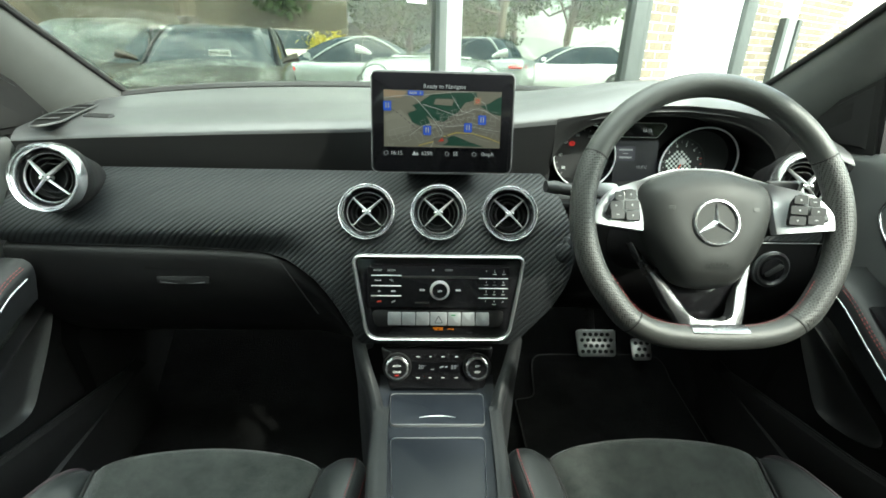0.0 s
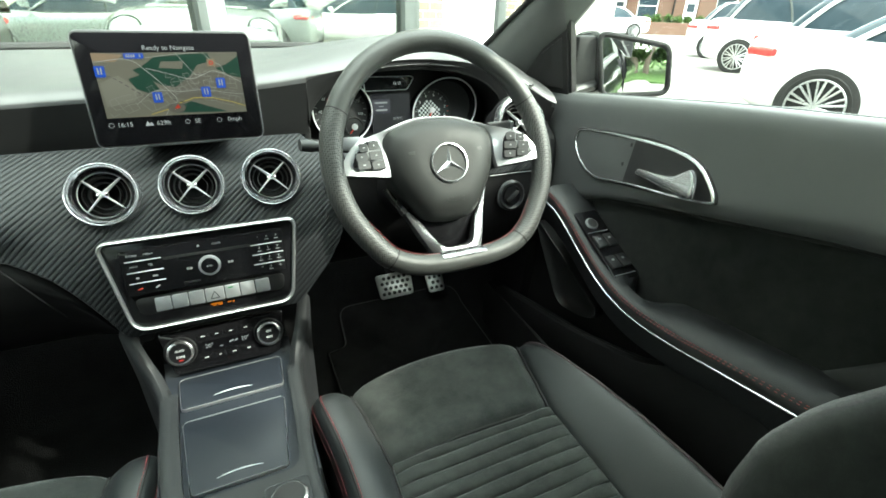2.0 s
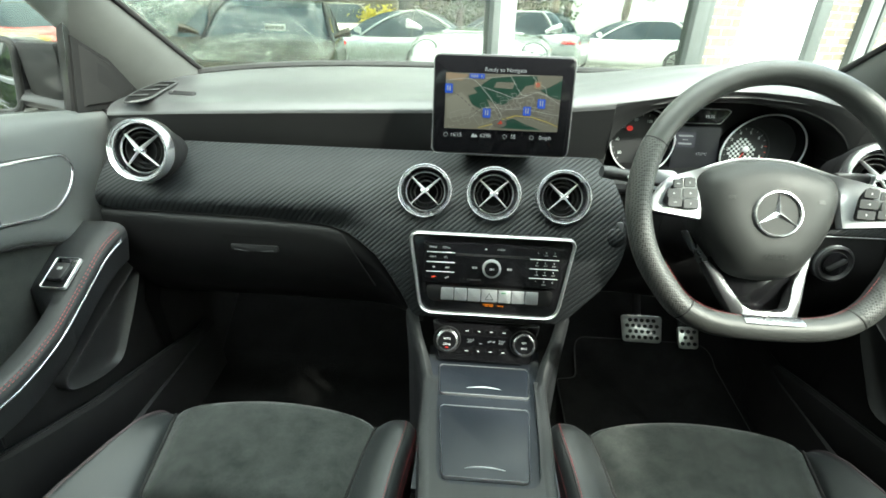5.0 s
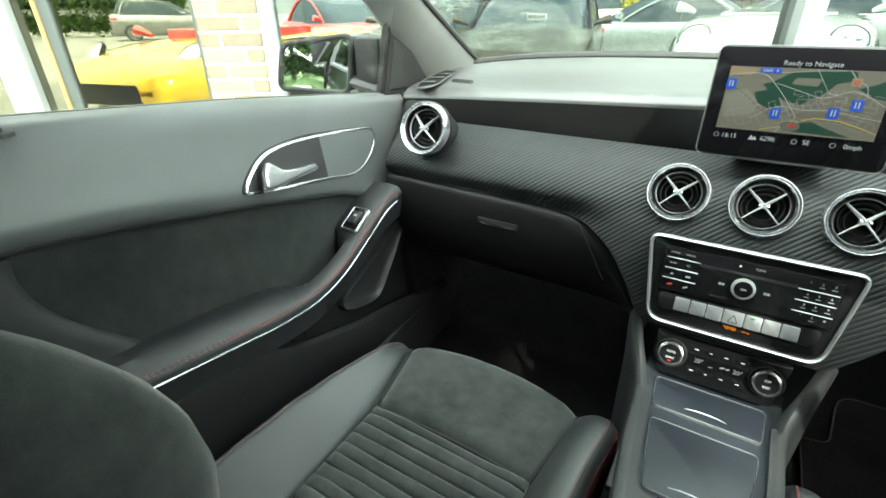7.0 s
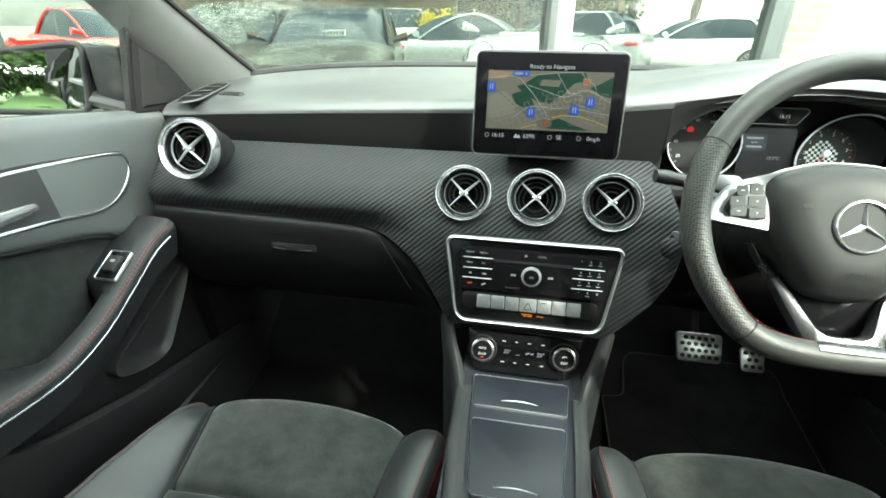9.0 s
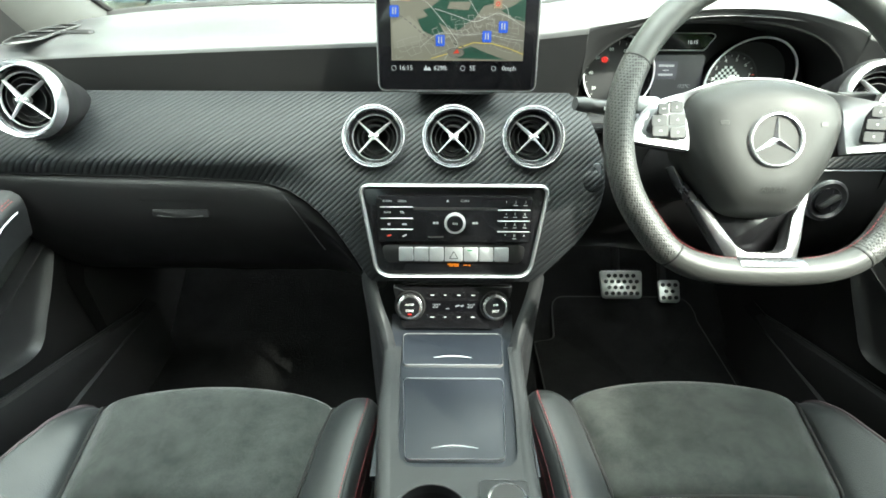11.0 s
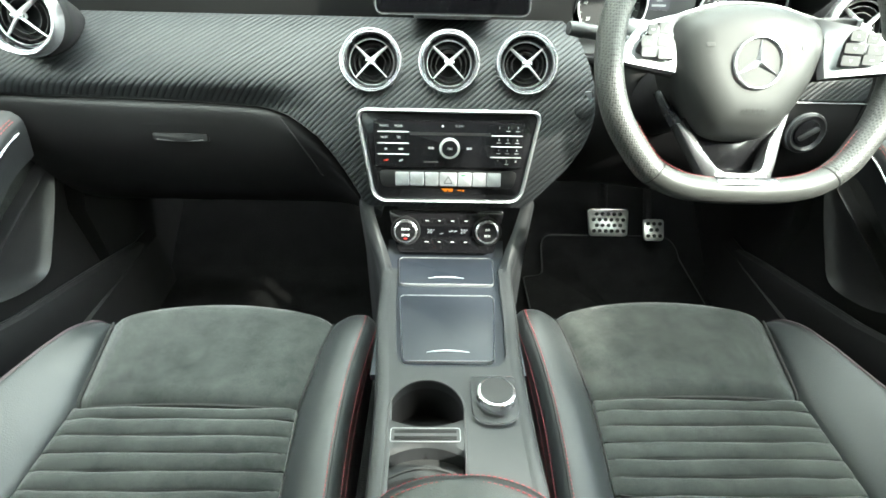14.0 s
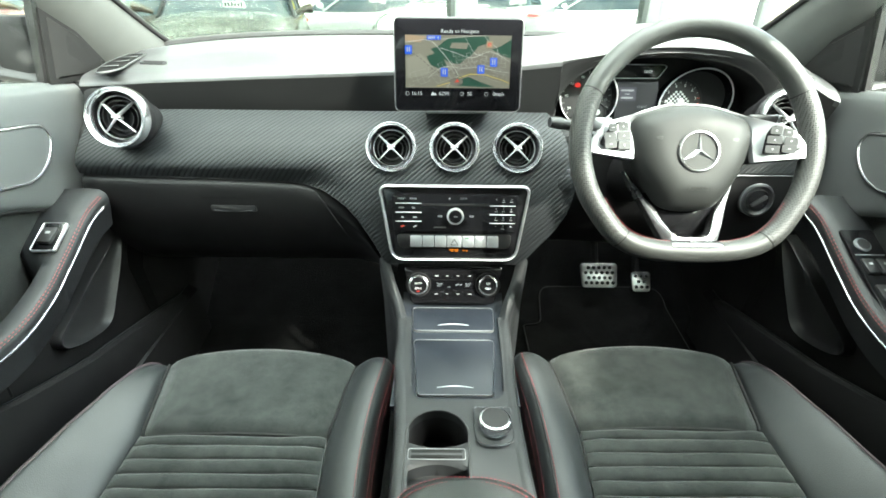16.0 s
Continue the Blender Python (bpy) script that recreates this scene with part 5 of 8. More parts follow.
part("lower_web", slab(round_poly([(-0.062, -0.060), (-0.030, -0.131), (0.030, -0.131), (0.062, -0.060)], 0.006), WH, 0.006, 0.002, -0.052), "gloss_black", wheel)
PADS = {}
for s in (-1, 1):
    PADS[s] = WH @ Matrix.Translation((s * 0.118, 0.017, -0.0085)) @ pose(0, 0, 0, 3, s * -11.5, 0)
    key = [(s * (x - 0.118), y - 0.017) for x, y in ((0.095, -0.0035), (0.121, -0.0025), (0.1455, 0.0025), (0.1395, 0.0175), (0.1245, 0.0350), (0.1075, 0.0385), (0.0995, 0.0265))][::s]
    part("keypad", slab(round_poly(key, 0.005, 4), PADS[s], 0.0032, 0.001), "gloss_black", wheel)
    part("spoke_back", tube([WH @ Vector((s * x, y, z)) for x, y, z in ((0.05, 0.0, -0.050), (0.10, 0.004, -0.036), (0.155, 0.008, -0.018))], 0.019, 12, flat=0.5, up=WM.to_3x3() @ Vector((0, 0, 1))), "black_plastic", wheel)
part("column", tube([on_wheel(0, 0, -0.03), on_wheel(0, -0.005, -0.12), on_wheel(0, -0.01, -0.30)], 0.055, 20, up=(1, 0, 0)), "hard_black", wheel, "black steering column shroud")


# ---- seats ----
def seat(sx, name_label, yshift):
    """A sports seat whose middle lies at x = sx; the inner side faces the console."""
    inner = -1 if sx > 0 else 1
    st = thing("bucket_seat", name_label, "car seat", (sx, 0.35, 0.30), "front seats")
    seam_y = 0.403 + yshift

    def top(y):
        return interp(y, [(-0.1, 0.455), (0.1, 0.462), (0.25, 0.470), (0.40, 0.487), (0.50, 0.503), (0.56, 0.508), (0.60, 0.502)])

    def half(y):
        return interp(y, [(0.0, 0.158), (0.25, 0.157), (0.40, 0.150), (0.50, 0.165), (0.58, 0.181), (0.62, 0.184)])

    # thigh panel
    rows = []
    for i in range(25):
        u = i / 24
        row = []
        for j in range(25):
            v = -1 + 2 * j / 24
            front = 0.602 - 0.032 * v * v + yshift
            y = seam_y + (front - seam_y) * u
            w = half(y - yshift)
            z = top(y - yshift) + 0.010 * (1 - v * v) - 0.013 * (abs(v) ** 12)
            z -= 0.05 * max(0, (u - 0.86) / 0.14) ** 2
            z -= 0.014 * (1 - min(1, u / 0.08)) ** 2
            row.append((sx + v * w, y, z))
        rows.append(row)
    for k in range(1, 6):
        rows.append([(p[0], p[1] + 0.004 * min(k, 2) - 0.006 * max(0, k - 2), p[2] - 0.022 * k) for p in rows[24]])
    part("thigh_panel", sheet(rows, (0, -0.004, -0.02)), "suede", st, "black suede thigh panel with a smudged nap")
    # ribs, running across
    n = 18
    for k in range(n):
        y1 = seam_y - 0.002 - (0.0165 + (k - 1) * 0.0225 if k else 0)
        y0 = y1 - (0.0225 if k else 0.0165)
        rr = []
        for u in (0, 0.02, 0.06, 0.14, 0.30, 0.5, 0.70, 0.86, 0.94, 0.98, 1):
            y = y1 + (y0 - y1) * u
            hump = 0.0085 * (math.sin(math.pi * u) ** 0.36)
            w = half(y - yshift)
            rr.append([(sx + v * w, y + 0.0011 * math.sin(v * 9 + k * 2.1) + 0.0007 * math.sin(v * 23 + k), top(y - yshift) - 0.005 + hump * (1 - 0.9 * abs(v) ** 14)) for v in (-1, -0.985, -0.96, -0.92, -0.8, -0.5, 0, 0.5, 0.8, 0.92, 0.96, 0.985, 1)])
        part("rib", sheet(rr, (0, 0, -0.02)), "suede", st)
        part("rib_seam", tube([Vector(q) + Vector((0, 0, 0.0016)) for q in rr[-1][2:-2]], 0.0013, 5), "seat_piping", st)
    for edge_line in ([r[0] for r in rows[:24]], [r[-1] for r in rows[:24]], rows[0]):
        part("seam", tube([Vector(p) + Vector((0, 0, 0.0042)) for p in edge_line], 0.0029, 6), "seat_piping", st)
    # bolsters
    for sd in (-1, 1):
        inside = sd == inner
        rr = []
        y_round, y_tip = (0.525, 0.574) if inside else (0.50, 0.566)
        for y in [*np.linspace(-0.06, y_round, 30), *[y_round + (y_tip - y_round) * q for q in (0.15, 0.3, 0.45, 0.58, 0.70, 0.80, 0.88, 0.94, 0.98, 1.0)]]:
            w, t0 = half(y), top(y)
            wo = sum(half(y + dy) for dy in np.linspace(-0.09, 0.09, 13)) / 13 - w
            u = max(0.0, (y - y_round) / (y_tip - y_round))
            drop = 0.050 * (1 - math.sqrt(max(0, 1 - u * u)))
            if inside:
                wd = 0.078 * (1 - 0.22 * u * u)
                z = t0 + 0.018
                prof = [(w - 0.003, t0 - 0.026), (w + 0.0015, t0 - 0.008), (w + wd * 0.10, t0 + 0.002), (w + wd * 0.40, z - 0.002), (w + wd * 0.70, z), (w + wd * 0.88, z - 0.008), (w + wd * 0.98, z - 0.028), (w + wd * 1.02, z - 0.08), (w + wd * 0.98, z - 0.15)]
            else:
                out = interp(y, [(0.05, 0.098), (0.20, 0.096), (0.30, 0.090), (0.39, 0.075), (0.458, 0.055), (0.53, 0.030), (0.57, 0.020)])
                rise = interp(y, [(0.05, 0.060), (0.20, 0.058), (0.30, 0.054), (0.39, 0.046), (0.458, 0.035), (0.53, 0.016), (0.57, 0.008)])
                z = t0 + rise
                prof = [(w - 0.003, t0 - 0.026), (w + 0.0015, t0 - 0.008), (w + out * 0.14, t0 + rise * 0.10 + 0.001), (w + out * 0.50, t0 + rise * 0.56), (w + out * 0.86, z - 0.004), (w + out + 0.002, z - 0.001), (w + out + 0.016, z - 0.012), (w + out + 0.030, z - 0.06), (w + out + 0.026, z - 0.17)]
            rr.append([Vector(p) for p in spline([(sx + sd * (a + wo * min(1, i / 3)), y + yshift, c - drop) for i, (a, c) in enumerate(prof)], 48)])
        rr.append([p + Vector((0, 0.001, -0.06)) for p in rr[-1]])
        bol = part("bolster", sheet(rr, (0, -0.003, -0.010)), "leather", st, "smooth black leather side bolster")
        for idx in ((25, 34, 37) if inside else ()):
            line = [r[idx] for r in rr[:-3]]
            fine = spline(line, 300)
            part("stitching", dashes(fine, 0.0046, 0.0033, 0.00075, Vector((0, 0, 0.0005))), "red_thread", bol, "line of red stitching")
        groove = [r[26 if inside else 30] for r in rr[:-3]]
        part("seam" if inside else "piping", tube([p + Vector((0, 0, -0.0003 if inside else 0.0006)) for p in groove], 0.0012 if inside else 0.0022, 6), "seat_piping" if inside else "grey_piping", bol)
    part("base", box((sx, 0.22 + yshift, 0.385), (0.40, 0.66, 0.10), 0.03), "hard_black", st)
    part("rail_mount", box((sx, 0.2, 0.315), (0.36, 0.5, 0.05), 0.01), "hard_black", st)
    # backrest: shell, and wings at its sides
    rr = []
    for k in range(19):
        t = k / 18
        z = 0.44 + 0.62 * t
        yb = -0.045 - 0.19 * t + yshift
        hw = 0.205 - 0.03 * t - 0.05 * smooth(t, 0.75, 1.0)
        ring = []
        for j in range(28):
            a = 2 * math.pi * j / 28
            cx, sn = math.cos(a), math.sin(a)
            ring.append((sx + hw * math.copysign(abs(cx) ** 0.55, cx), yb + 0.055 * math.copysign(abs(sn) ** 0.6, sn), z))
        rr.append(ring)
    part("backrest", loft(rr), "suede", st)
    for sd in (-1, 1):
        rr = []
        for k in range(21):
            t = k / 20
            z = 0.455 + 0.52 * t
            y0 = interp(z, [(0.45, 0.085), (0.55, 0.115), (0.62, 0.124), (0.70, 0.112), (0.78, 0.080), (0.86, 0.030), (0.95, -0.045), (1.0, -0.10)]) + yshift * 0.5
            sz = 1 - 0.55 * smooth(t, 0.75, 1.0)
            xc = sx + sd * (0.205 - 0.02 * t)
            ring = []
            for j in range(16):
                a = 2 * math.pi * j / 16
                cx, sn = math.cos(a), math.sin(a)
                ring.append((xc + 0.050 * sz * math.copysign(abs(cx) ** 0.8, cx), y0 - 0.10 + (0.10 if sn > 0 else 0.11) * math.copysign(abs(sn) ** 0.75, sn), z))
            rr.append(ring)
        part("backrest_wing", loft(rr), "suede", st, "suede side wing of the backrest")
    return st


seat(0.358, "black leather and suede front seat with ribbed cushion behind the wheel", 0.006)
seat(-0.356, "black leather and suede front passenger seat with ribbed cushion", -0.012)
for x, y, rz in ((0.114, 0.196, -8), (-0.094, 0.188, 8)):
    bk = thing("seat_belt_buckle", "seat belt buckle with a red release button", "seat belt buckle", (x, y - 0.02, 0.5))
    bmx = Matrix.Translation((x, y - 0.012, 0.562)) @ pose(0, 0, 0, -14, 0, rz)
    part("body", box((0, 0, 0), (0.032, 0.022, 0.075), 0.005, 2, bmx), "hard_black", bk)
    part("release_button", box((0, 0.001, 0.038), (0.027, 0.017, 0.012), 0.003, 2, bmx), "red_plastic", bk, "red release button")
    part("tongue_slot", box((0, -0.0085, 0.0385), (0.024, 0.003, 0.006), 0.001, 1, bmx), "rubber", bk)
    part("stalk", tube([bmx @ Vector((0, 0, -0.03)), (x, y - 0.03, 0.49), (x, y - 0.035, 0.42)], 0.010, 10), "hard_black", bk)


# ---- doors ----
SILL = [(-0.9, 1.045), (0.1, 1.028), (0.4, 1.004), (0.8, 0.962), (0.95, 0.95)]


LIP = [(-0.6, 0.93), (0.0, 0.893), (0.09, 0.885), (0.2, 0.870), (0.44, 0.822), (0.585, 0.790), (0.65, 0.765), (0.72, 0.735), (0.9, 0.70)]


def door(s, label):
    """A front door seen from inside; s = -1 for the passenger's, 1 for the driver's."""
    d = thing("front_door", label, "car door", (s * 0.76, 0.3, 0.36), "front doors")

    def P(x, y, z):
        return Vector((s * x, y, z))

    rows = []
    inlay = []
    back = []
    for i in range(37):
        y = 0.04 + 0.83 * i / 36
        zs, zl = interp(y, SILL), interp(y, LIP)
        h = zs - zl - 0.040
        prof = [(0.780, zs - 0.014), (0.775, zs - 0.001), (0.765, zs - 0.002), (0.7555, zs - 0.010), (0.7495, zs - 0.026), (0.7435, zs - 0.016 - 0.33 * h), (0.7363, zs - 0.016 - 0.62 * h), (0.7295, zs - 0.016 - 0.86 * h), (0.7265, zl + 0.022), (0.729, zl + 0.006), (0.739, zl - 0.001), (0.752, zl + 0.004)]
        rows.append([P(*p) for p in spline([(a, y, c) for a, c in prof], 50)])
        inlay.append([P(0.7415 + 0.004 * math.sin(math.pi * t), y, zl + 0.003 + (0.60 - zl) * t) for t in np.linspace(0, 1, 14)])
        back.append([P(0.7445 - 0.03 * t, y, 0.602 - 0.26 * t) for t in np.linspace(0, 1, 8)])
    part("upper_card", sheet(rows, (s * 0.02, 0, 0)), "door_skin", d, "soft black upper door panel")
    # the groove's shade under the lip, put in as a near-black tube
    part("inlay_groove", tube([row[0] + Vector((-s * 0.0045, 0, -0.004)) for row in inlay], 0.0042, 8), "seat_piping", d, "near-black tube for the shade in the groove above the suede inlay")
    part("inlay", sheet(inlay, (s * 0.012, 0, 0)), "door_suede", d, "black suede door inlay")
    edge = []
    for t in np.linspace(0, 1, 18):
        z = interp(0.10, LIP) - 0.002 + (0.615 - interp(0.10, LIP)) * t
        yb = 0.062 + 0.150 * smooth(t, 0.0, 1.0) - 0.03 * math.sin(math.pi * t)
        edge.append([P(x, y, z) for x, y in ((0.7375, -0.02), (0.7330, 0.0), (0.7325, (yb - 0.02) * 0.6), (0.7325, yb - 0.024), (0.7345, yb - 0.010), (0.7400, yb - 0.002), (0.7460, yb))])
    part("rear_border", sheet(edge, (s * 0.010, 0, 0)), "soft_black", d)
    part("lower_card", sheet(back, (s * 0.012, 0, 0)), "hard_black", d)
    # armrest with a grip hollow behind its switch block
    arm_line = [(0.652, 0.690, 0.772), (0.660, 0.640, 0.750), (0.662, 0.57, 0.705), (0.659, 0.50, 0.669), (0.656, 0.42, 0.649), (0.656, 0.33, 0.650), (0.660, 0.25, 0.658), (0.668, 0.10, 0.674), (0.672, 0.045, 0.679)]
    line = spline([P(*p) for p in arm_line], 72)
    grip0, grip1 = (0.415, 0.545) if s < 0 else (0.40, 0.455)
    rr = []
    for p in line:
        x = abs(p.x)
        g = smooth(p.y, grip0 - 0.03, grip0 + 0.02) * (1 - smooth(p.y, grip1 - 0.01, grip1 + 0.03))
        far = smooth(p.y, 0.60, 0.46)
        xo = 0.748 - 0.045 * g
        crown = 0.018 + 0.012 * (1 - smooth(p.y, 0.30, 0.44))
        ring = [(xo, p.y, p.z - 0.085), (x + 0.010, p.y, p.z - 0.055), (x + 0.001, p.y, p.z - 0.014), (x, p.y, p.z), (x + 0.003, p.y, p.z + 0.009), (x + 0.012, p.y, p.z + 0.016), (x + 0.032, p.y, p.z + crown), (xo - 0.012, p.y, p.z + crown - 0.002 - 0.006 * g), (xo, p.y, p.z + crown - 0.006 - 0.05 * g)]
        rr.append([P(*q) for q in ring])
    arm = part("armrest", loft(rr), "door_leather", d, "padded leather armrest")
    part("trim_strip", tube([p + Vector((-s * 0.001, 0, -0.006)) for p in line[3:]], lambda t: 0.0015, 8), "chrome", arm, "thin chrome strip along the armrest")
    for off, up in ((0.0024, 0.0098), (0.0056, 0.0124)):
        st_line = spline([p + Vector((s * off, 0, up)) for p in line[2:]], 330)
        part("stitching", dashes(st_line, 0.0052, 0.0036, 0.0007), "red_thread", arm, "line of red stitching")
    # switches on the slope of the armrest
    ang = math.degrees(math.atan2(0.705 - 0.750, 0.57 - 0.64))

    def slope(y):
        z = interp(y, [(0.42, 0.649), (0.50, 0.669), (0.57, 0.705), (0.64, 0.750), (0.69, 0.772)])
        return z + 0.0165

    if s > 0:
        ym = 0.545
        bed = Matrix.Translation(P(0.707, ym, slope(ym) + 0.0015)) @ pose(0, 0, 0, 29, 0, 0)
        part("switch_panel", slab(rrect(0.058, 0.165, 0.006), bed, 0.005, 0.001), "gloss_black", arm, "gloss black window switch panel")
        part("mirror_knob", lathe([(0.0135, 0.004), (0.0135, 0.0075), (0.011, 0.009), (0.0, 0.0085)], bed @ Matrix.Translation((-0.004, 0.050, 0)), 28), "dark_edge", arm)
        part("mirror_knob_cap", lathe([(0.0105, 0.0085), (0.010, 0.0096), (0.0, 0.0098)], bed @ Matrix.Translation((-0.004, 0.050, 0)), 24), "black_plastic", arm)
        for yy in (0.006, -0.044):
            for xx in (-0.012, 0.013):
                sw = part("window_switch", slab(rrect(0.021, 0.030, 0.003), bed @ Matrix.Translation((xx, yy, 0.004)) @ pose(0, 0, 0, -6, 0, 0), 0.006, 0.0015), "black_plastic", arm)
                part("switch_mark", box((0, 0, 0), (0.006, 0.004, 0.0004), 0, 1, bed @ Matrix.Translation((xx, yy + 0.004, 0.0101))), "grey_print", sw)
        for yy in (0.030, -0.072):
            part("panel_edge", box((0, 0, 0), (0.050, 0.0012, 0.001), 0, 1, bed @ Matrix.Translation((0, yy, 0.0052))), "satin", arm)
    else:
        ym = 0.590
        bed = Matrix.Translation(P(0.700, ym, slope(ym) + 0.002)) @ pose(0, 0, 0, 31, 0, 0)
        part("switch_panel", slab(rrect(0.040, 0.056, 0.004), bed, 0.005, 0.001), "gloss_black", arm, "window switch in a chrome frame")
        part("panel_edge", band(rrect(0.040, 0.056, 0.004), bed, 0.0025, 0.0062), "satin", arm)
        sw = part("window_switch", slab(rrect(0.024, 0.032, 0.003), bed @ Matrix.Translation((0, 0, 0.004)) @ pose(0, 0, 0, -7, 0, 0), 0.007, 0.0015), "black_plastic", arm)
        part("switch_mark", box((0, 0, 0), (0.008, 0.005, 0.0004), 0, 1, bed @ Matrix.Translation((0, 0.005, 0.0106))), "grey_print", sw)
    # handle recess
    ol = [(0.712, 0.891), (0.700, 0.903), (0.655, 0.909), (0.605, 0.914), (0.51, 0.920), (0.445, 0.918), (0.408, 0.907), (0.380, 0.886), (0.367, 0.870), (0.373, 0.862), (0.434, 0.852), (0.528, 0.8405), (0.605, 0.827), (0.632, 0.8255), (0.662, 0.832), (0.693, 0.850), (0.712, 0.873)]

    def card_x(y, z):
        zs = interp(y, SILL)
        f = (zs - 0.016 - z) / (zs - interp(y, LIP) - 0.040)
        return interp(f, [(0, 0.754), (0.33, 0.7447), (0.62, 0.7363), (0.86, 0.7295), (0.97, 0.7265)])

    loop = spline([P(card_x(y, z) - 0.0038, y, z) for y, z in ol], 110, True)
    part("handle_surround", tube(loop, 0.0022, 8, True, up=(1, 0, 0)), "chrome", d, "chrome surround of the door handle")
    part("surround_brow", tube([p + Vector((-s * 0.0012, 0, -0.0016)) for p in loop[16:68]], lambda t: 0.0006 + 0.0010 * math.sin(math.pi * t) ** 0.6, 8, up=(1, 0, 0)), "chrome", d)
    part("surround_gasket", tube([p + Vector((s * 0.0032, 0, 0)) + (p - Vector((p.x, 0.52, 0.885))).normalized() * 0.0036 for p in loop], 0.0026, 6, True, up=(1, 0, 0)), "rubber", d)
    cen = sum((p for p in loop), Vector()) / len(loop)
    part("handle_plate", loft([[p.lerp(cen, 0.015) + Vector((s * 0.0006, 0, 0)) for p in loop], [p.lerp(cen, 0.12) + Vector((s * 0.0014, 0, 0)) for p in loop], [p.lerp(cen, 0.95) + Vector((s * 0.0010, 0, 0)) for p in loop]]), "door_skin", d, "dark recessed handle plate")
    lev = [(0.372, 0.872), (0.380, 0.893), (0.390, 0.904), (0.398, 0.9065), (0.410, 0.899), (0.430, 0.887), (0.47, 0.8800), (0.510, 0.8765), (0.516, 0.8725), (0.514, 0.8660), (0.47, 0.8640), (0.40, 0.8630), (0.380, 0.8635)]
    wedge = spline([(0.388 + (y - 0.372) * 0.90, z - 0.002, 0) for y, z in lev], 60, True)
    lc = sum(wedge, Vector()) / len(wedge)
    part("handle", loft([[P(card_x(p.x, p.y) - 0.0268 + x - 0.7045 - 0.010 * smooth(p.x, 0.50, 0.38), lc.x + (p.x - lc.x) * k, lc.y + (p.y - lc.y) * k2) for p in wedge] for x, k, k2 in ((0.7225, 0.99, 0.94), (0.7180, 1.0, 1.0), (0.7145, 0.995, 0.96), (0.7130, 0.975, 0.80), (0.7125, 0.94, 0.50))]), "lever_silver", d, "satin silver pull lever")
    # a flat dark sheet on the plate paints the shade behind the lever
    dish = [p for p in loop if p.y < 0.565]
    dc = sum(dish, Vector()) / len(dish)
    part("hollow_shade", loft([[p.lerp(dc, 0.05) + Vector((-s * 0.0010, 0, 0)) for p in dish], [p.lerp(dc, 0.16) + Vector((-s * 0.0008, 0, 0)) for p in dish], [p.lerp(dc, 0.9) + Vector((-s * 0.0006, 0, 0)) for p in dish]]), "black_plastic", d, "flat black sheet for the shade in the finger hollow")
    if s > 0:
        for yy, zz in ((0.560, 0.905), (0.566, 0.868)):
            part("lock_mark", box((0, 0, 0), (0.0006, 0.005, 0.007), 0, 1, Matrix.Translation(P(card_x(yy, zz) - 0.0030, yy, zz))), "emboss", d)
    # map pocket below, and the fin before it
    rim = [(0.04, 0.612), (0.20, 0.618), (0.30, 0.615), (0.335, 0.585), (0.375, 0.560), (0.45, 0.535), (0.54, 0.508), (0.66, 0.484), (0.785, 0.458), (0.86, 0.44)]
    pk = []
    for y in np.linspace(0.045, 0.86, 32):
        zt = interp(y, rim)
        prof = [(0.700, zt - 0.03), (0.690, zt - 0.004), (0.680, zt), (0.672, zt - 0.004), (0.668, zt - 0.02), (0.668, 0.45 if zt > 0.50 else zt - 0.05), (0.676, 0.37), (0.70, 0.335)]
        pk.append([P(a, y, c) for a, c in prof])
    part("map_pocket", sheet(pk, (s * 0.006, 0, 0)), "hard_black", d, "black plastic door pocket")
    fin = spline([(y, z, 0) for y, z in ((0.778, 0.662), (0.770, 0.640), (0.742, 0.596), (0.705, 0.548), (0.662, 0.502), (0.60, 0.505), (0.545, 0.528), (0.545, 0.556), (0.60, 0.585), (0.66, 0.615), (0.72, 0.642), (0.765, 0.664))], 72, True)
    fc = Vector((0.612, 0.548, 0))
    part("fin_panel", loft([[P(x, fc.x + (p.x - fc.x) * k, fc.y + (p.y - fc.y) * k) for p in fin] for x, k in ((0.742, 1.0), (0.722, 1.0), (0.717, 0.988), (0.716, 0.97), (0.718, 0.945), (0.724, 0.86), (0.730, 0.70), (0.732, 0.3))]), "black_plastic", d, "raised triangular panel before the door pocket")
    for k in range(3):
        part("pocket_rib", tube([P(0.694, 0.345 + 0.03 * k, 0.566 - 0.008 * k), P(0.715, 0.365 + 0.03 * k, 0.590 - 0.008 * k)], 0.0022, 6), "hard_black", d)
    # lock pin on the sill
    part("lock_bezel", lathe([(0.016, 0.0), (0.015, 0.004), (0.009, 0.005)], Matrix.Translation(P(0.750, 0.098, interp(0.098, SILL) - 0.018)), 20), "black_plastic", d)
    part("lock_pin", lathe([(0.0055, 0.0), (0.0055, 0.022), (0.004, 0.026), (0.0, 0.027)], Matrix.Translation(P(0.750, 0.098, interp(0.098, SILL) - 0.015)), 14), "rubber", d)
    # window glass, seals and outer skin
    glass = [[P(0.774 - 0.15 * t + 0.01 * t * t, y, interp(y, SILL) - 0.01 + (1.37 - interp(y, SILL)) * t) for y in np.linspace(0.03, 0.775, 9)] for t in np.linspace(0, 1, 7)]
    g = part("window", sheet(glass, (s * 0.004, 0, 0)), "window", d, "clear side window")
    g.visible_shadow = False
    part("window_seal", tube([P(0.7785, y, interp(y, SILL) - 0.004) for y in np.linspace(0.03, 0.80, 20)], 0.0055, 6), "rubber", d)
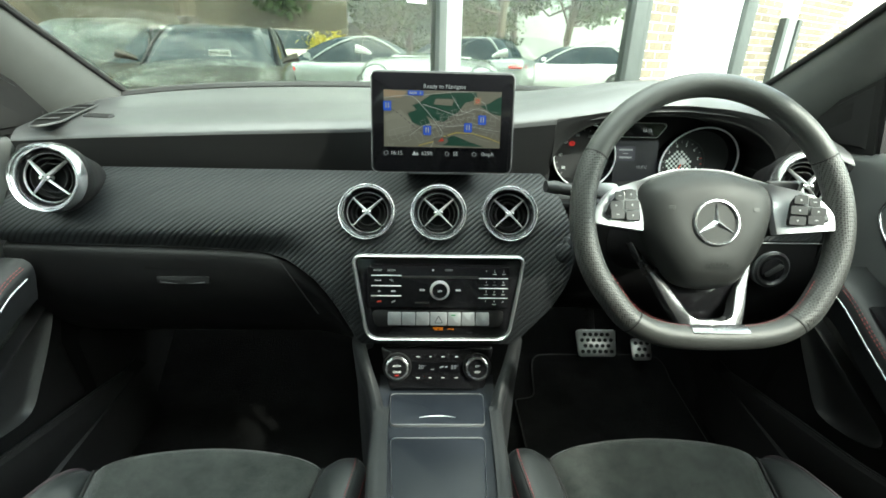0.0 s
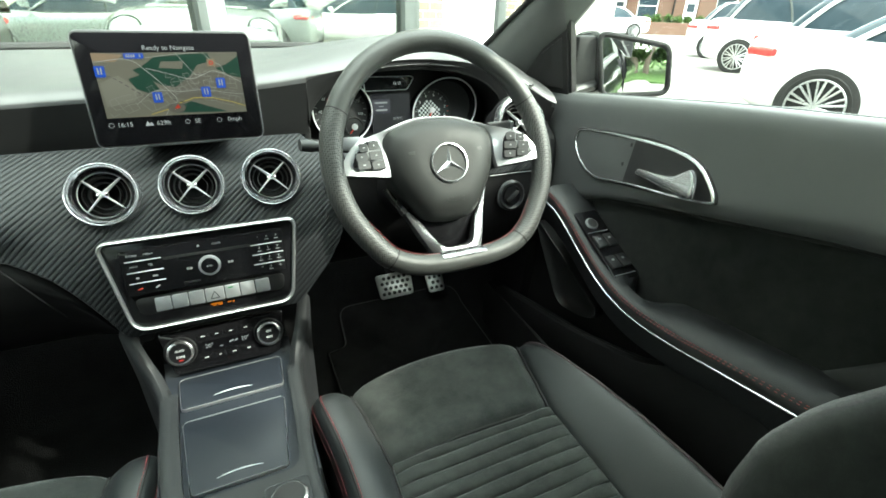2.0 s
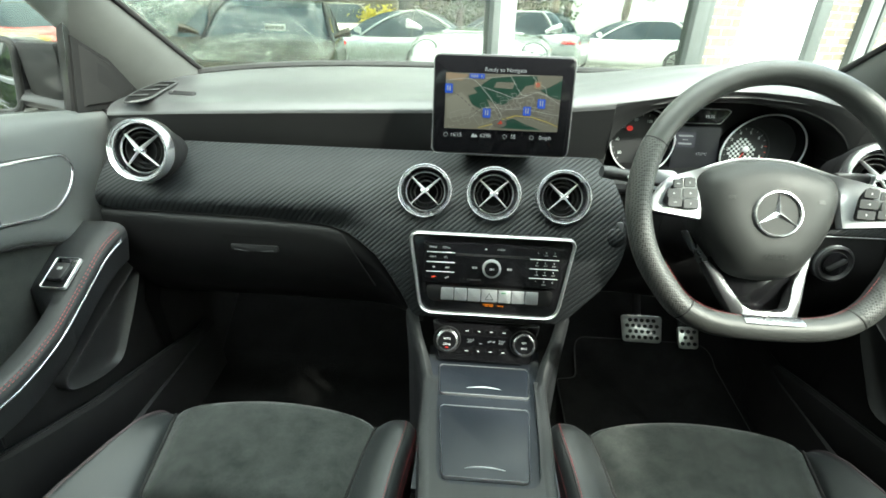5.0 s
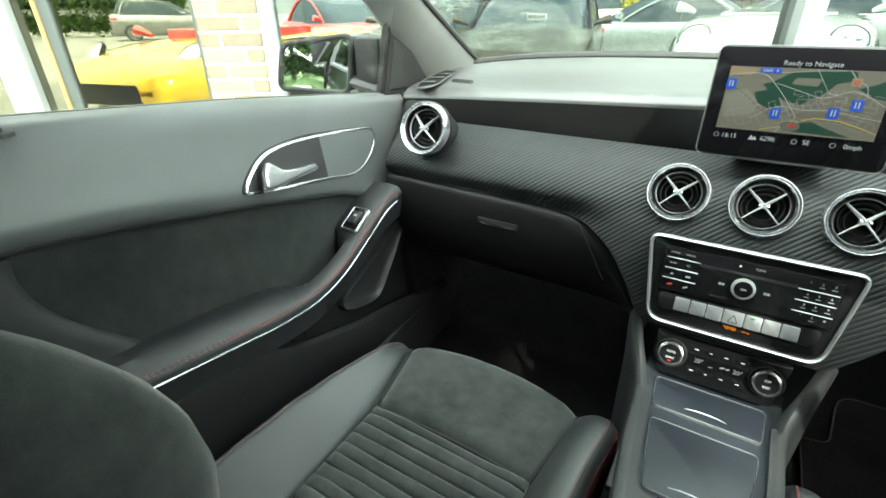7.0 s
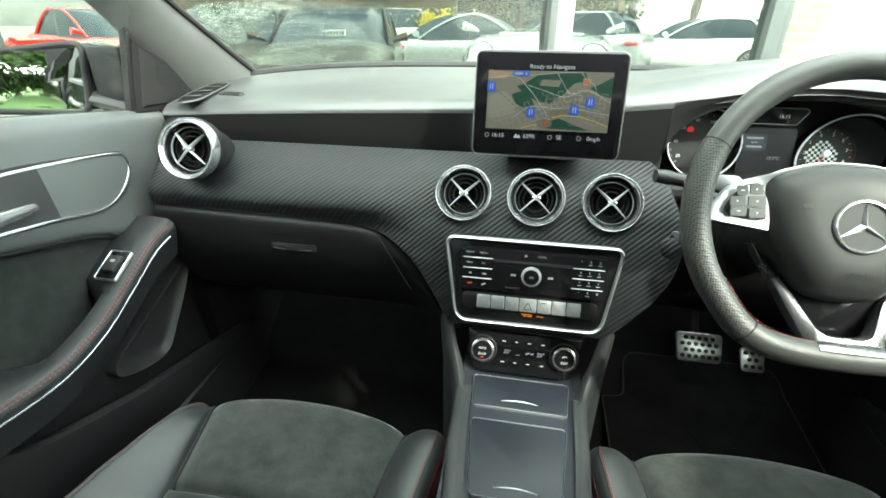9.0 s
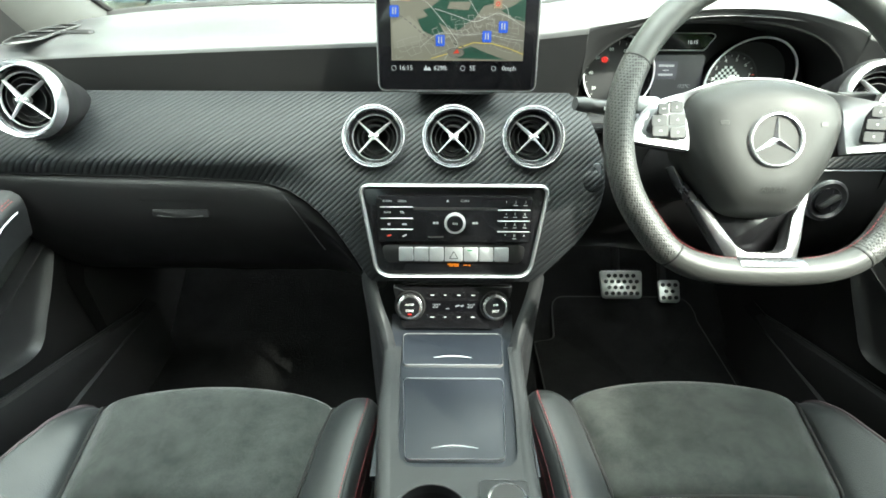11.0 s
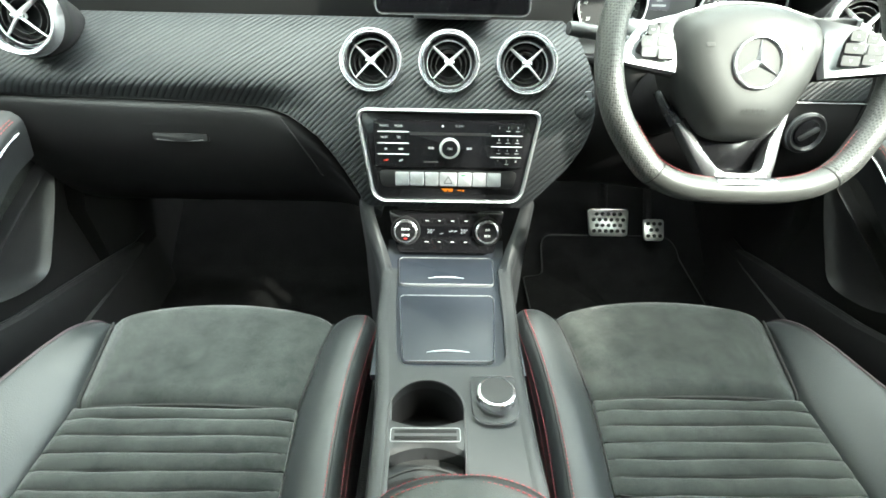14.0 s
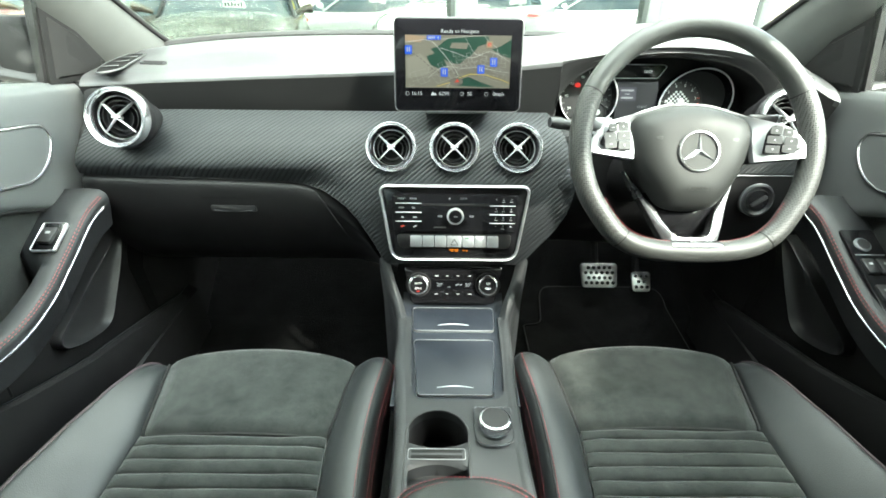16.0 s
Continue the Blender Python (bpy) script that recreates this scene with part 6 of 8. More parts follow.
    skin = [[P(0.79 + 0.10 * math.sin(math.pi * min(1, t * 0.96)) ** 0.8, y, interp(y, SILL) - 0.012 - 0.70 * t) for y in np.linspace(0.0, 0.9, 15)] for t in np.linspace(0, 1, 14)]
    part("outer_skin", sheet(skin, (s * 0.006, 0, 0)), "black_paint", d, "gloss black outer door panel")
    part("divider", loft([[P(0.778, 0.780, z0 := 0.957), P(0.778, 0.792, z0), P(0.766, 0.792, z0), P(0.766, 0.780, z0)], [P(0.760, 0.792, 1.09), P(0.760, 0.806, 1.09), P(0.748, 0.806, 1.09), P(0.748, 0.792, 1.09)], [P(0.740, 0.80, 1.20), P(0.740, 0.814, 1.20), P(0.728, 0.814, 1.20), P(0.728, 0.80, 1.20)]]), "matt_black", d)
    sail = [P(0.760, 0.787, 0.958), P(0.745, 0.802, 1.088), P(0.735, 0.865, 1.045), P(0.738, 0.925, 0.985), P(0.748, 0.93, 0.955)]
    part("sail_panel", loft([sail, [p + Vector((s * 0.025, 0, 0)) for p in sail]]), "matt_black", d, "dark triangular mirror sail panel")
    inner_sail = [p + Vector((-s * 0.001, 0, 0)) for p in sail]
    cs = sum(inner_sail, Vector()) / 5
    part("tweeter_cover", loft([[p.lerp(cs, 0.18) for p in inner_sail], [p.lerp(cs, 0.26) + Vector((-s * 0.004, 0, 0)) for p in inner_sail]]), "matt_black", d)
    return d


door(1, "black driver's door with suede inlay, chrome handle and switches")
door(-1, "black door with suede inlay and chrome handle on the passenger's side")

# ---- door mirrors ----
for s in (-1, 1):
    mm = thing("door_mirror", "black door mirror with a rounded glass", "door mirror", (s * 0.93, 0.80, 0.95), "door mirrors")
    # glass frame: from the inner top to the outer bottom edge
    if s < 0:
        a, b, c, e = Vector((-0.886, 0.831, 1.077)), Vector((-1.038, 0.757, 1.058)), Vector((-1.055, 0.744, 0.960)), Vector((-0.899, 0.818, 0.952))
    else:
        a, b, c, e = Vector((0.853, 0.818, 1.079)), Vector((0.998, 0.753, 1.0564)), Vector((1.013, 0.744, 0.9595)), Vector((0.876, 0.806, 0.950))
    n = (b - a).cross(e - a).normalized() * (1 if s > 0 else -1)
    if n.y > 0:
        n = -n
    quad = [e, c, b, a] if s > 0 else [e, a, b, c]
    cen = (a + b + c + e) / 4
    ux = (b - a).normalized()
    uy = n.cross(ux)
    mat = Matrix((( *ux, 0), (*uy, 0), (*n, 0), (0, 0, 0, 1))).transposed()
    mat.translation = cen
    inv = mat.inverted()
    flat2 = [(inv @ p).to_2d() for p in quad]
    ol = round_poly(flat2, 0.022, 6)
    dome_r = 1.5
    part("glass", loft([[mat @ Vector((p.x, p.y, -0.003)) for p in ol]] + [[mat @ Vector((p.x * k, p.y * k, 0.0005 + (0.009 - (p.x * k) ** 2 - (p.y * k) ** 2) / (2 * dome_r))) for p in ol] for k in (1.0, 0.85, 0.7, 0.55, 0.4, 0.25, 0.1, 0.02)]), "mirror", mm, "slightly domed mirror glass", sharp=60)
    part("rim", band([(p.x * 1.03, p.y * 1.04) for p in ol], mat, 0.012, 0.010, -0.002), "matt_black", mm)
    rings = [[mat @ Vector((p.x * k - ext * smooth(-p.x, 0.0, 0.06), p.y * k2, z)) for p in ol] for k, k2, z, ext in ((1.06, 1.08, -0.001, 0), (1.09, 1.12, -0.02, 0.008), (1.07, 1.10, -0.05, 0.022), (1.0, 1.02, -0.085, 0.034), (0.85, 0.86, -0.115, 0.036), (0.5, 0.5, -0.135, 0.02))]
    part("shell", loft(rings), "black_paint", mm, "gloss black mirror shell")
    part("inner_cheek", box((s * 0.842, 0.842, 1.012), (0.075, 0.03, 0.125), 0.008, 2), "matt_black", mm, "matt black inner side of the housing")
    part("arm", tube([(s * 0.77, 0.83, 0.955), (s * 0.83, 0.845, 0.963), (s * 0.90, 0.84, 0.975)], 0.026, 12, flat=0.6), "black_plastic", mm)

# ---- cabin shell ----
for s, nm in ((-1, "pillar_left"), (1, "pillar_right")):
    rr = []
    axis = [((0.682, 1.10, 1.00), (0.752, 0.965, 0.955)), ((0.688, 1.05, 1.029), (0.755, 0.918, 0.988)), ((0.697, 0.93, 1.105), (0.757, 0.81, 1.085)), ((0.699, 0.85, 1.153), (0.755, 0.735, 1.148)), ((0.688, 0.74, 1.213), (0.742, 0.63, 1.212)), ((0.660, 0.57, 1.295), (0.710, 0.47, 1.290)), ((0.615, 0.38, 1.372), (0.665, 0.29, 1.355)), ((0.58, 0.20, 1.395), (0.64, 0.15, 1.37))]
    ins = spline([a for a, _ in axis], 42)
    outs = spline([c for _, c in axis], 42)
    for a, c in zip(ins, outs):
        a, c = Vector((s * a.x, a.y, a.z)), Vector((s * c.x, c.y, c.z))
        w = c - a
        outward = Vector((s * 0.9, 0.45, 0.35)).normalized()
        rr.append([a, a.lerp(c, 0.12) - outward * 0.010, a.lerp(c, 0.35) - outward * 0.018, a.lerp(c, 0.65) - outward * 0.016, a.lerp(c, 0.88) - outward * 0.008, c, c + outward * 0.035, a + outward * 0.035])
    solid(nm, loft(rr), "pillar_grey", "grey plastic windscreen pillar trim", "pillar", kind="structure")
    solid("pillar_seal_left" if s < 0 else "pillar_seal_right", tube([Vector((s * (a.x - 0.002), a.y + 0.004, a.z + 0.003)) for a in ins], 0.0062, 8), "rubber", "black rubber seal along the pillar", "seal", kind="structure")
    part_b = loft([[(s * (0.735 - max(0, zz - 0.95) * 0.33), 0.028, zz), (s * (0.80 - max(0, zz - 0.95) * 0.36), 0.030, zz), (s * (0.80 - max(0, zz - 0.95) * 0.36), -0.16, zz), (s * (0.735 - max(0, zz - 0.95) * 0.33), -0.16, zz)] for zz in (0.30, 0.7, 0.95, 1.1, 1.25, 1.40)])
    solid("pillar_rear_left" if s < 0 else "pillar_rear_right", part_b, "pillar_grey", "grey plastic door pillar", "pillar", kind="structure")

roof = [[(x, y, 1.415 - 0.05 * (x / 0.62) ** 2 - 0.08 * max(0, (y - 0.1)) ** 2 - 0.06 * max(0, -y - 0.5) ** 2) for x in np.linspace(-0.64, 0.64, 13)] for y in np.linspace(-1.3, 0.46, 13)]
solid("ceiling", sheet(roof, (0, 0, 0.02)), "headliner", "black cloth headliner", "headliner", kind="structure")
ws = [[(x * (0.72 - 0.13 * t) / 0.72, (windscreen_y(x) + 0.01) * (1 - t) + (0.47 - 0.06 * (x / 0.7) ** 2) * t, 1.012 + (1.385 - 1.012) * t + 0.05 * math.sin(math.pi * t)) for x in np.linspace(-0.72, 0.72, 15)] for t in np.linspace(0, 1, 9)]
wsc = solid("windscreen", sheet(ws, (0, 0.004, 0.004)), "window", "clear laminated windscreen", "windscreen", kind="structure")
wsc.visible_shadow = False
rub = [(x, windscreen_y(x) + 0.004, 1.030 - 0.026 * (x / 0.7) ** 4) for x in np.linspace(-0.70, 0.70, 31)]
solid("windscreen_seal", tube(rub, 0.0095, 8, up=(0, 0, 1)), "rubber", "black rubber windscreen seal", "seal", kind="structure")

floor_pts = [[(x, y, z) for x in np.linspace(-0.72, 0.72, 9)] for y, z in ((-1.3, 0.30), (0.3, 0.29), (0.75, 0.285), (0.95, 0.31), (1.10, 0.42), (1.20, 0.56), (1.22, 0.9))]
solid("floor", sheet(floor_pts, (0, 0, -0.03)), "carpet", "black carpet of the footwells", "carpet floor", kind="structure")
for s, nm in ((-1, "sill_left"), (1, "sill_right")):
    solid(nm, loft([[(s * 0.655, y, 0.29), (s * 0.665, y, 0.40 + 0.03 * smooth(y, 0.5, 0.9)), (s * 0.685, y, 0.415 + 0.03 * smooth(y, 0.5, 0.9)), (s * 0.735, y, 0.41), (s * 0.735, y, 0.29)] for y in np.linspace(-1.0, 0.90, 12)]), "hard_black", "black plastic door sill", "sill", kind="structure")
for s, nm in ((-1, "left"), (1, "right")):
    side = lambda z: s * (0.79 - 0.42 * max(0, z - 1.0))
    for name, y0, y1, zs in (("wall_rear_", -1.34, -0.15, (0.25, 0.6, 1.0, 1.035)), ("wall_rail_", -1.34, -0.15, (1.31, 1.35, 1.40)), ("wall_quarter_", -1.34, -1.02, (1.035, 1.2, 1.31))):
        solid(name + nm, sheet([[(side(z), y, z) for z in zs] for y in np.linspace(y0, y1, 5)], (s * 0.02, 0, 0)), "dark_cloth", "rear side lining of the cabin", "wall", kind="structure")
    rw = solid("window_rear_" + nm, sheet([[(side(z) + s * 0.010, y, z) for z in (1.03, 1.12, 1.22, 1.315)] for y in np.linspace(-1.03, -0.15, 4)], (s * 0.004, 0, 0)), "window_tint", "tinted rear side window", "window", kind="structure")
    rw.visible_shadow = False
    solid("body_side_" + nm, sheet([[(s * (0.83 + 0.06 * math.sin(math.pi * min(1, (1.02 - z) / 0.75))), y, z) for z in (0.26, 0.4, 0.55, 0.7, 0.85, 0.97, 1.02)] for y in np.linspace(-2.1, -0.02, 12)], (s * 0.006, 0, 0)), "black_paint", "gloss black rear bodywork of the car", "car body", kind="structure")
solid("wall_rear", box((0, -1.34, 0.83), (1.62, 0.04, 1.18), 0.01), "dark_cloth", "rear end of the cabin", "wall", kind="structure")
solid("tunnel", loft([[(-0.12, y, 0.28), (-0.105, y, 0.50), (0.105, y, 0.50), (0.12, y, 0.28)] for y in (-1.0, 0.2, 0.7, 1.15)]), "carpet", "black carpeted centre tunnel", "tunnel", kind="structure")


for s, nm in ((-1, "kick_panel_left"), (1, "kick_panel_right")):
    solid(nm, loft([[(s * 0.690, y, 0.27), (s * 0.706, y, zt), (s * 0.79, y, zt), (s * 0.76, y, 0.27)] for y, zt in ((0.79, 0.56), (0.84, 0.66), (0.90, 0.74), (1.05, 0.95), (1.24, 0.98))]), "hard_black", "black plastic footwell side panel", "side panel", kind="structure")
    # hidden closing plate, added to stop light leaking past the dash end
    solid("leak_plate_left" if s < 0 else "leak_plate_right", box((s * 0.752, 1.055, 0.942), (0.085, 0.42, 0.03), 0.004), "hard_black", "hidden black plate under the pillar foot, added against a light leak", "side panel", kind="structure")
solid("wall_bulkhead", box((0, 1.25, 0.62), (1.5, 0.04, 0.76), 0.01), "hard_black", "bulkhead in front of the footwells", "wall", kind="structure")


# ---- floor mats ----
for s in (1,):
    mat_t = thing("floor_mat", "black carpet floor mat with a piped edge", "floor mat", (s * 0.42, 0.85, 0.29))
    mat_ol = round_poly([(s * 0.205, 0.60), (s * 0.62, 0.60), (s * 0.62, 1.02), (s * 0.262, 1.02), (s * 0.257, 0.918), (s * 0.205, 0.910)][::s], [0.03, 0.05, 0.05, 0.03, 0.022, 0.008][::s], 5)
    lift = lambda y: interp(y, [(0.3, 0.290), (0.75, 0.285), (0.95, 0.31), (1.10, 0.42)]) + 0.004
    part("mat", sheet([[(p.x, p.y, lift(p.y)) for p in mat_ol] + [(mat_ol[0].x, mat_ol[0].y, lift(mat_ol[0].y))], [(s * 0.42, 0.77, lift(0.77))] * (len(mat_ol) + 1)], (0, 0, 0.006)), "carpet", mat_t)
    part("piping", tube([(p.x, p.y, lift(p.y) + 0.005) for p in mat_ol], 0.0022, 6, True), "rubber", mat_t)


# ---- pedals ----
def pedal(cx, cy, cz, w, h, rows, cols, label):
    p = thing("pedal", label, "pedal", (cx, cy, cz))
    m = facing((cx, cy, cz), 38)
    part("pad", slab(round_poly([(-w * 0.46, -h / 2), (w * 0.46, -h / 2), (w * 0.5, h / 2), (-w * 0.5, h / 2)], 0.010, 4), m, 0.006, 0.0015), "steel", p, "brushed steel pedal pad")
    for r in range(rows):
        for c in range(cols - r % 2):
            x = (c - (cols - 1 - r % 2) / 2) * w * 0.86 / cols
            y = (r - (rows - 1) / 2) * h * 0.84 / rows
            part("rubber_stud", lathe([(0.0052, 0.005), (0.0048, 0.0085), (0.0, 0.009)], m @ Matrix.Translation((x, y, 0)), 10), "rubber", p)
    part("lever", tube([m @ Vector((0, -0.01, -0.016)), m @ Vector((0, h * 0.5, -0.030)), (cx, cy + 0.11, cz + 0.10), (cx, cy + 0.12, cz + 0.30)], 0.011, 8), "hard_black", p)
    return p


pedal(0.418, 0.99, 0.428, 0.104, 0.068, 4, 6, "brake pedal of brushed steel with rubber studs")
pedal(0.545, 1.00, 0.402, 0.054, 0.056, 3, 3, "accelerator pedal of brushed steel with rubber studs")


# ---- small dashboard parts ----
for s in (-1, 1):
    rim_l = [(0.662, 0.782), (0.688, 0.830), (0.706, 0.90), (0.714, 0.98), (0.706, 1.045), (0.690, 1.020), (0.674, 0.955), (0.656, 0.88), (0.642, 0.815)]
    leaf = [Vector((s * p.x, p.y)) for p in spline([(x, y, 0) for x, y in rim_l], 54, True)][::s]
    gm = Matrix.Translation((0, 0.85, 0.9850)) @ pose(0, 0, 0, 4, 0, 0) @ Matrix.Translation((0, -0.85, 0))
    gr = part("side_demister", slab(leaf, gm, 0.0020, 0.0008), "vent_black", dashboard, "slotted side window demister")
    part("rim", band(leaf, gm, 0.0030, 0.0030), "dash_skin", gr)
    for yy, ww in ((0.835, 0.030), (0.885, 0.032), (0.930, 0.028), (0.970, 0.022)):
        part("slat", box((0, 0, 0), (ww, 0.020, 0.0016), 0.0006, 1, gm @ Matrix.Translation((s * interp(yy, [(0.80, 0.666), (0.90, 0.683), (1.0, 0.696)]), yy, 0.0032)) @ pose(0, 0, 0, -8, 0, s * -24)), "dash_skin", gr)
    part("sensor_slot", band(rrect(0.050, 0.012, 0.004), Matrix.Translation((s * 0.577, 0.822, 0.9935)) @ pose(0, 0, 0, 7, 0, s * 8), 0.0018, 0.004), "black_plastic", dashboard)
lst = thing("indicator_stalk", "black indicator stalk with a grey end cap", "stalk", (0.20, 0.69, 0.915))
part("arm", tube([(0.262, 0.702, 0.906), (0.225, 0.698, 0.911), (0.183, 0.695, 0.917)], lambda t: 0.0135 - 0.002 * t, 14, flat=0.8), "black_plastic", lst)
part("end_cap", tube([(0.183, 0.695, 0.917), (0.173, 0.694, 0.9185), (0.163, 0.693, 0.9195)], lambda t: 0.0125 - 0.002 * t, 14, flat=0.85), "key_grey", lst)
part("mark", box((0.205, 0.684, 0.915), (0.008, 0.0006, 0.004)), "white_print", lst)
rst = thing("gear_stalk", "black gear selector stalk behind the wheel", "stalk", (0.50, 0.66, 0.93))
part("arm", tube([(0.42, 0.672, 0.914), (0.455, 0.660, 0.923), (0.49, 0.650, 0.930)], 0.011, 12, flat=0.75), "black_plastic", rst)
part("paddle_end", box((0.499, 0.645, 0.932), (0.046, 0.014, 0.027), 0.004), "black_plastic", rst)
part("end_cap", box((0.524, 0.645, 0.9325), (0.005, 0.0145, 0.026), 0.001), "silver_button", rst)
for s in (-1, 1):
    part("shift_paddle", slab(round_poly([(s * 0.100, 0.030), (s * 0.146, 0.034), (s * 0.150, 0.052), (s * 0.112, 0.052)][::s], 0.006, 4), WH, 0.005, 0.0015, -0.050), "silver_button", wheel, "silver shift paddle")
ign = thing("ignition_switch", "round black ignition switch with a key slot", "switch", (0.608, 0.755, 0.757))
im = facing((0.608, 0.748, 0.757), 8)
part("bezel", lathe([(0.033, -0.01), (0.033, 0.006), (0.029, 0.010), (0.024, 0.006)], im, 36), "black_plastic", ign)
part("bright_ring", lathe([(0.0338, 0.002), (0.0340, 0.0062), (0.0326, 0.0075)], im, 40, False), "dark_edge", ign, "thin bright ring")
part("rotor", lathe([(0.022, 0.004), (0.021, 0.010), (0.0, 0.011)], im, 28), "gloss_black", ign)
part("grip", box((0, 0, 0.013), (0.034, 0.008, 0.009), 0.003, 2, im @ pose(0, 0, 0, 0, 0, 35)), "black_plastic", ign)
adj = thing("cable_button", "small round silver push button beside the trim", "button", (0.219, 0.716, 0.838))
part("stem", lathe([(0.012, -0.02), (0.012, 0.0), (0.010, 0.003), (0.0, 0.003)], facing((0.214, 0.716, 0.820), 10), 20), "black_plastic", adj)
part("cap", slab(rrect(0.012, 0.017, 0.004), facing((0.214, 0.712, 0.820), 10), 0.005, 0.001), "silver_button", adj)
# wheel keys, stitching and lettering
for s in (-1, 1):
    for x, y, kw, tx in ((0.1115, 0.0305, 0.0165, 0), (0.1272, 0.0275, 0.0140, 1), (0.1095, 0.0170, 0.0210, 2), (0.1315, 0.0150, 0.0190, 3), (0.1075, 0.0035, 0.0200, 4), (0.1290, 0.0040, 0.0200, 5)):
        km = PADS[s] @ Matrix.Translation((s * (x - 0.118), y - 0.017, 0.0028)) @ pose(0, 0, 0, 0, 0, s * -4)
        k = part("key", slab(rrect(kw - 0.0010, 0.0112, 0.0022), km, 0.0011, 0.0004), "key_grey", wheel, sharp=12)
        if tx in (0, 2, 3, 4):
            part("mark", slab([(-0.0013, -0.0013), (0.0013, -0.0013), (0.0, 0.0015)], km @ Matrix.Translation((0, 0, 0.0011)) @ pose(0, 0, 0, 0, 0, (0, 0, 90, -90, 180)[tx]), 0.0003), "grey_print", k)
        else:
            part("mark", box((0, 0, 0), (0.0040, 0.0011, 0.0003), 0, 1, km @ Matrix.Translation((0, 0, 0.0013))), "grey_print", k)
    inner = [WM @ (p * 0.898 + Vector((0, 0, 0.003))) for p in rim_pts if s * p.x > 0.036 and p.y < -0.075]
    inner.sort(key=lambda p: s * p.x)
    if len(inner) > 4:
        part("stitching", dashes(spline(inner, 160), 0.0046, 0.0030, 0.00045), "red_thread", wheel, "red cross stitching inside the rim")
    for a in ((309, 29) if s > 0 else (151, 230)):
        q = min(rim_pts, key=lambda p: abs(((math.degrees(math.atan2(p.y, p.x)) % 360) - a)))
        tang = Vector((-q.y, q.x, 0)).normalized()
        part("rim_seam", tube([WM @ (q + tang * e) for e in (-0.0008, 0.0, 0.0008)], 0.0175, 20, up=WM.to_3x3() @ Vector((0, 0, 1))), "seat_piping", wheel)
words("airbag_text", "AIRBAG", 0.0085, WH @ Matrix.Translation((0.004, -0.0565, -0.0090)) @ pose(0, 0, 0, 14, 0, 0), "emboss", wheel)
for s in (-1, 1):
    part("horn_mark", box((0, 0, 0), (0.009, 0.0045, 0.0005), 0.0002, 1, WH @ Matrix.Translation((s * 0.055, 0.016, -0.0098)) @ pose(0, 0, 0, 0, s * 8, 0)), "emboss", wheel)
ct = thing("coin_button", "round blanking plug in the trim beside the column", "plug", (0.196, 0.70, 0.79))
part("disc", lathe([(0.016, -0.004), (0.016, 0.0015), (0.014, 0.003), (0.0, 0.003)], facing((0.207, trim_y(0.207, 0.806) - 0.0005, 0.806), 24, 8), 28), "carbon", ct)


# ---- outside ----
M["tarmac"] = surface("pale_worn_tarmac", (0.15, 0.142, 0.128), (0.27, 0.26, 0.242), rough=0.9, big=0.8, fine=60, bump=0.6, dist=0.006)
M["white_car"] = surface("white_car_paint", (0.80, 0.81, 0.82), (0.83, 0.84, 0.85), rough=0.2, rvar=0.05, bump=0, coat=1.0)
M["silver_car"] = surface("silver_car_paint", (0.34, 0.37, 0.38), (0.40, 0.43, 0.44), rough=0.28, rvar=0.05, metal=0.4, bump=0, coat=1.0)
M["beige_car"] = surface("beige_car_paint", (0.36, 0.33, 0.28), (0.42, 0.385, 0.33), rough=0.28, rvar=0.05, metal=0.3, bump=0, coat=1.0)
M["grey_car"] = surface("grey_car_paint", (0.16, 0.165, 0.17), (0.19, 0.195, 0.20), rough=0.28, rvar=0.05, metal=0.4, bump=0, coat=1.0)
M["dark_car"] = surface("dark_bronze_car_paint", (0.060, 0.046, 0.034), (0.078, 0.060, 0.045), rough=0.26, rvar=0.05, metal=0.3, bump=0, coat=0.3)
M["yellow_car"] = surface("yellow_car_paint", (0.85, 0.52, 0.03), (0.88, 0.57, 0.04), rough=0.22, rvar=0.05, bump=0, coat=1.0)
M["red_car"] = surface("red_car_paint", (0.65, 0.03, 0.02), (0.70, 0.04, 0.03), rough=0.22, rvar=0.05, bump=0, coat=1.0)
M["brick_red"] = brickwork("red_brick", (0.115, 0.066, 0.048), (0.4, 0.38, 0.34))
M["brick_buff"] = brickwork("buff_brick", (0.150, 0.122, 0.088), (0.5, 0.48, 0.42))
M["mortar"] = surface("mortar", (0.50, 0.48, 0.42), (0.58, 0.56, 0.50), rough=0.95, big=20, fine=200, bump=0.5, dist=0.002)
M["pale_frame"] = surface("pale_grey_aluminium", (0.20, 0.21, 0.212), (0.24, 0.25, 0.252), rough=0.4, metal=0.2, bump=0.03)
M["dark_frame"] = surface("dark_grey_aluminium", (0.048, 0.056, 0.054), (0.062, 0.070, 0.068), rough=0.6, metal=0.0, bump=0.03)
M["car_glass"] = surface("dark_car_glass", (0.030, 0.044, 0.056), (0.04, 0.056, 0.070), rough=0.06, rvar=0.02, bump=0, spec=0.18)
M["leaf_strip"] = surface("ochre_strip", (0.30, 0.19, 0.07), (0.36, 0.23, 0.09), rough=0.6, bump=0.05)
M["tail_red"] = surface("red_tail_lamp", (0.6, 0.03, 0.03), rough=0.2, bump=0)
M["lamp_clear"] = surface("pale_lamp_lens", (0.55, 0.56, 0.58), (0.75, 0.76, 0.78), rough=0.15, big=14, bump=0)
M["alloy"] = surface("silver_alloy", (0.42, 0.43, 0.44), rough=0.3, metal=0.8, bump=0)
M["white_paint"] = surface("white_paint", (0.78, 0.79, 0.78), (0.82, 0.83, 0.82), rough=0.5, bump=0.1, fine=100)
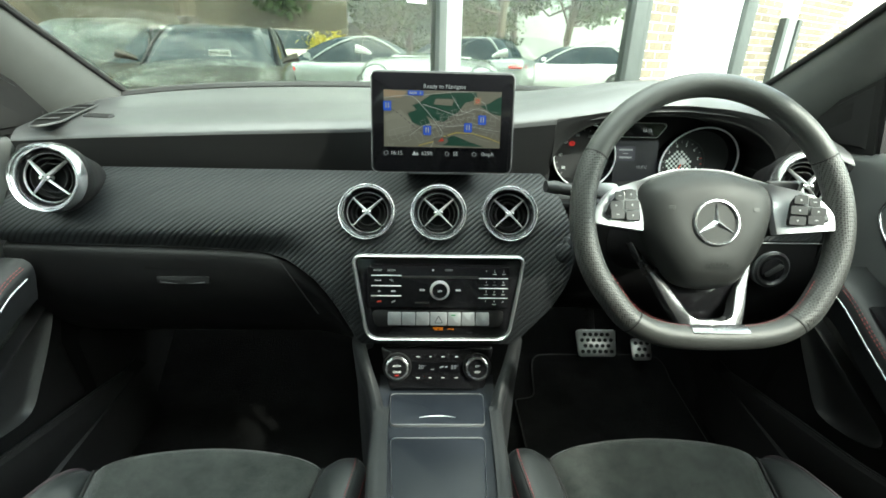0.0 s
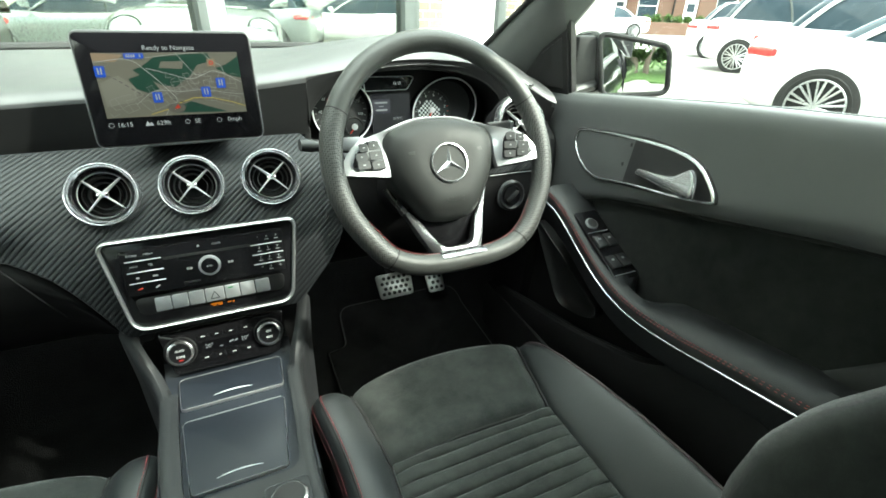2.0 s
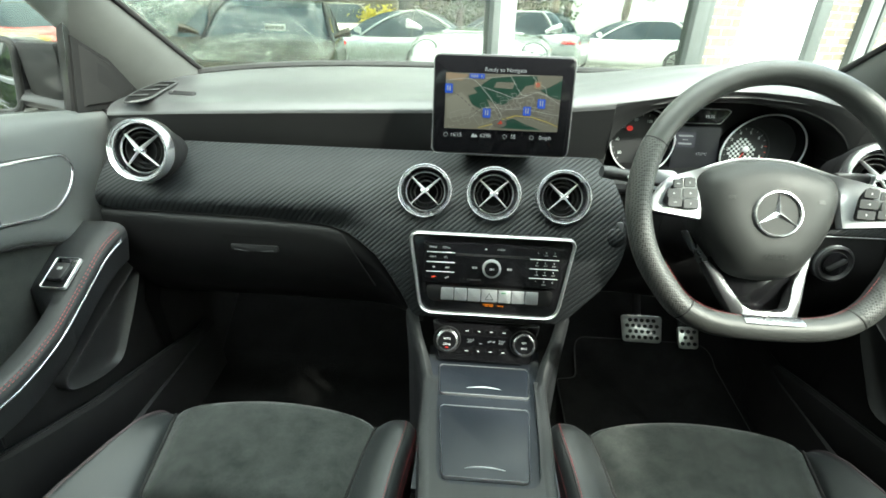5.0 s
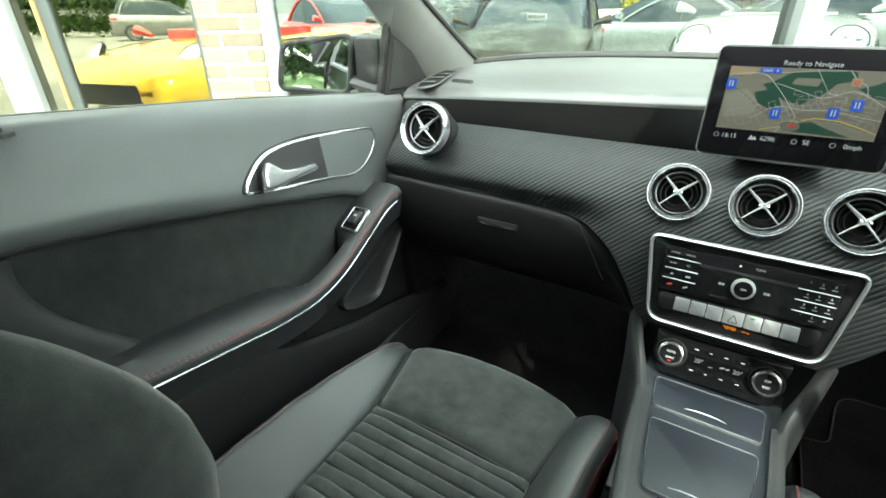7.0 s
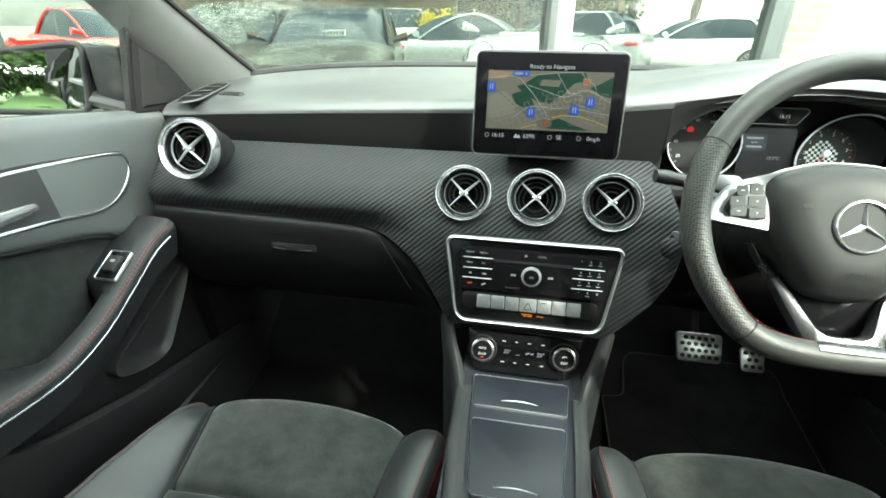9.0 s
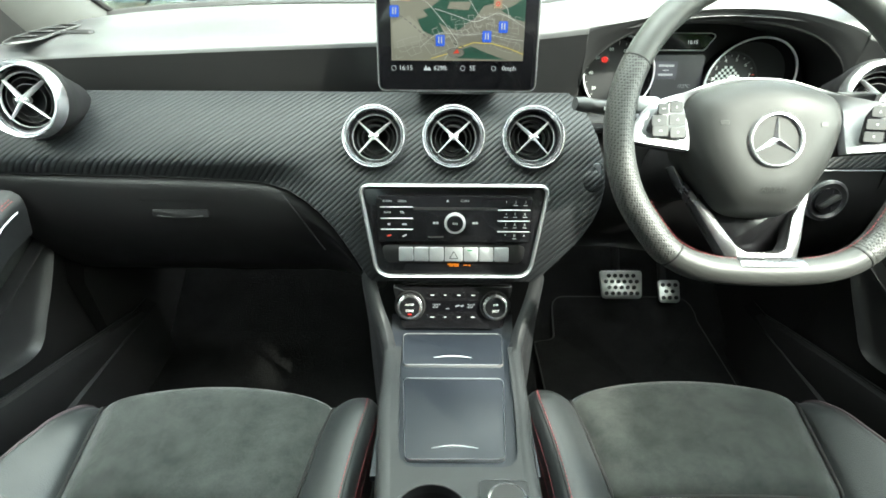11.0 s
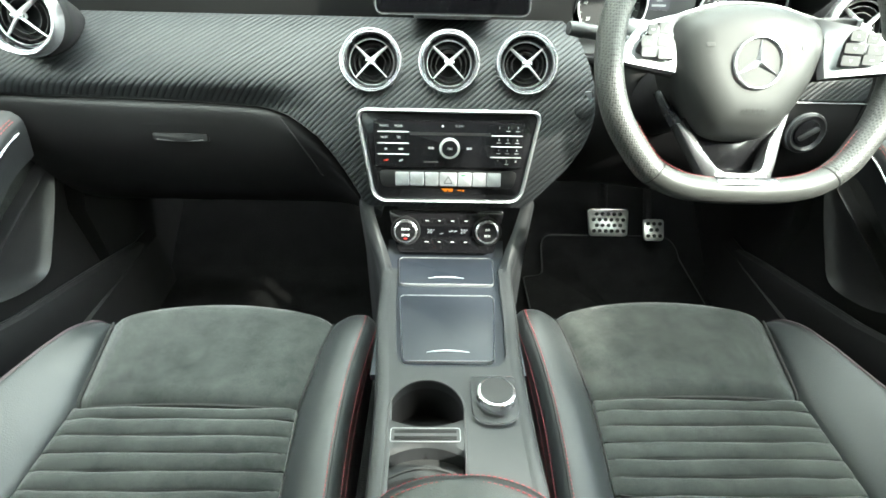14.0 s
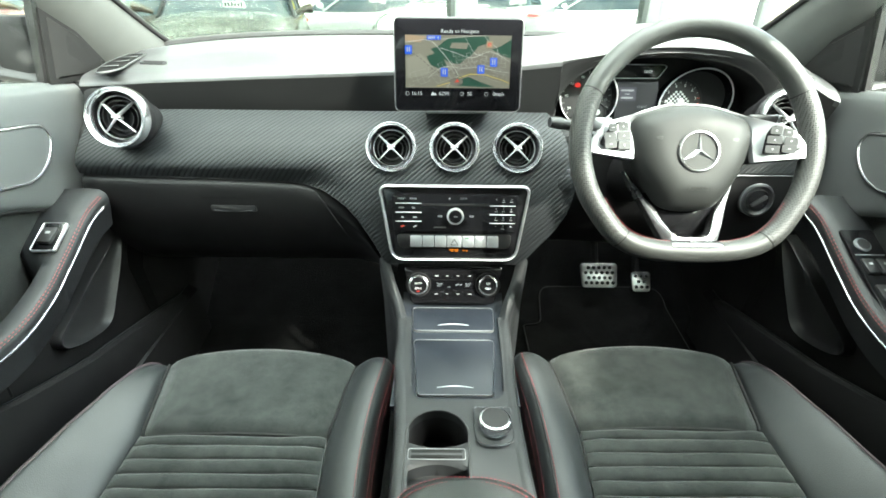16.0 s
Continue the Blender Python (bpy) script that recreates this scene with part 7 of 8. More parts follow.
M["roof_slate"] = surface("roof_slate", (0.10, 0.10, 0.11), (0.15, 0.15, 0.16), rough=0.8, big=3, fine=30, bump=0.6, dist=0.01)
M["bark"] = surface("tree_bark", (0.10, 0.08, 0.06), (0.16, 0.13, 0.10), rough=0.95, big=8, fine=40, bump=1.0, dist=0.02)
M["grass"] = surface("mown_grass", (0.06, 0.12, 0.025), (0.10, 0.18, 0.04), rough=0.95, big=3, fine=200, bump=1.0, dist=0.02)


def foliage(name, a, b):
    s = Nodes(name)
    geo = s.put("NewGeometry")
    s.tie(s.ramp(geo.outputs["Random Per Island"], a, b, 0.0, 1.0), s.b.inputs["Base Color"])
    s.b.inputs["Roughness"].default_value = 0.6
    tl = s.put("BsdfTranslucent")
    s.tie(s.ramp(geo.outputs["Random Per Island"], tuple(q * 1.5 for q in a), tuple(q * 1.6 for q in b), 0.0, 1.0), tl.inputs["Color"])
    mx = s.put("MixShader", Fac=0.45)
    s.tie(s.b.outputs[0], mx.inputs[1])
    s.tie(tl.outputs[0], mx.inputs[2])
    s.tie(mx.outputs[0], s.out.inputs["Surface"])
    return s.m


M["leaf"] = foliage("green_leaves", (0.022, 0.048, 0.012), (0.075, 0.13, 0.03))
M["leaf_yellow"] = foliage("yellow_leaves", (0.35, 0.30, 0.03), (0.60, 0.52, 0.06))

gx = [[(x, y, 0.0) for x in (-400, -60, -15, 0, 15, 60, 400)] for y in (-400, -60, -15, 0, 15, 60, 400)]
solid("ground", sheet(gx, (0, 0, -0.3)), "tarmac", "pale worn tarmac of the forecourt", "ground", kind="structure")


def leaf_cloud(blobs, n, size, seed):
    """Many small leaves scattered through uneven clumps; made in one go."""
    r = np.random.RandomState(seed)
    verts, faces = [], []
    for cx, cy, cz, rad in blobs:
        for _ in range(n):
            d = r.normal(size=3)
            d /= np.linalg.norm(d)
            core = r.rand() < 0.3
            p = np.array((cx, cy, cz)) + d * rad * ((0.15 + 0.4 * r.rand()) if core else (0.5 + 0.55 * r.rand())) * np.array((1, 1, 0.85))
            a, b = r.normal(size=3), r.normal(size=3)
            a /= np.linalg.norm(a)
            b -= a * (a @ b)
            b /= np.linalg.norm(b)
            k = size * (0.6 + 0.8 * r.rand()) * (2.6 if core else 1.0)
            i = len(verts)
            verts += [tuple(p - a * k), tuple(p + b * k * 0.45), tuple(p + a * k), tuple(p - b * k * 0.45)]
            faces.append((i, i + 1, i + 2, i + 3))
    me = bpy.data.meshes.new("leaves")
    me.from_pydata(verts, [], faces)
    return me


def tree(at, h, crown, seed, label):
    t = thing("tree", label, "tree", (at[0], at[1], 0), "trees")
    r = random.Random(seed)
    x, y = at
    part("trunk", tube(spline([(x, y, -0.05), (x + r.uniform(-0.1, 0.1), y, h * 0.25), (x + r.uniform(-0.2, 0.2), y + r.uniform(-0.2, 0.2), h * 0.55), (x + r.uniform(-0.3, 0.3), y, h * 0.85)], 14), lambda q: 0.030 * h * (1 - 0.8 * q) + 0.02, 9), "bark", t)
    blobs = []
    for k in range(9):
        a = r.uniform(0, 6.28)
        q = r.uniform(0.35, 1.0) * crown
        tip = Vector((x + q * math.cos(a), y + q * math.sin(a), h * r.uniform(0.45, 0.95)))
        part("limb", tube([(x, y, h * r.uniform(0.28, 0.5)), ((x + tip.x) / 2, (y + tip.y) / 2, tip.z - 0.12 * h), tip], lambda q: 0.010 * h * (1 - 0.85 * q) + 0.008, 6), "bark", t)
        blobs.append((*tip, crown * r.uniform(0.32, 0.55)))
    blobs.append((x, y, h * 0.85, crown * 0.6))
    me = leaf_cloud(blobs, 620, 0.022 * h, seed)
    me.materials.append(M["leaf"])
    cr = new("crown", me)
    cr.parent = t
    cr.matrix_parent_inverse = t.matrix_world.inverted()
    return t


def hedge(name, x0, y0, x1, y1, h, w, seed, material="leaf", label="clipped green hedge"):
    n = max(4, int(math.hypot(x1 - x0, y1 - y0) / 0.6))
    r = random.Random(seed)
    blobs = []
    for i in range(n):
        f = (i + 0.5) / n
        for zz in (0.3, 0.75):
            blobs.append((x0 + (x1 - x0) * f + r.uniform(-0.1, 0.1), y0 + (y1 - y0) * f + r.uniform(-0.1, 0.1), h * zz + r.uniform(-0.08, 0.08), w * r.uniform(0.5, 0.7)))
    me = leaf_cloud(blobs, 260 if w < 1 else 420, 0.075 if w < 1 else 0.10, seed)
    me.materials.append(M[material])
    ob = new(name, me)
    return tagged(ob, label, "hedge", kind="stuff")


def parked_car(label, paint, at, heading, length=4.4, width=1.78, height=1.45, estate=0.0, lamps="wedge", top=None, lift=0.0, group="parked cars", open_top=False):
    """A parked car; it points along its own +y. estate: 0 saloon to 1 upright tail."""
    c = thing("parked_car", label, "car", (0, 0, 0), group)
    L, W, H = length / 2, width / 2, height
    k = H / 1.45
    secs = [(-L, 0.74, 0.80, 0.42), (-L + 0.06, 0.86, 0.93, 0.32), (-L + 0.30, 0.95, 0.98, 0.24), (-L + 0.85, 1.0, 0.97, 0.21), (-0.3, 0.985, 0.95, 0.20), (0.5, 0.985, 0.93, 0.20), (L - 1.25, 0.99, 0.92, 0.20), (L - 0.85, 1.0, 0.87, 0.21), (L - 0.35, 0.93, 0.78, 0.24), (L - 0.10, 0.82, 0.68, 0.28), (L, 0.64, 0.56, 0.36)]
    rings = []
    for y, wk, zt, zb in secs:
        zt, w = zt * k, W * wk
        mid = zb + (zt - zb) * 0.55
        rings.append([(-w * 0.88, y, zb), (-w * 0.975, y, zb + 0.10), (-w * 0.99, y, mid - 0.10), (-w, y, mid + 0.02), (-w * 0.975, y, zt - 0.09), (-w * 0.93, y, zt - 0.02), (-w * 0.80, y, zt + 0.012), (-w * 0.4, y, zt + 0.035), (0, y, zt + 0.042), (w * 0.4, y, zt + 0.035), (w * 0.80, y, zt + 0.012), (w * 0.93, y, zt - 0.02), (w * 0.975, y, zt - 0.09), (w, y, mid + 0.02), (w * 0.99, y, mid - 0.10), (w * 0.975, y, zb + 0.10), (w * 0.88, y, zb), (0, y, zb)])
    fine = [spline(col, 60) for col in zip(*rings)]
    body = part("body", loft([list(r) for r in zip(*fine)]), paint, c, sharp=60)
    zb = 0.92 * k
    tail = -L + 0.75 - 0.55 * estate
    nose = L - 1.05

    def cab_ring(t, grow=0.0):
        z = zb + (H - zb) * math.sin(t * math.pi / 2)
        yf = nose - 1.15 * t - 0.15 * t * t
        yr = tail + (1.15 - 0.70 * estate) * t
        w = W * (0.90 - 0.20 * t) + grow
        pts = [(-w * 0.86, yr - grow), (w * 0.86, yr - grow), (w, yr + 0.35), (w, yf - 0.55), (w * 0.80, yf + grow), (-w * 0.80, yf + grow), (-w, yf - 0.55), (-w, yr + 0.35)]
        return [Vector((p.x, p.y, z)) for p in round_poly(pts, 0.16, 4)]

    if open_top:
        part("tonneau", slab(round_poly([(-W * 0.7, tail + 0.5), (W * 0.7, tail + 0.5), (W * 0.62, nose - 0.3), (-W * 0.62, nose - 0.3)], 0.2), Matrix.Translation((0, 0, zb)), 0.14 if top else 0.05, 0.02), top or "white_car", c, "flat cover over the cabin")
    else:
      part("glasshouse", loft([cab_ring(t) for t in np.linspace(0, 0.86, 8)]), "car_glass", c, "dark glazed cabin")
      part("roof", loft([cab_ring(t, 0.012) for t in (0.80, 0.86, 0.92, 0.97, 1.0)] + [[p * 0.6 + Vector((0, sum(q.y for q in cab_ring(1.0)) / len(cab_ring(1.0)) * 0.4, p.z * 0.4 + 0.022)) for p in cab_ring(1.0)]]), top or paint, c)
    rail_mat = "hard_black" if paint == "dark_car" else paint
    for fr, mat_p in ((0.0, rail_mat), (0.5, "dark_frame"), (1.0, rail_mat)) if not open_top else ():
        for sx in (-1, 1):
            pts = []
            for t in np.linspace(0.0, 0.84, 7):
                z = zb + (H - zb) * math.sin(t * math.pi / 2)
                y0 = tail + (1.15 - 0.70 * estate) * t + 0.22
                y1 = nose - 1.15 * t - 0.15 * t * t - 0.40
                w = W * (0.90 - 0.20 * t) + 0.004
                y = y0 + (y1 - y0) * fr
                pts.append((sx * (w if 0 < fr < 1 else w * 0.985), y, z))
            part("window_pillar", tube(pts, 0.030 if fr == 0 else 0.020, 7), mat_p, c)
    for sx in (-1, 1):
        part("mirror", tube([(sx * W * 0.93, nose - 0.42, zb + 0.06), (sx * (W + 0.03), nose - 0.40, zb + 0.10), (sx * (W + 0.14), nose - 0.41, zb + 0.12)], lambda q: 0.03 + 0.05 * q, 9, flat=0.8), top or paint, c)
        if lamps == "round":
            hm = Matrix.Translation((sx * W * 0.70, L - 0.29, 0.725 * k)) @ pose(0, 0, 0, -48, sx * 12, 0) @ Matrix.Diagonal((1.25, 1.25, 1.0, 1.0))
            part("headlamp", lathe([(0.125, -0.05), (0.120, 0.03), (0.105, 0.05), (0.06, 0.066), (0.0, 0.07)], hm, 26), "lamp_clear", c, "round clear headlamp")
            part("lamp_ring", lathe([(0.128, 0.0), (0.130, 0.034), (0.116, 0.046)], hm, 28, False), "dark_frame", c)
            for dx in (-0.04, 0.04):
                part("lamp_lens", lathe([(0.032, 0.05), (0.03, 0.075), (0.0, 0.08)], hm @ Matrix.Translation((dx, 0, 0)), 16), "chrome", c)
        elif lamps == "oval":
            hm = Matrix.Translation((sx * 0.645, L - 0.46, 0.715)) @ pose(0, 0, 0, -42, sx * 18, 0) @ Matrix.Diagonal((0.7, 1.35, 1.0, 1.0))
            part("headlamp", lathe([(0.155, -0.05), (0.150, 0.005), (0.12, 0.026), (0.06, 0.038), (0.0, 0.04)], hm, 26), "lamp_clear", c, "oval clear headlamp")
            part("lamp_ring", lathe([(0.165, -0.04), (0.166, 0.004), (0.150, 0.010)], hm, 28, False), "hard_black", c)
            im = Matrix.Translation((sx * 0.53, L - 0.16, 0.38)) @ pose(0, 0, 0, -90, 0, 0) @ pose(0, 0, 0, 0, sx * 22, 0)
            part("air_intake", slab(rrect(0.36, 0.13, 0.04), im, 0.05, 0.01), "hard_black", c, "black air intake")
            part("intake_lip", slab(rrect(0.37, 0.035, 0.015), im @ Matrix.Translation((0, -0.085, 0)), 0.05, 0.008), "white_paint", c, "pale lip over the intake")
        else:
            part("headlamp", tube([(sx * W * 0.45, L - 0.10, 0.60 * k), (sx * W * 0.70, L - 0.24, 0.64 * k), (sx * W * 0.90, L - 0.55, 0.70 * k)], lambda q: 0.065 - 0.02 * q, 10, flat=0.75), "chrome", c, "clear headlamp")
        part("tail_lamp", tube([(sx * W * 0.52, -L + 0.045, 0.80 * k), (sx * W * 0.82, -L + 0.10, 0.81 * k), (sx * W * 0.972, -L + 0.34, 0.81 * k)], lambda q: 0.062 + 0.012 * math.sin(3.1 * q) - 0.025 * q * q, 10, flat=0.95), "tail_red", c, "red tail lamp")
        for yy in (-L + 0.85, L - 0.85):
            wm = Matrix.Translation((sx * (W - 0.115), yy, 0.335)) @ Euler((0, radians(90) * sx, 0)).to_matrix().to_4x4()
            part("wheel_arch", lathe([(0.362, 0.0), (0.365, 0.119), (0.348, 0.1235), (0.29, 0.1195)], wm, 36, False), "rubber", c)
            whl = part("wheel", lathe([(0.258, 0.112), (0.305, 0.128), (0.335, 0.10), (0.335, -0.08), (0.30, -0.1)], wm, 36), "rubber", c, "black tyre")
            part("rim", lathe([(0.268, 0.124), (0.262, 0.131), (0.250, 0.128), (0.240, 0.07)], wm, 36, False), "alloy", whl)
            part("rim_dish", lathe([(0.256, 0.113), (0.0, 0.1135)], wm, 28), "hard_black", whl)
            for q in range(10):
                for da in (-0.13, 0.13):
                    a = 2 * math.pi * q / 10
                    d0 = Vector((math.cos(a), math.sin(a), 0))
                    d1 = Vector((math.cos(a + da), math.sin(a + da), 0))
                    part("spoke", tube([wm @ (d0 * 0.035 + Vector((0, 0, 0.126))), wm @ (d1 * 0.254 + Vector((0, 0, 0.128)))], 0.0125, 5), "alloy", whl)
            part("wheel_cap", lathe([(0.038, 0.115), (0.036, 0.132), (0.0, 0.135)], wm, 16), "alloy", whl)
        part("window_line", tube([(sx * W * 0.915, y, zb + 0.004) for y in np.linspace(tail + 0.1, nose - 0.5, 8)], 0.010, 6), "dark_frame", c)
    part("grille", slab(rrect(W * 0.9, 0.20, 0.05), Matrix.Translation((0, L - 0.03, 0.46 * k)) @ pose(0, 0, 0, -90, 0, 0), 0.04, 0.01), "hard_black", c)
    part("number_plate", box((0, -L - 0.012, 0.60 * k), (0.52, 0.02, 0.11), 0.004), "white_print", c)
    c.matrix_world = pose(at[0], at[1], lift, 0, 0, heading)
    return c


# beside the driver's door and beyond
parked_car("white saloon parked beside the driver's door", "white_car", (6.80, 1.53), 195, 4.7, 1.85, 1.44, 0.1)
parked_car("white crossover with dark arches parked in the row", "white_car", (12.0, 6.34), 198, 4.4, 1.85, 1.62, 0.9)
parked_car("white hatchback further down the row", "white_car", (14.8, 9.3), 198, 4.2, 1.8, 1.5, 0.8)
parked_car("white hatchback standing between a saloon and a crossover", "white_car", (9.3, 3.35), 197, 4.4, 1.82, 1.50, 0.7)
parked_car("white saloon at the far kerb", "white_car", (19.5, 21.5), 62, 4.6, 1.8, 1.45, 0.2)
# behind the glass
parked_car("silver-grey coupe standing side-on behind the glass", "silver_car", (-1.70, 11.4), 92, 4.6, 1.8, 1.40, 0.0)
parked_car("dark bronze car facing the glass, price card inside", "dark_car", (-2.98, 7.3), 193, 4.5, 1.85, 1.40, 0.5)
parked_car("low white roadster with round headlamps facing the glass", "white_car", (0.05, 7.85), 178, 4.4, 1.85, 1.40, 0.0, "round", lift=0.13, open_top=True)
solid("floor_plinth", box((0.05, 7.85, 0.065), (2.3, 4.8, 0.13), 0.01), "tarmac", "low pale plinth under a roadster", "plinth", kind="structure")
parked_car("pale silver hatchback with red tail lamps", "silver_car", (0.62, 13.5), 66, 4.3, 1.8, 1.5, 0.85)
parked_car("white estate behind the glass", "white_car", (4.4, 15.5), 76, 4.5, 1.8, 1.42, 0.7)
parked_car("beige sport utility vehicle at the back", "beige_car", (-5.7, 17.0), 128, 4.6, 1.9, 1.72, 1.0)
parked_car("open yellow sports car with a red cover behind the side glazing", "yellow_car", (-6.0, 4.3), 194, 4.2, 1.82, 1.30, 0.0, "oval", "red_car", open_top=True)
parked_car("red car behind the side glazing", "red_car", (-8.6, 9.1), 250, 4.2, 1.78, 1.42, 0.6)
parked_car("grey sport utility vehicle across the yard", "grey_car", (-25.4, 14.4), 333, 4.6, 1.9, 1.70, 1.0)
card = thing("price_card", "pale green price card behind a car windscreen", "sign", (-2.42, 6.05, 1.05))
part("card", box((-2.50, 6.05, 1.05), (0.25, 0.02, 0.07), 0.003, 2), "white_print", card)
for k in range(6):
    part("print_bar", box((-2.595 + 0.038 * k, 6.036, 1.048), (0.022, 0.004, 0.036)), "dark_frame", card)

# clear protective film, crumpled, over the bonnet of the dark car and the one beside it
def film_sheet(x0, x1, lie, seed):
    """Film that lies over a car: lie gives its height along y."""
    r = np.random.RandomState(seed)
    waves = [(r.uniform(6, 30), r.uniform(0, 6.28), r.uniform(0, 6.28), r.uniform(0.15, 1.0)) for _ in range(16)]
    rows = []
    for v in np.linspace(0, 1, 60):
        row = []
        for u in np.linspace(0, 1, 70):
            x, y = x0 + (x1 - x0) * u, lie[0][0] + (lie[-1][0] - lie[0][0]) * v
            dz = sum(0.005 * w * abs(math.sin(k * (x * math.cos(a) + y * math.sin(a)) + p)) / (1 + 0.05 * k) for k, a, p, w in waves)
            row.append((x, y, interp(y, lie) - 0.10 * (2 * u - 1) ** 4 + dz))
        rows.append(row)
    return sheet(rows, (0, 0, 0.002))


M["film"] = crumpled_film("clear_crumpled_film")
parked_car("dark car under clear film beside the glass", "dark_car", (-4.88, 7.65), 193, 4.5, 1.85, 1.40, 0.5)
cover = solid("protective_film", film_sheet(-3.55, -1.75, ((5.0, 0.72), (5.5, 0.86), (6.2, 0.96)), 3), "film", "crumpled clear protective film on a bonnet", "plastic film", "protective films")
cover = solid("protective_film", film_sheet(-5.55, -4.05, ((5.35, 0.78), (5.6, 0.88), (6.5, 1.0), (7.4, 1.42), (8.1, 1.47)), 4), "film", "crumpled clear protective film over a car's front", "plastic film", "protective films")

# the glazed front runs on one slanting line
FA, FU = Vector((-2.35, 1.57, 0)), Vector((0.8389, 0.5443, 0)).normalized()
FN = Vector((FU.y, -FU.x, 0))


def on_front(s, out, z):
    return FA + FU * s + FN * out + Vector((0, 0, z))


def front_box(s0, s1, out0, out1, z0, z1, bevel=0.0):
    m = Matrix(((FU.x, -FN.x, 0, 0), (FU.y, -FN.y, 0, 0), (0, 0, 1, 0), (0, 0, 0, 1)))
    m.translation = on_front((s0 + s1) / 2, (out0 + out1) / 2, (z0 + z1) / 2)
    return box((0, 0, 0), (abs(s1 - s0), abs(out1 - out0), abs(z1 - z0)), bevel, 2, m)


front = thing("facade_front", "aluminium-framed showroom glazing of the dealership", "shopfront", on_front(2.5, 0, 0), kind="structure")
for s0, s1, dp, mat_name in ((-1.22, -1.062, 0.05, "pale_frame"), (-0.93, -0.872, 0.02, "dark_frame"), (-0.18, -0.150, 0.03, "dark_frame"), (0.156, 0.226, 0.05, "pale_frame"), (2.822, 2.874, 0.05, "dark_frame"), (2.878, 3.008, 0.025, "pale_frame"), (4.71, 4.858, 0.05, "dark_frame"), (4.862, 4.955, 0.03, "dark_frame"), (6.51, 6.72, 0.05, "dark_frame")):
    part("mullion", front_box(s0, s1, -dp, dp, 0.0, 3.3, 0.004), mat_name, front)
part("edge_strip", front_box(-0.948, -0.932, -0.02, 0.03, 0.0, 3.3, 0.002), "leaf_strip", front, "thin ochre strip beside a mullion")
part("head_rail", front_box(-6, 6.68, -0.07, 0.07, 3.3, 3.55, 0.004), "dark_frame", front)
# out-of-view band, added to hold sky light off the cabin
part("unseen_sky_block", front_box(-8, 12, -0.25, 0.05, 3.56, 5.2, 0.01), "dark_frame", front, "unseen grey band over the glazing, added to block sky light")
part("sill_rail", front_box(-6, -0.17, -0.05, 0.05, 0.0, 0.18, 0.004), "dark_frame", front)
part("sill_rail", front_box(0.24, 6.6, -0.05, 0.05, 0.0, 0.18, 0.004), "dark_frame", front)
for s0, s1 in ((-6, -1.22), (-1.062, -0.948), (-0.872, -0.18), (0.226, 2.822), (3.008, 4.71)):
    p = part("pane", front_box(s0, s1, -0.006, 0.006, 0.18, 3.3), "clear_glass" if s1 < 0 else "showroom_glass", front)
    p.visible_shadow = False
for k in range(14):
    part("safety_dot", lathe([(0.022, 0.0), (0.022, 0.002)], Matrix.Translation(on_front(0.5 + 0.29 * k if k < 8 else 3.06 + 0.085 * (k - 8), 0.010, 1.485)) @ Matrix(((FU.x, 0, FN.x, 0), (FU.y, 0, FN.y, 0), (0, 1, 0, 0), (0, 0, 0, 1))), 14), "white_print", front)
part("notice", front_box(2.62, 2.75, 0.008, 0.012, 1.37, 1.44), "white_print", front, "small white notice on the glass")
# white paint stands in for the bright sky mirrored in this window
part("sky_glare_panel", front_box(5.41, 6.51, -0.05, 0.0, 0.0, 3.3), "white_paint", front, "window painted white for the sky it reflects")

# brick pier and brick wall, brick by brick where they come near
BR_L, BR_H = 0.215, 0.065


def brick_mesh(l, h, d, material):
    bm = box((0, 0, 0), (l, d, h), 0.004, 1)
    me = bpy.data.meshes.new("brick")
    bm.to_mesh(me)
    bm.free()
    me.materials.append(M[material])
    return me


def lay_bricks(parent, s0, s1, z0, z1, out, material):
    """Stretcher bond on the slanting front between s0 and s1."""
    full = brick_mesh(BR_L, BR_H, 0.03, material)
    rot = Matrix(((FU.x, -FN.x, 0, 0), (FU.y, -FN.y, 0, 0), (0, 0, 1, 0), (0, 0, 0, 1)))
    cut = {}
    row = 0
    z = z0
    while z + BR_H < z1:
        s = s0 + (0 if row % 2 == 0 else -0.1125)
        while s < s1:
            a, b = max(s, s0), min(s + BR_L, s1)
            if b - a > 0.03:
                ln = round(b - a, 3)
                if abs(ln - BR_L) < 0.002:
                    me = full
                else:
                    me = cut.setdefault(ln, None) or brick_mesh(ln, BR_H, 0.03, material)
                    cut[ln] = me
                ob = new("brick", me)
                m = rot.copy()
                m.translation = on_front((a + b) / 2, out, z + BR_H / 2)
                ob.parent = parent
                ob.matrix_parent_inverse = parent.matrix_world.inverted()
                ob.matrix_world = m
            s += BR_L + 0.01
        z += BR_H + 0.01
        row += 1


pier = solid("wall_pier", front_box(-0.165, 0.15, -0.22, 0.03, 0.0, 3.3), "mortar", "buff brick pier between two glazed fronts", "wall", kind="structure")
pier_r = solid("wall_pier_right", front_box(4.958, 5.405, -0.22, -0.012, 0.0, 3.3), "mortar", "buff brick pier beside the glazing", "wall", kind="structure")
wall_r = solid("wall_front_right", front_box(6.72, 12.0, -0.25, -0.02, 0.0, 3.6), "mortar", "buff brick wall with a pale door", "wall", kind="structure")
part("door_frame", front_box(7.45, 7.53, -0.02, 0.05, 0.0, 1.56), "dark_frame", wall_r)
part("door_panel", front_box(7.535, 7.785, -0.02, 0.03, 0.0, 1.56), "pale_frame", wall_r)
part("door_frame", front_box(7.79, 7.88, -0.02, 0.05, 0.0, 1.56), "dark_frame", wall_r)

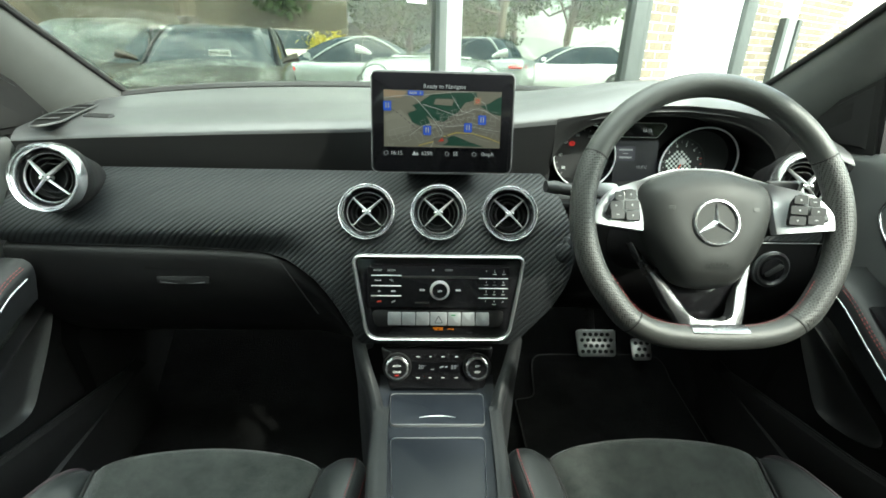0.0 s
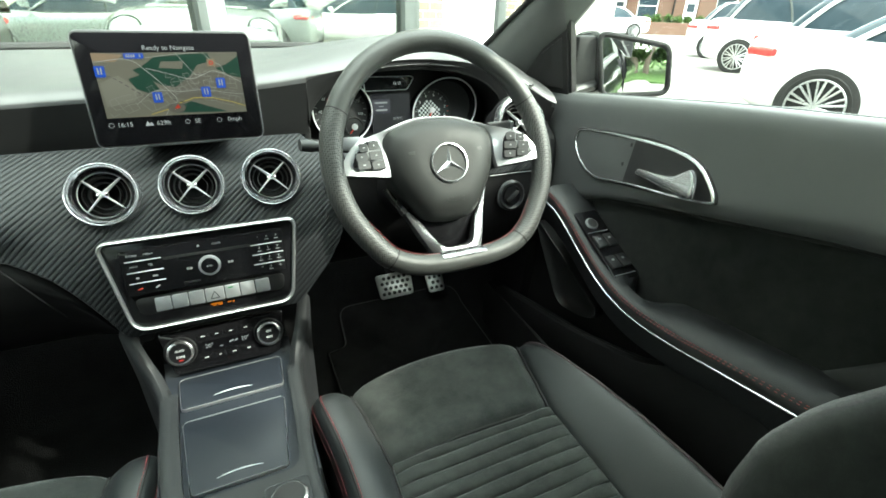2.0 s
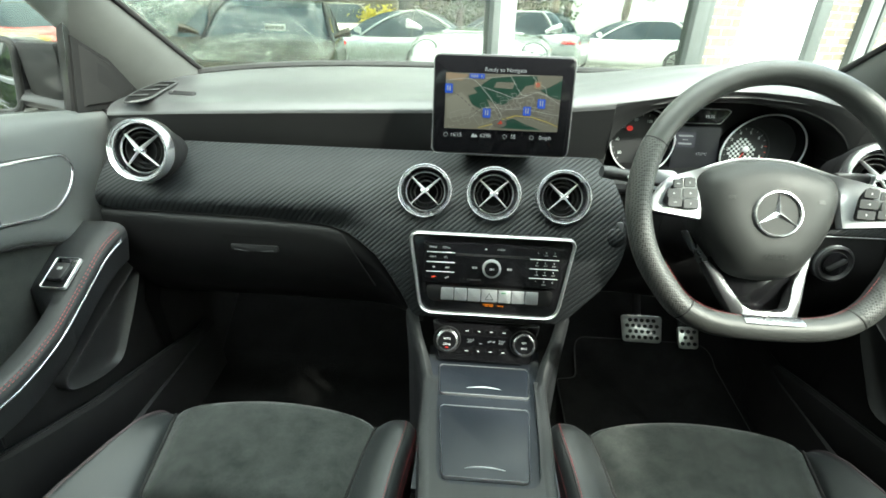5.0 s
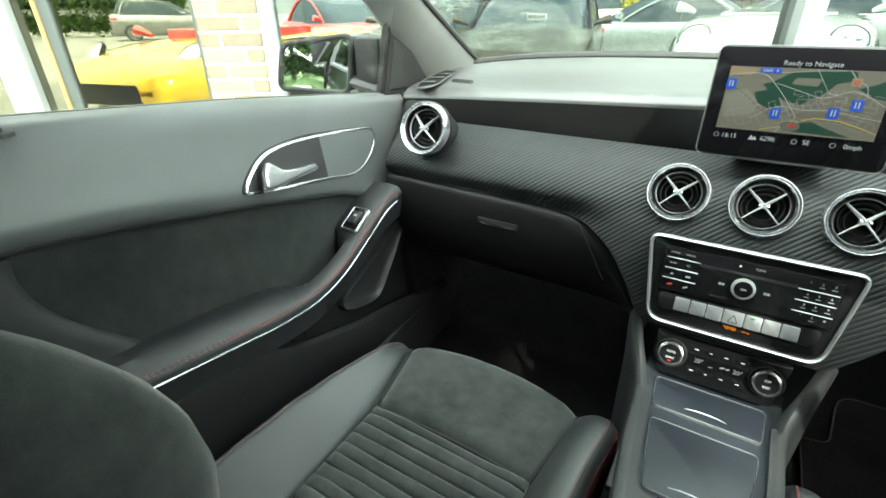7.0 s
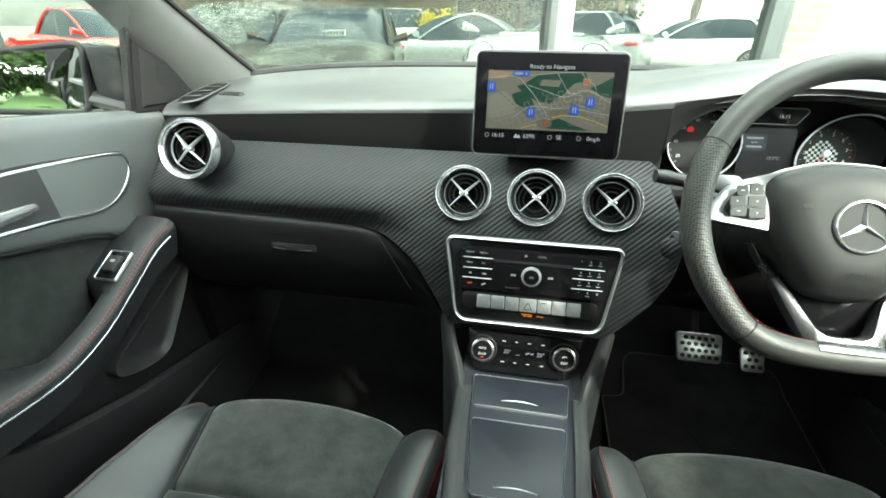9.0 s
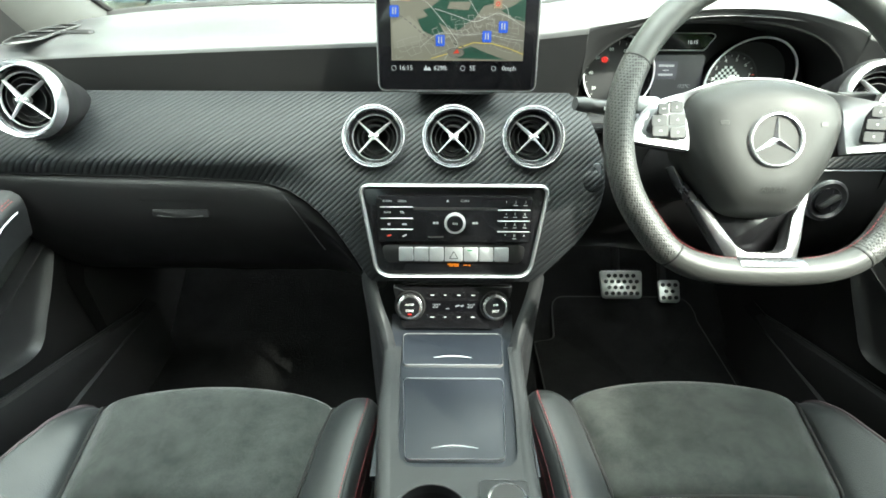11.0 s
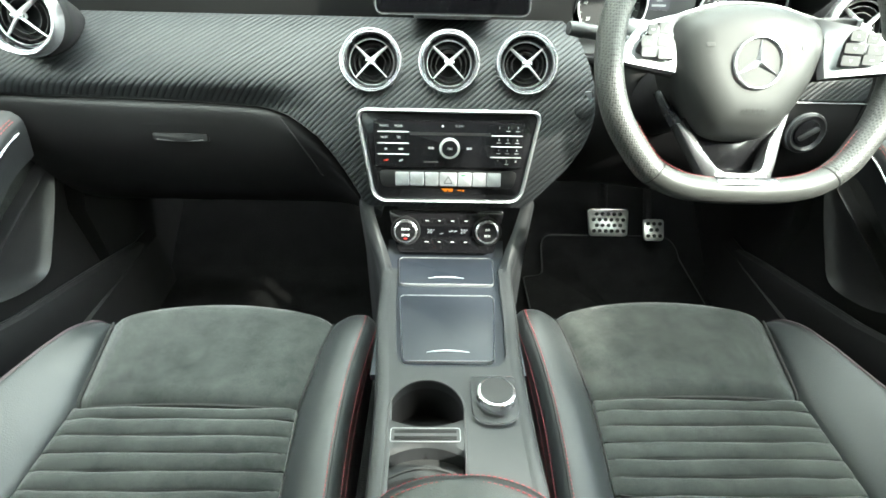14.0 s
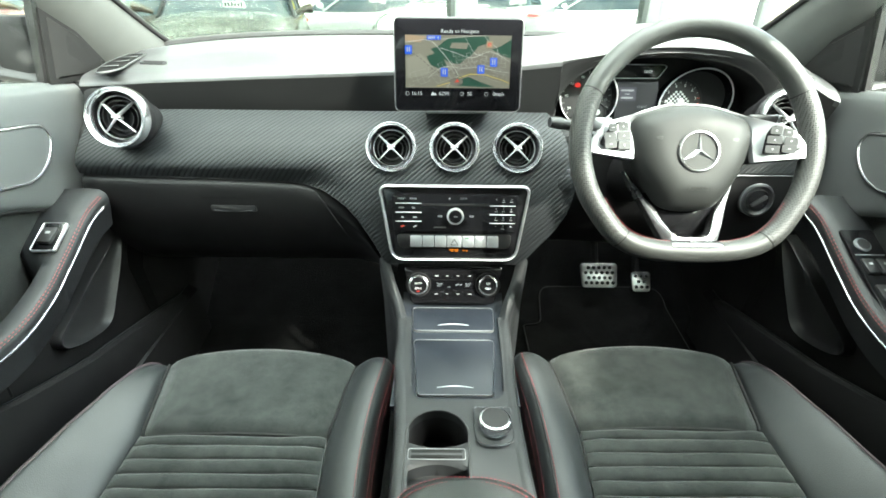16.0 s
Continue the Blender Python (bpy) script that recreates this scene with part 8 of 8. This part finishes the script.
# yard behind the glass
back = solid("wall_yard", box((-9.5, 19.0, 1.5), (13, 0.3, 3.0), 0.02), surface("brown_render", (0.085, 0.072, 0.052), (0.115, 0.098, 0.072), rough=0.9, big=1.5, bump=0.4, fine=30, dist=0.01), "brown boarded wall across the yard", "wall", kind="structure")
office = thing("office_building", "low grey building with a white fascia sign", "building", (-4.9, 30, 0))
part("wall", box((-4.9, 31.0, 1.25), (4.9, 6, 2.5), 0.03), "dark_frame", office)
part("roof", loft([[(-7.6, 27.8, 2.5), (-2.2, 27.8, 2.5), (-2.2, 34.2, 2.5), (-7.6, 34.2, 2.5)], [(-6.3, 30.5, 3.5), (-3.9, 30.5, 3.5), (-3.9, 31.5, 3.5), (-6.3, 31.5, 3.5)]]), "roof_slate", office)
part("fascia", box((-5.0, 27.95, 2.25), (1.2, 0.1, 0.26), 0.01), "white_paint", office)
for x in (-6.7, -6.1, -3.4):
    part("window", box((x, 27.97, 1.65), (0.35, 0.08, 0.8), 0.01), "white_paint", office)
tree((-6.3, 13.6), 10.0, 2.4, 9, "tall tree with a mossy trunk beside the yard")
tree((-5.05, 20.5), 6.5, 2.6, 3, "tree with green crown behind the yard")
tree((-10.5, 22.0), 7.0, 3.0, 4, "tree with green crown behind the yard")
tree((-0.9, 22.5), 6.0, 2.4, 5, "tree with green crown behind the yard")
tree((2.6, 19.0), 6.2, 2.2, 6, "tree with green crown behind the glass front")
tree((6.2, 22.5), 7.0, 2.6, 8, "tree with green crown behind the glass front")
for k, (x, y, h, cr) in enumerate(((-15.5, 25, 8, 3.4), (-12.8, 26, 7, 3.2), (-8.2, 25.5, 7.5, 3.2), (-2.6, 24.5, 6.5, 2.6), (0.8, 25.0, 7.0, 3.0), (4.4, 26.5, 8.0, 3.2))):
    tree((x, y), h, cr, 60 + k, "leafy green tree at the back of the yard")
hedge("hedge_yard", -18.0, 23.0, -5.6, 23.0, 3.4, 2.2, 70, "leaf", "tall dark shrubs along the yard")
hedge("hedge_yard", -2.6, 23.0, 3.6, 24.0, 3.4, 2.2, 71, "leaf", "tall dark shrubs along the yard")
hedge("hedge_lane", -36.0, 1.0, -31.0, 19.0, 2.4, 1.2, 72, "leaf", "green hedge across the lane")
hedge("yellow_shrub", -4.9, 17.4, -3.0, 17.6, 1.7, 0.9, 11, "leaf_yellow", "yellow flowering shrub")

# terraced houses across the road
HU = Vector((0.87, -0.493, 0)).normalized()
HN = Vector((HU.y, -HU.x, 0))
HO = Vector((16.0, 33.5, 0))


def house(k, material, door_x, wins):
    o = HO + HU * (5.2 * k)
    m = Matrix(((HU.x, 0, HN.x, 0), (HU.y, 0, HN.y, 0), (0, 1, 0, 0), (0, 0, 0, 1)))
    m.translation = o
    h = thing("terraced_house", "red brick terraced house with white door and windows" if material == "brick_red" else "buff brick terraced house with white windows", "house", o + HU * 2.6, "terraced houses")
    holes = [[(door_x - 0.47, 0.02), (door_x + 0.47, 0.02), (door_x + 0.47, 2.15), (door_x - 0.47, 2.15)]] + [[(x - w / 2, z), (x + w / 2, z), (x + w / 2, z + hh), (x - w / 2, z + hh)] for x, z, w, hh in wins]
    part("wall", plate([(0, 0), (5.2, 0), (5.2, 5.6), (0, 5.6)], holes, m, 0.25), material, h)
    part("core", box((2.6, 2.8, -2.6), (5.18, 5.58, 4.6), 0, 1, m), "hard_black", h)
    part("roof", loft([[m @ Vector(v) for v in ((-0.1, 5.5, 0.4), (5.3, 5.5, 0.4), (5.3, 5.62, 0.4), (-0.1, 5.62, 0.4))], [m @ Vector(v) for v in ((-0.1, 7.8, -2.6), (5.3, 7.8, -2.6), (5.3, 7.95, -2.6), (-0.1, 7.95, -2.6))]]), "roof_slate", h)
    dr = part("door", box((door_x, 1.06, -0.13), (0.9, 2.08, 0.06), 0.01, 1, m), "white_paint", h)
    part("door_glass", box((door_x, 1.6, -0.095), (0.5, 0.5, 0.02), 0.005, 1, m), "car_glass", dr)
    for x, z, w, hh in wins:
        wn_ = part("window", box((x, z + hh / 2, -0.16), (w * 0.98, hh * 0.98, 0.02), 0, 1, m), "car_glass", h)
        for dx, dz, ww, h2 in ((0, hh / 2 - 0.04, w, 0.08), (0, -hh / 2 + 0.04, w, 0.08), (-w / 2 + 0.04, 0, 0.08, hh), (w / 2 - 0.04, 0, 0.08, hh), (0, 0.08, w, 0.06)):
            part("window_frame", box((x + dx, z + hh / 2 + dz, -0.13), (ww, h2, 0.06), 0.005, 1, m), "white_paint", wn_)
        part("sill", box((x, z - 0.06, 0.03), (w + 0.2, 0.10, 0.14), 0.01, 1, m), "white_paint", h)
    part("downpipe", tube([m @ Vector((5.1, 0, 0.06)), m @ Vector((5.1, 2.8, 0.06)), m @ Vector((5.1, 5.5, 0.06))], 0.05, 7), "hard_black", h)
    part("gutter", tube([m @ Vector((0, 5.5, 0.42)), m @ Vector((2.6, 5.5, 0.42)), m @ Vector((5.2, 5.5, 0.42))], 0.06, 7), "hard_black", h)
    if k % 2 == 0:
        part("porch", loft([[m @ Vector(v) for v in ((door_x - 0.8, 2.35, 0), (door_x + 0.8, 2.35, 0), (door_x + 0.8, 2.35, 0.8), (door_x - 0.8, 2.35, 0.8))], [m @ Vector(v) for v in ((door_x - 0.7, 2.85, 0), (door_x + 0.7, 2.85, 0), (door_x + 0.7, 2.7, 0.2), (door_x - 0.7, 2.7, 0.2))]]), "red_car", h, "small red porch roof")
    return h


for k in range(6):
    house(k, "brick_red" if k < 4 else "brick_buff", 1.1 if k % 2 else 1.5, ((3.4, 0.85, 1.4, 1.45), (1.3, 3.3, 1.1, 1.35), (3.5, 3.3, 1.2, 1.35)))
garden = HO + HN * 3.0
for k in range(4):
    a, c = garden + HU * (6.0 * k + 0.6), garden + HU * (6.0 * k + 4.6)
    hedge("hedge", a.x, a.y, c.x, c.y, 1.1, 0.6, 20 + k)
low = solid("wall_garden", box((15, 0.35, 0), (30, 0.7, 0.2), 0.02, 1, Matrix(((HU.x, 0, HN.x, 0), (HU.y, 0, HN.y, 0), (0, 1, 0, 0), (*(0, 0, 0), 1))) ), "brick_red", "low brick garden wall", "wall", kind="structure")
low.matrix_world = Matrix.Translation(garden + HN * 0.7)

# behind the car, as its mirrors show it
solid("lawn", sheet([[(x, y, 0.05) for x in np.linspace(-14, 34, 8)] for y in np.linspace(-34, -6.6, 6)], (0, 0, -0.1)), "grass", "mown lawn behind the parking row", "lawn", kind="structure")
hedge("hedge_rear", -14.0, -13.0, 20.0, -11.0, 3.6, 2.0, 40, "leaf", "tall shrubs behind the lawn")
tree((5.0, -11.5), 6.5, 3.0, 41, "bushy green tree behind the lawn")
tree((9.5, -13.0), 7.5, 3.4, 42, "bushy green tree behind the lawn")
tree((16.0, -20.0), 7.0, 3.2, 43, "bushy green tree behind the lawn")
tree((1.2, -10.0), 5.5, 2.8, 47, "bushy green tree behind the lawn")
tree((-6.5, -16.0), 8.0, 3.2, 44, "tall green tree behind the car")
tree((-11.0, -9.0), 7.5, 3.0, 45, "tall green tree behind the car")
tree((-1.5, -13.5), 7.0, 3.0, 46, "tall green tree behind the car")

lay_bricks(pier, -0.165, 0.15, 0.3, 2.4, 0.0185, "brick_buff")
lay_bricks(pier_r, 4.958, 5.405, 0.8, 2.4, -0.0235, "brick_buff")
lay_bricks(wall_r, 6.78, 7.44, 0.9, 2.4, -0.0315, "brick_buff")
lay_bricks(wall_r, 7.90, 9.5, 0.9, 2.4, -0.0315, "brick_buff")
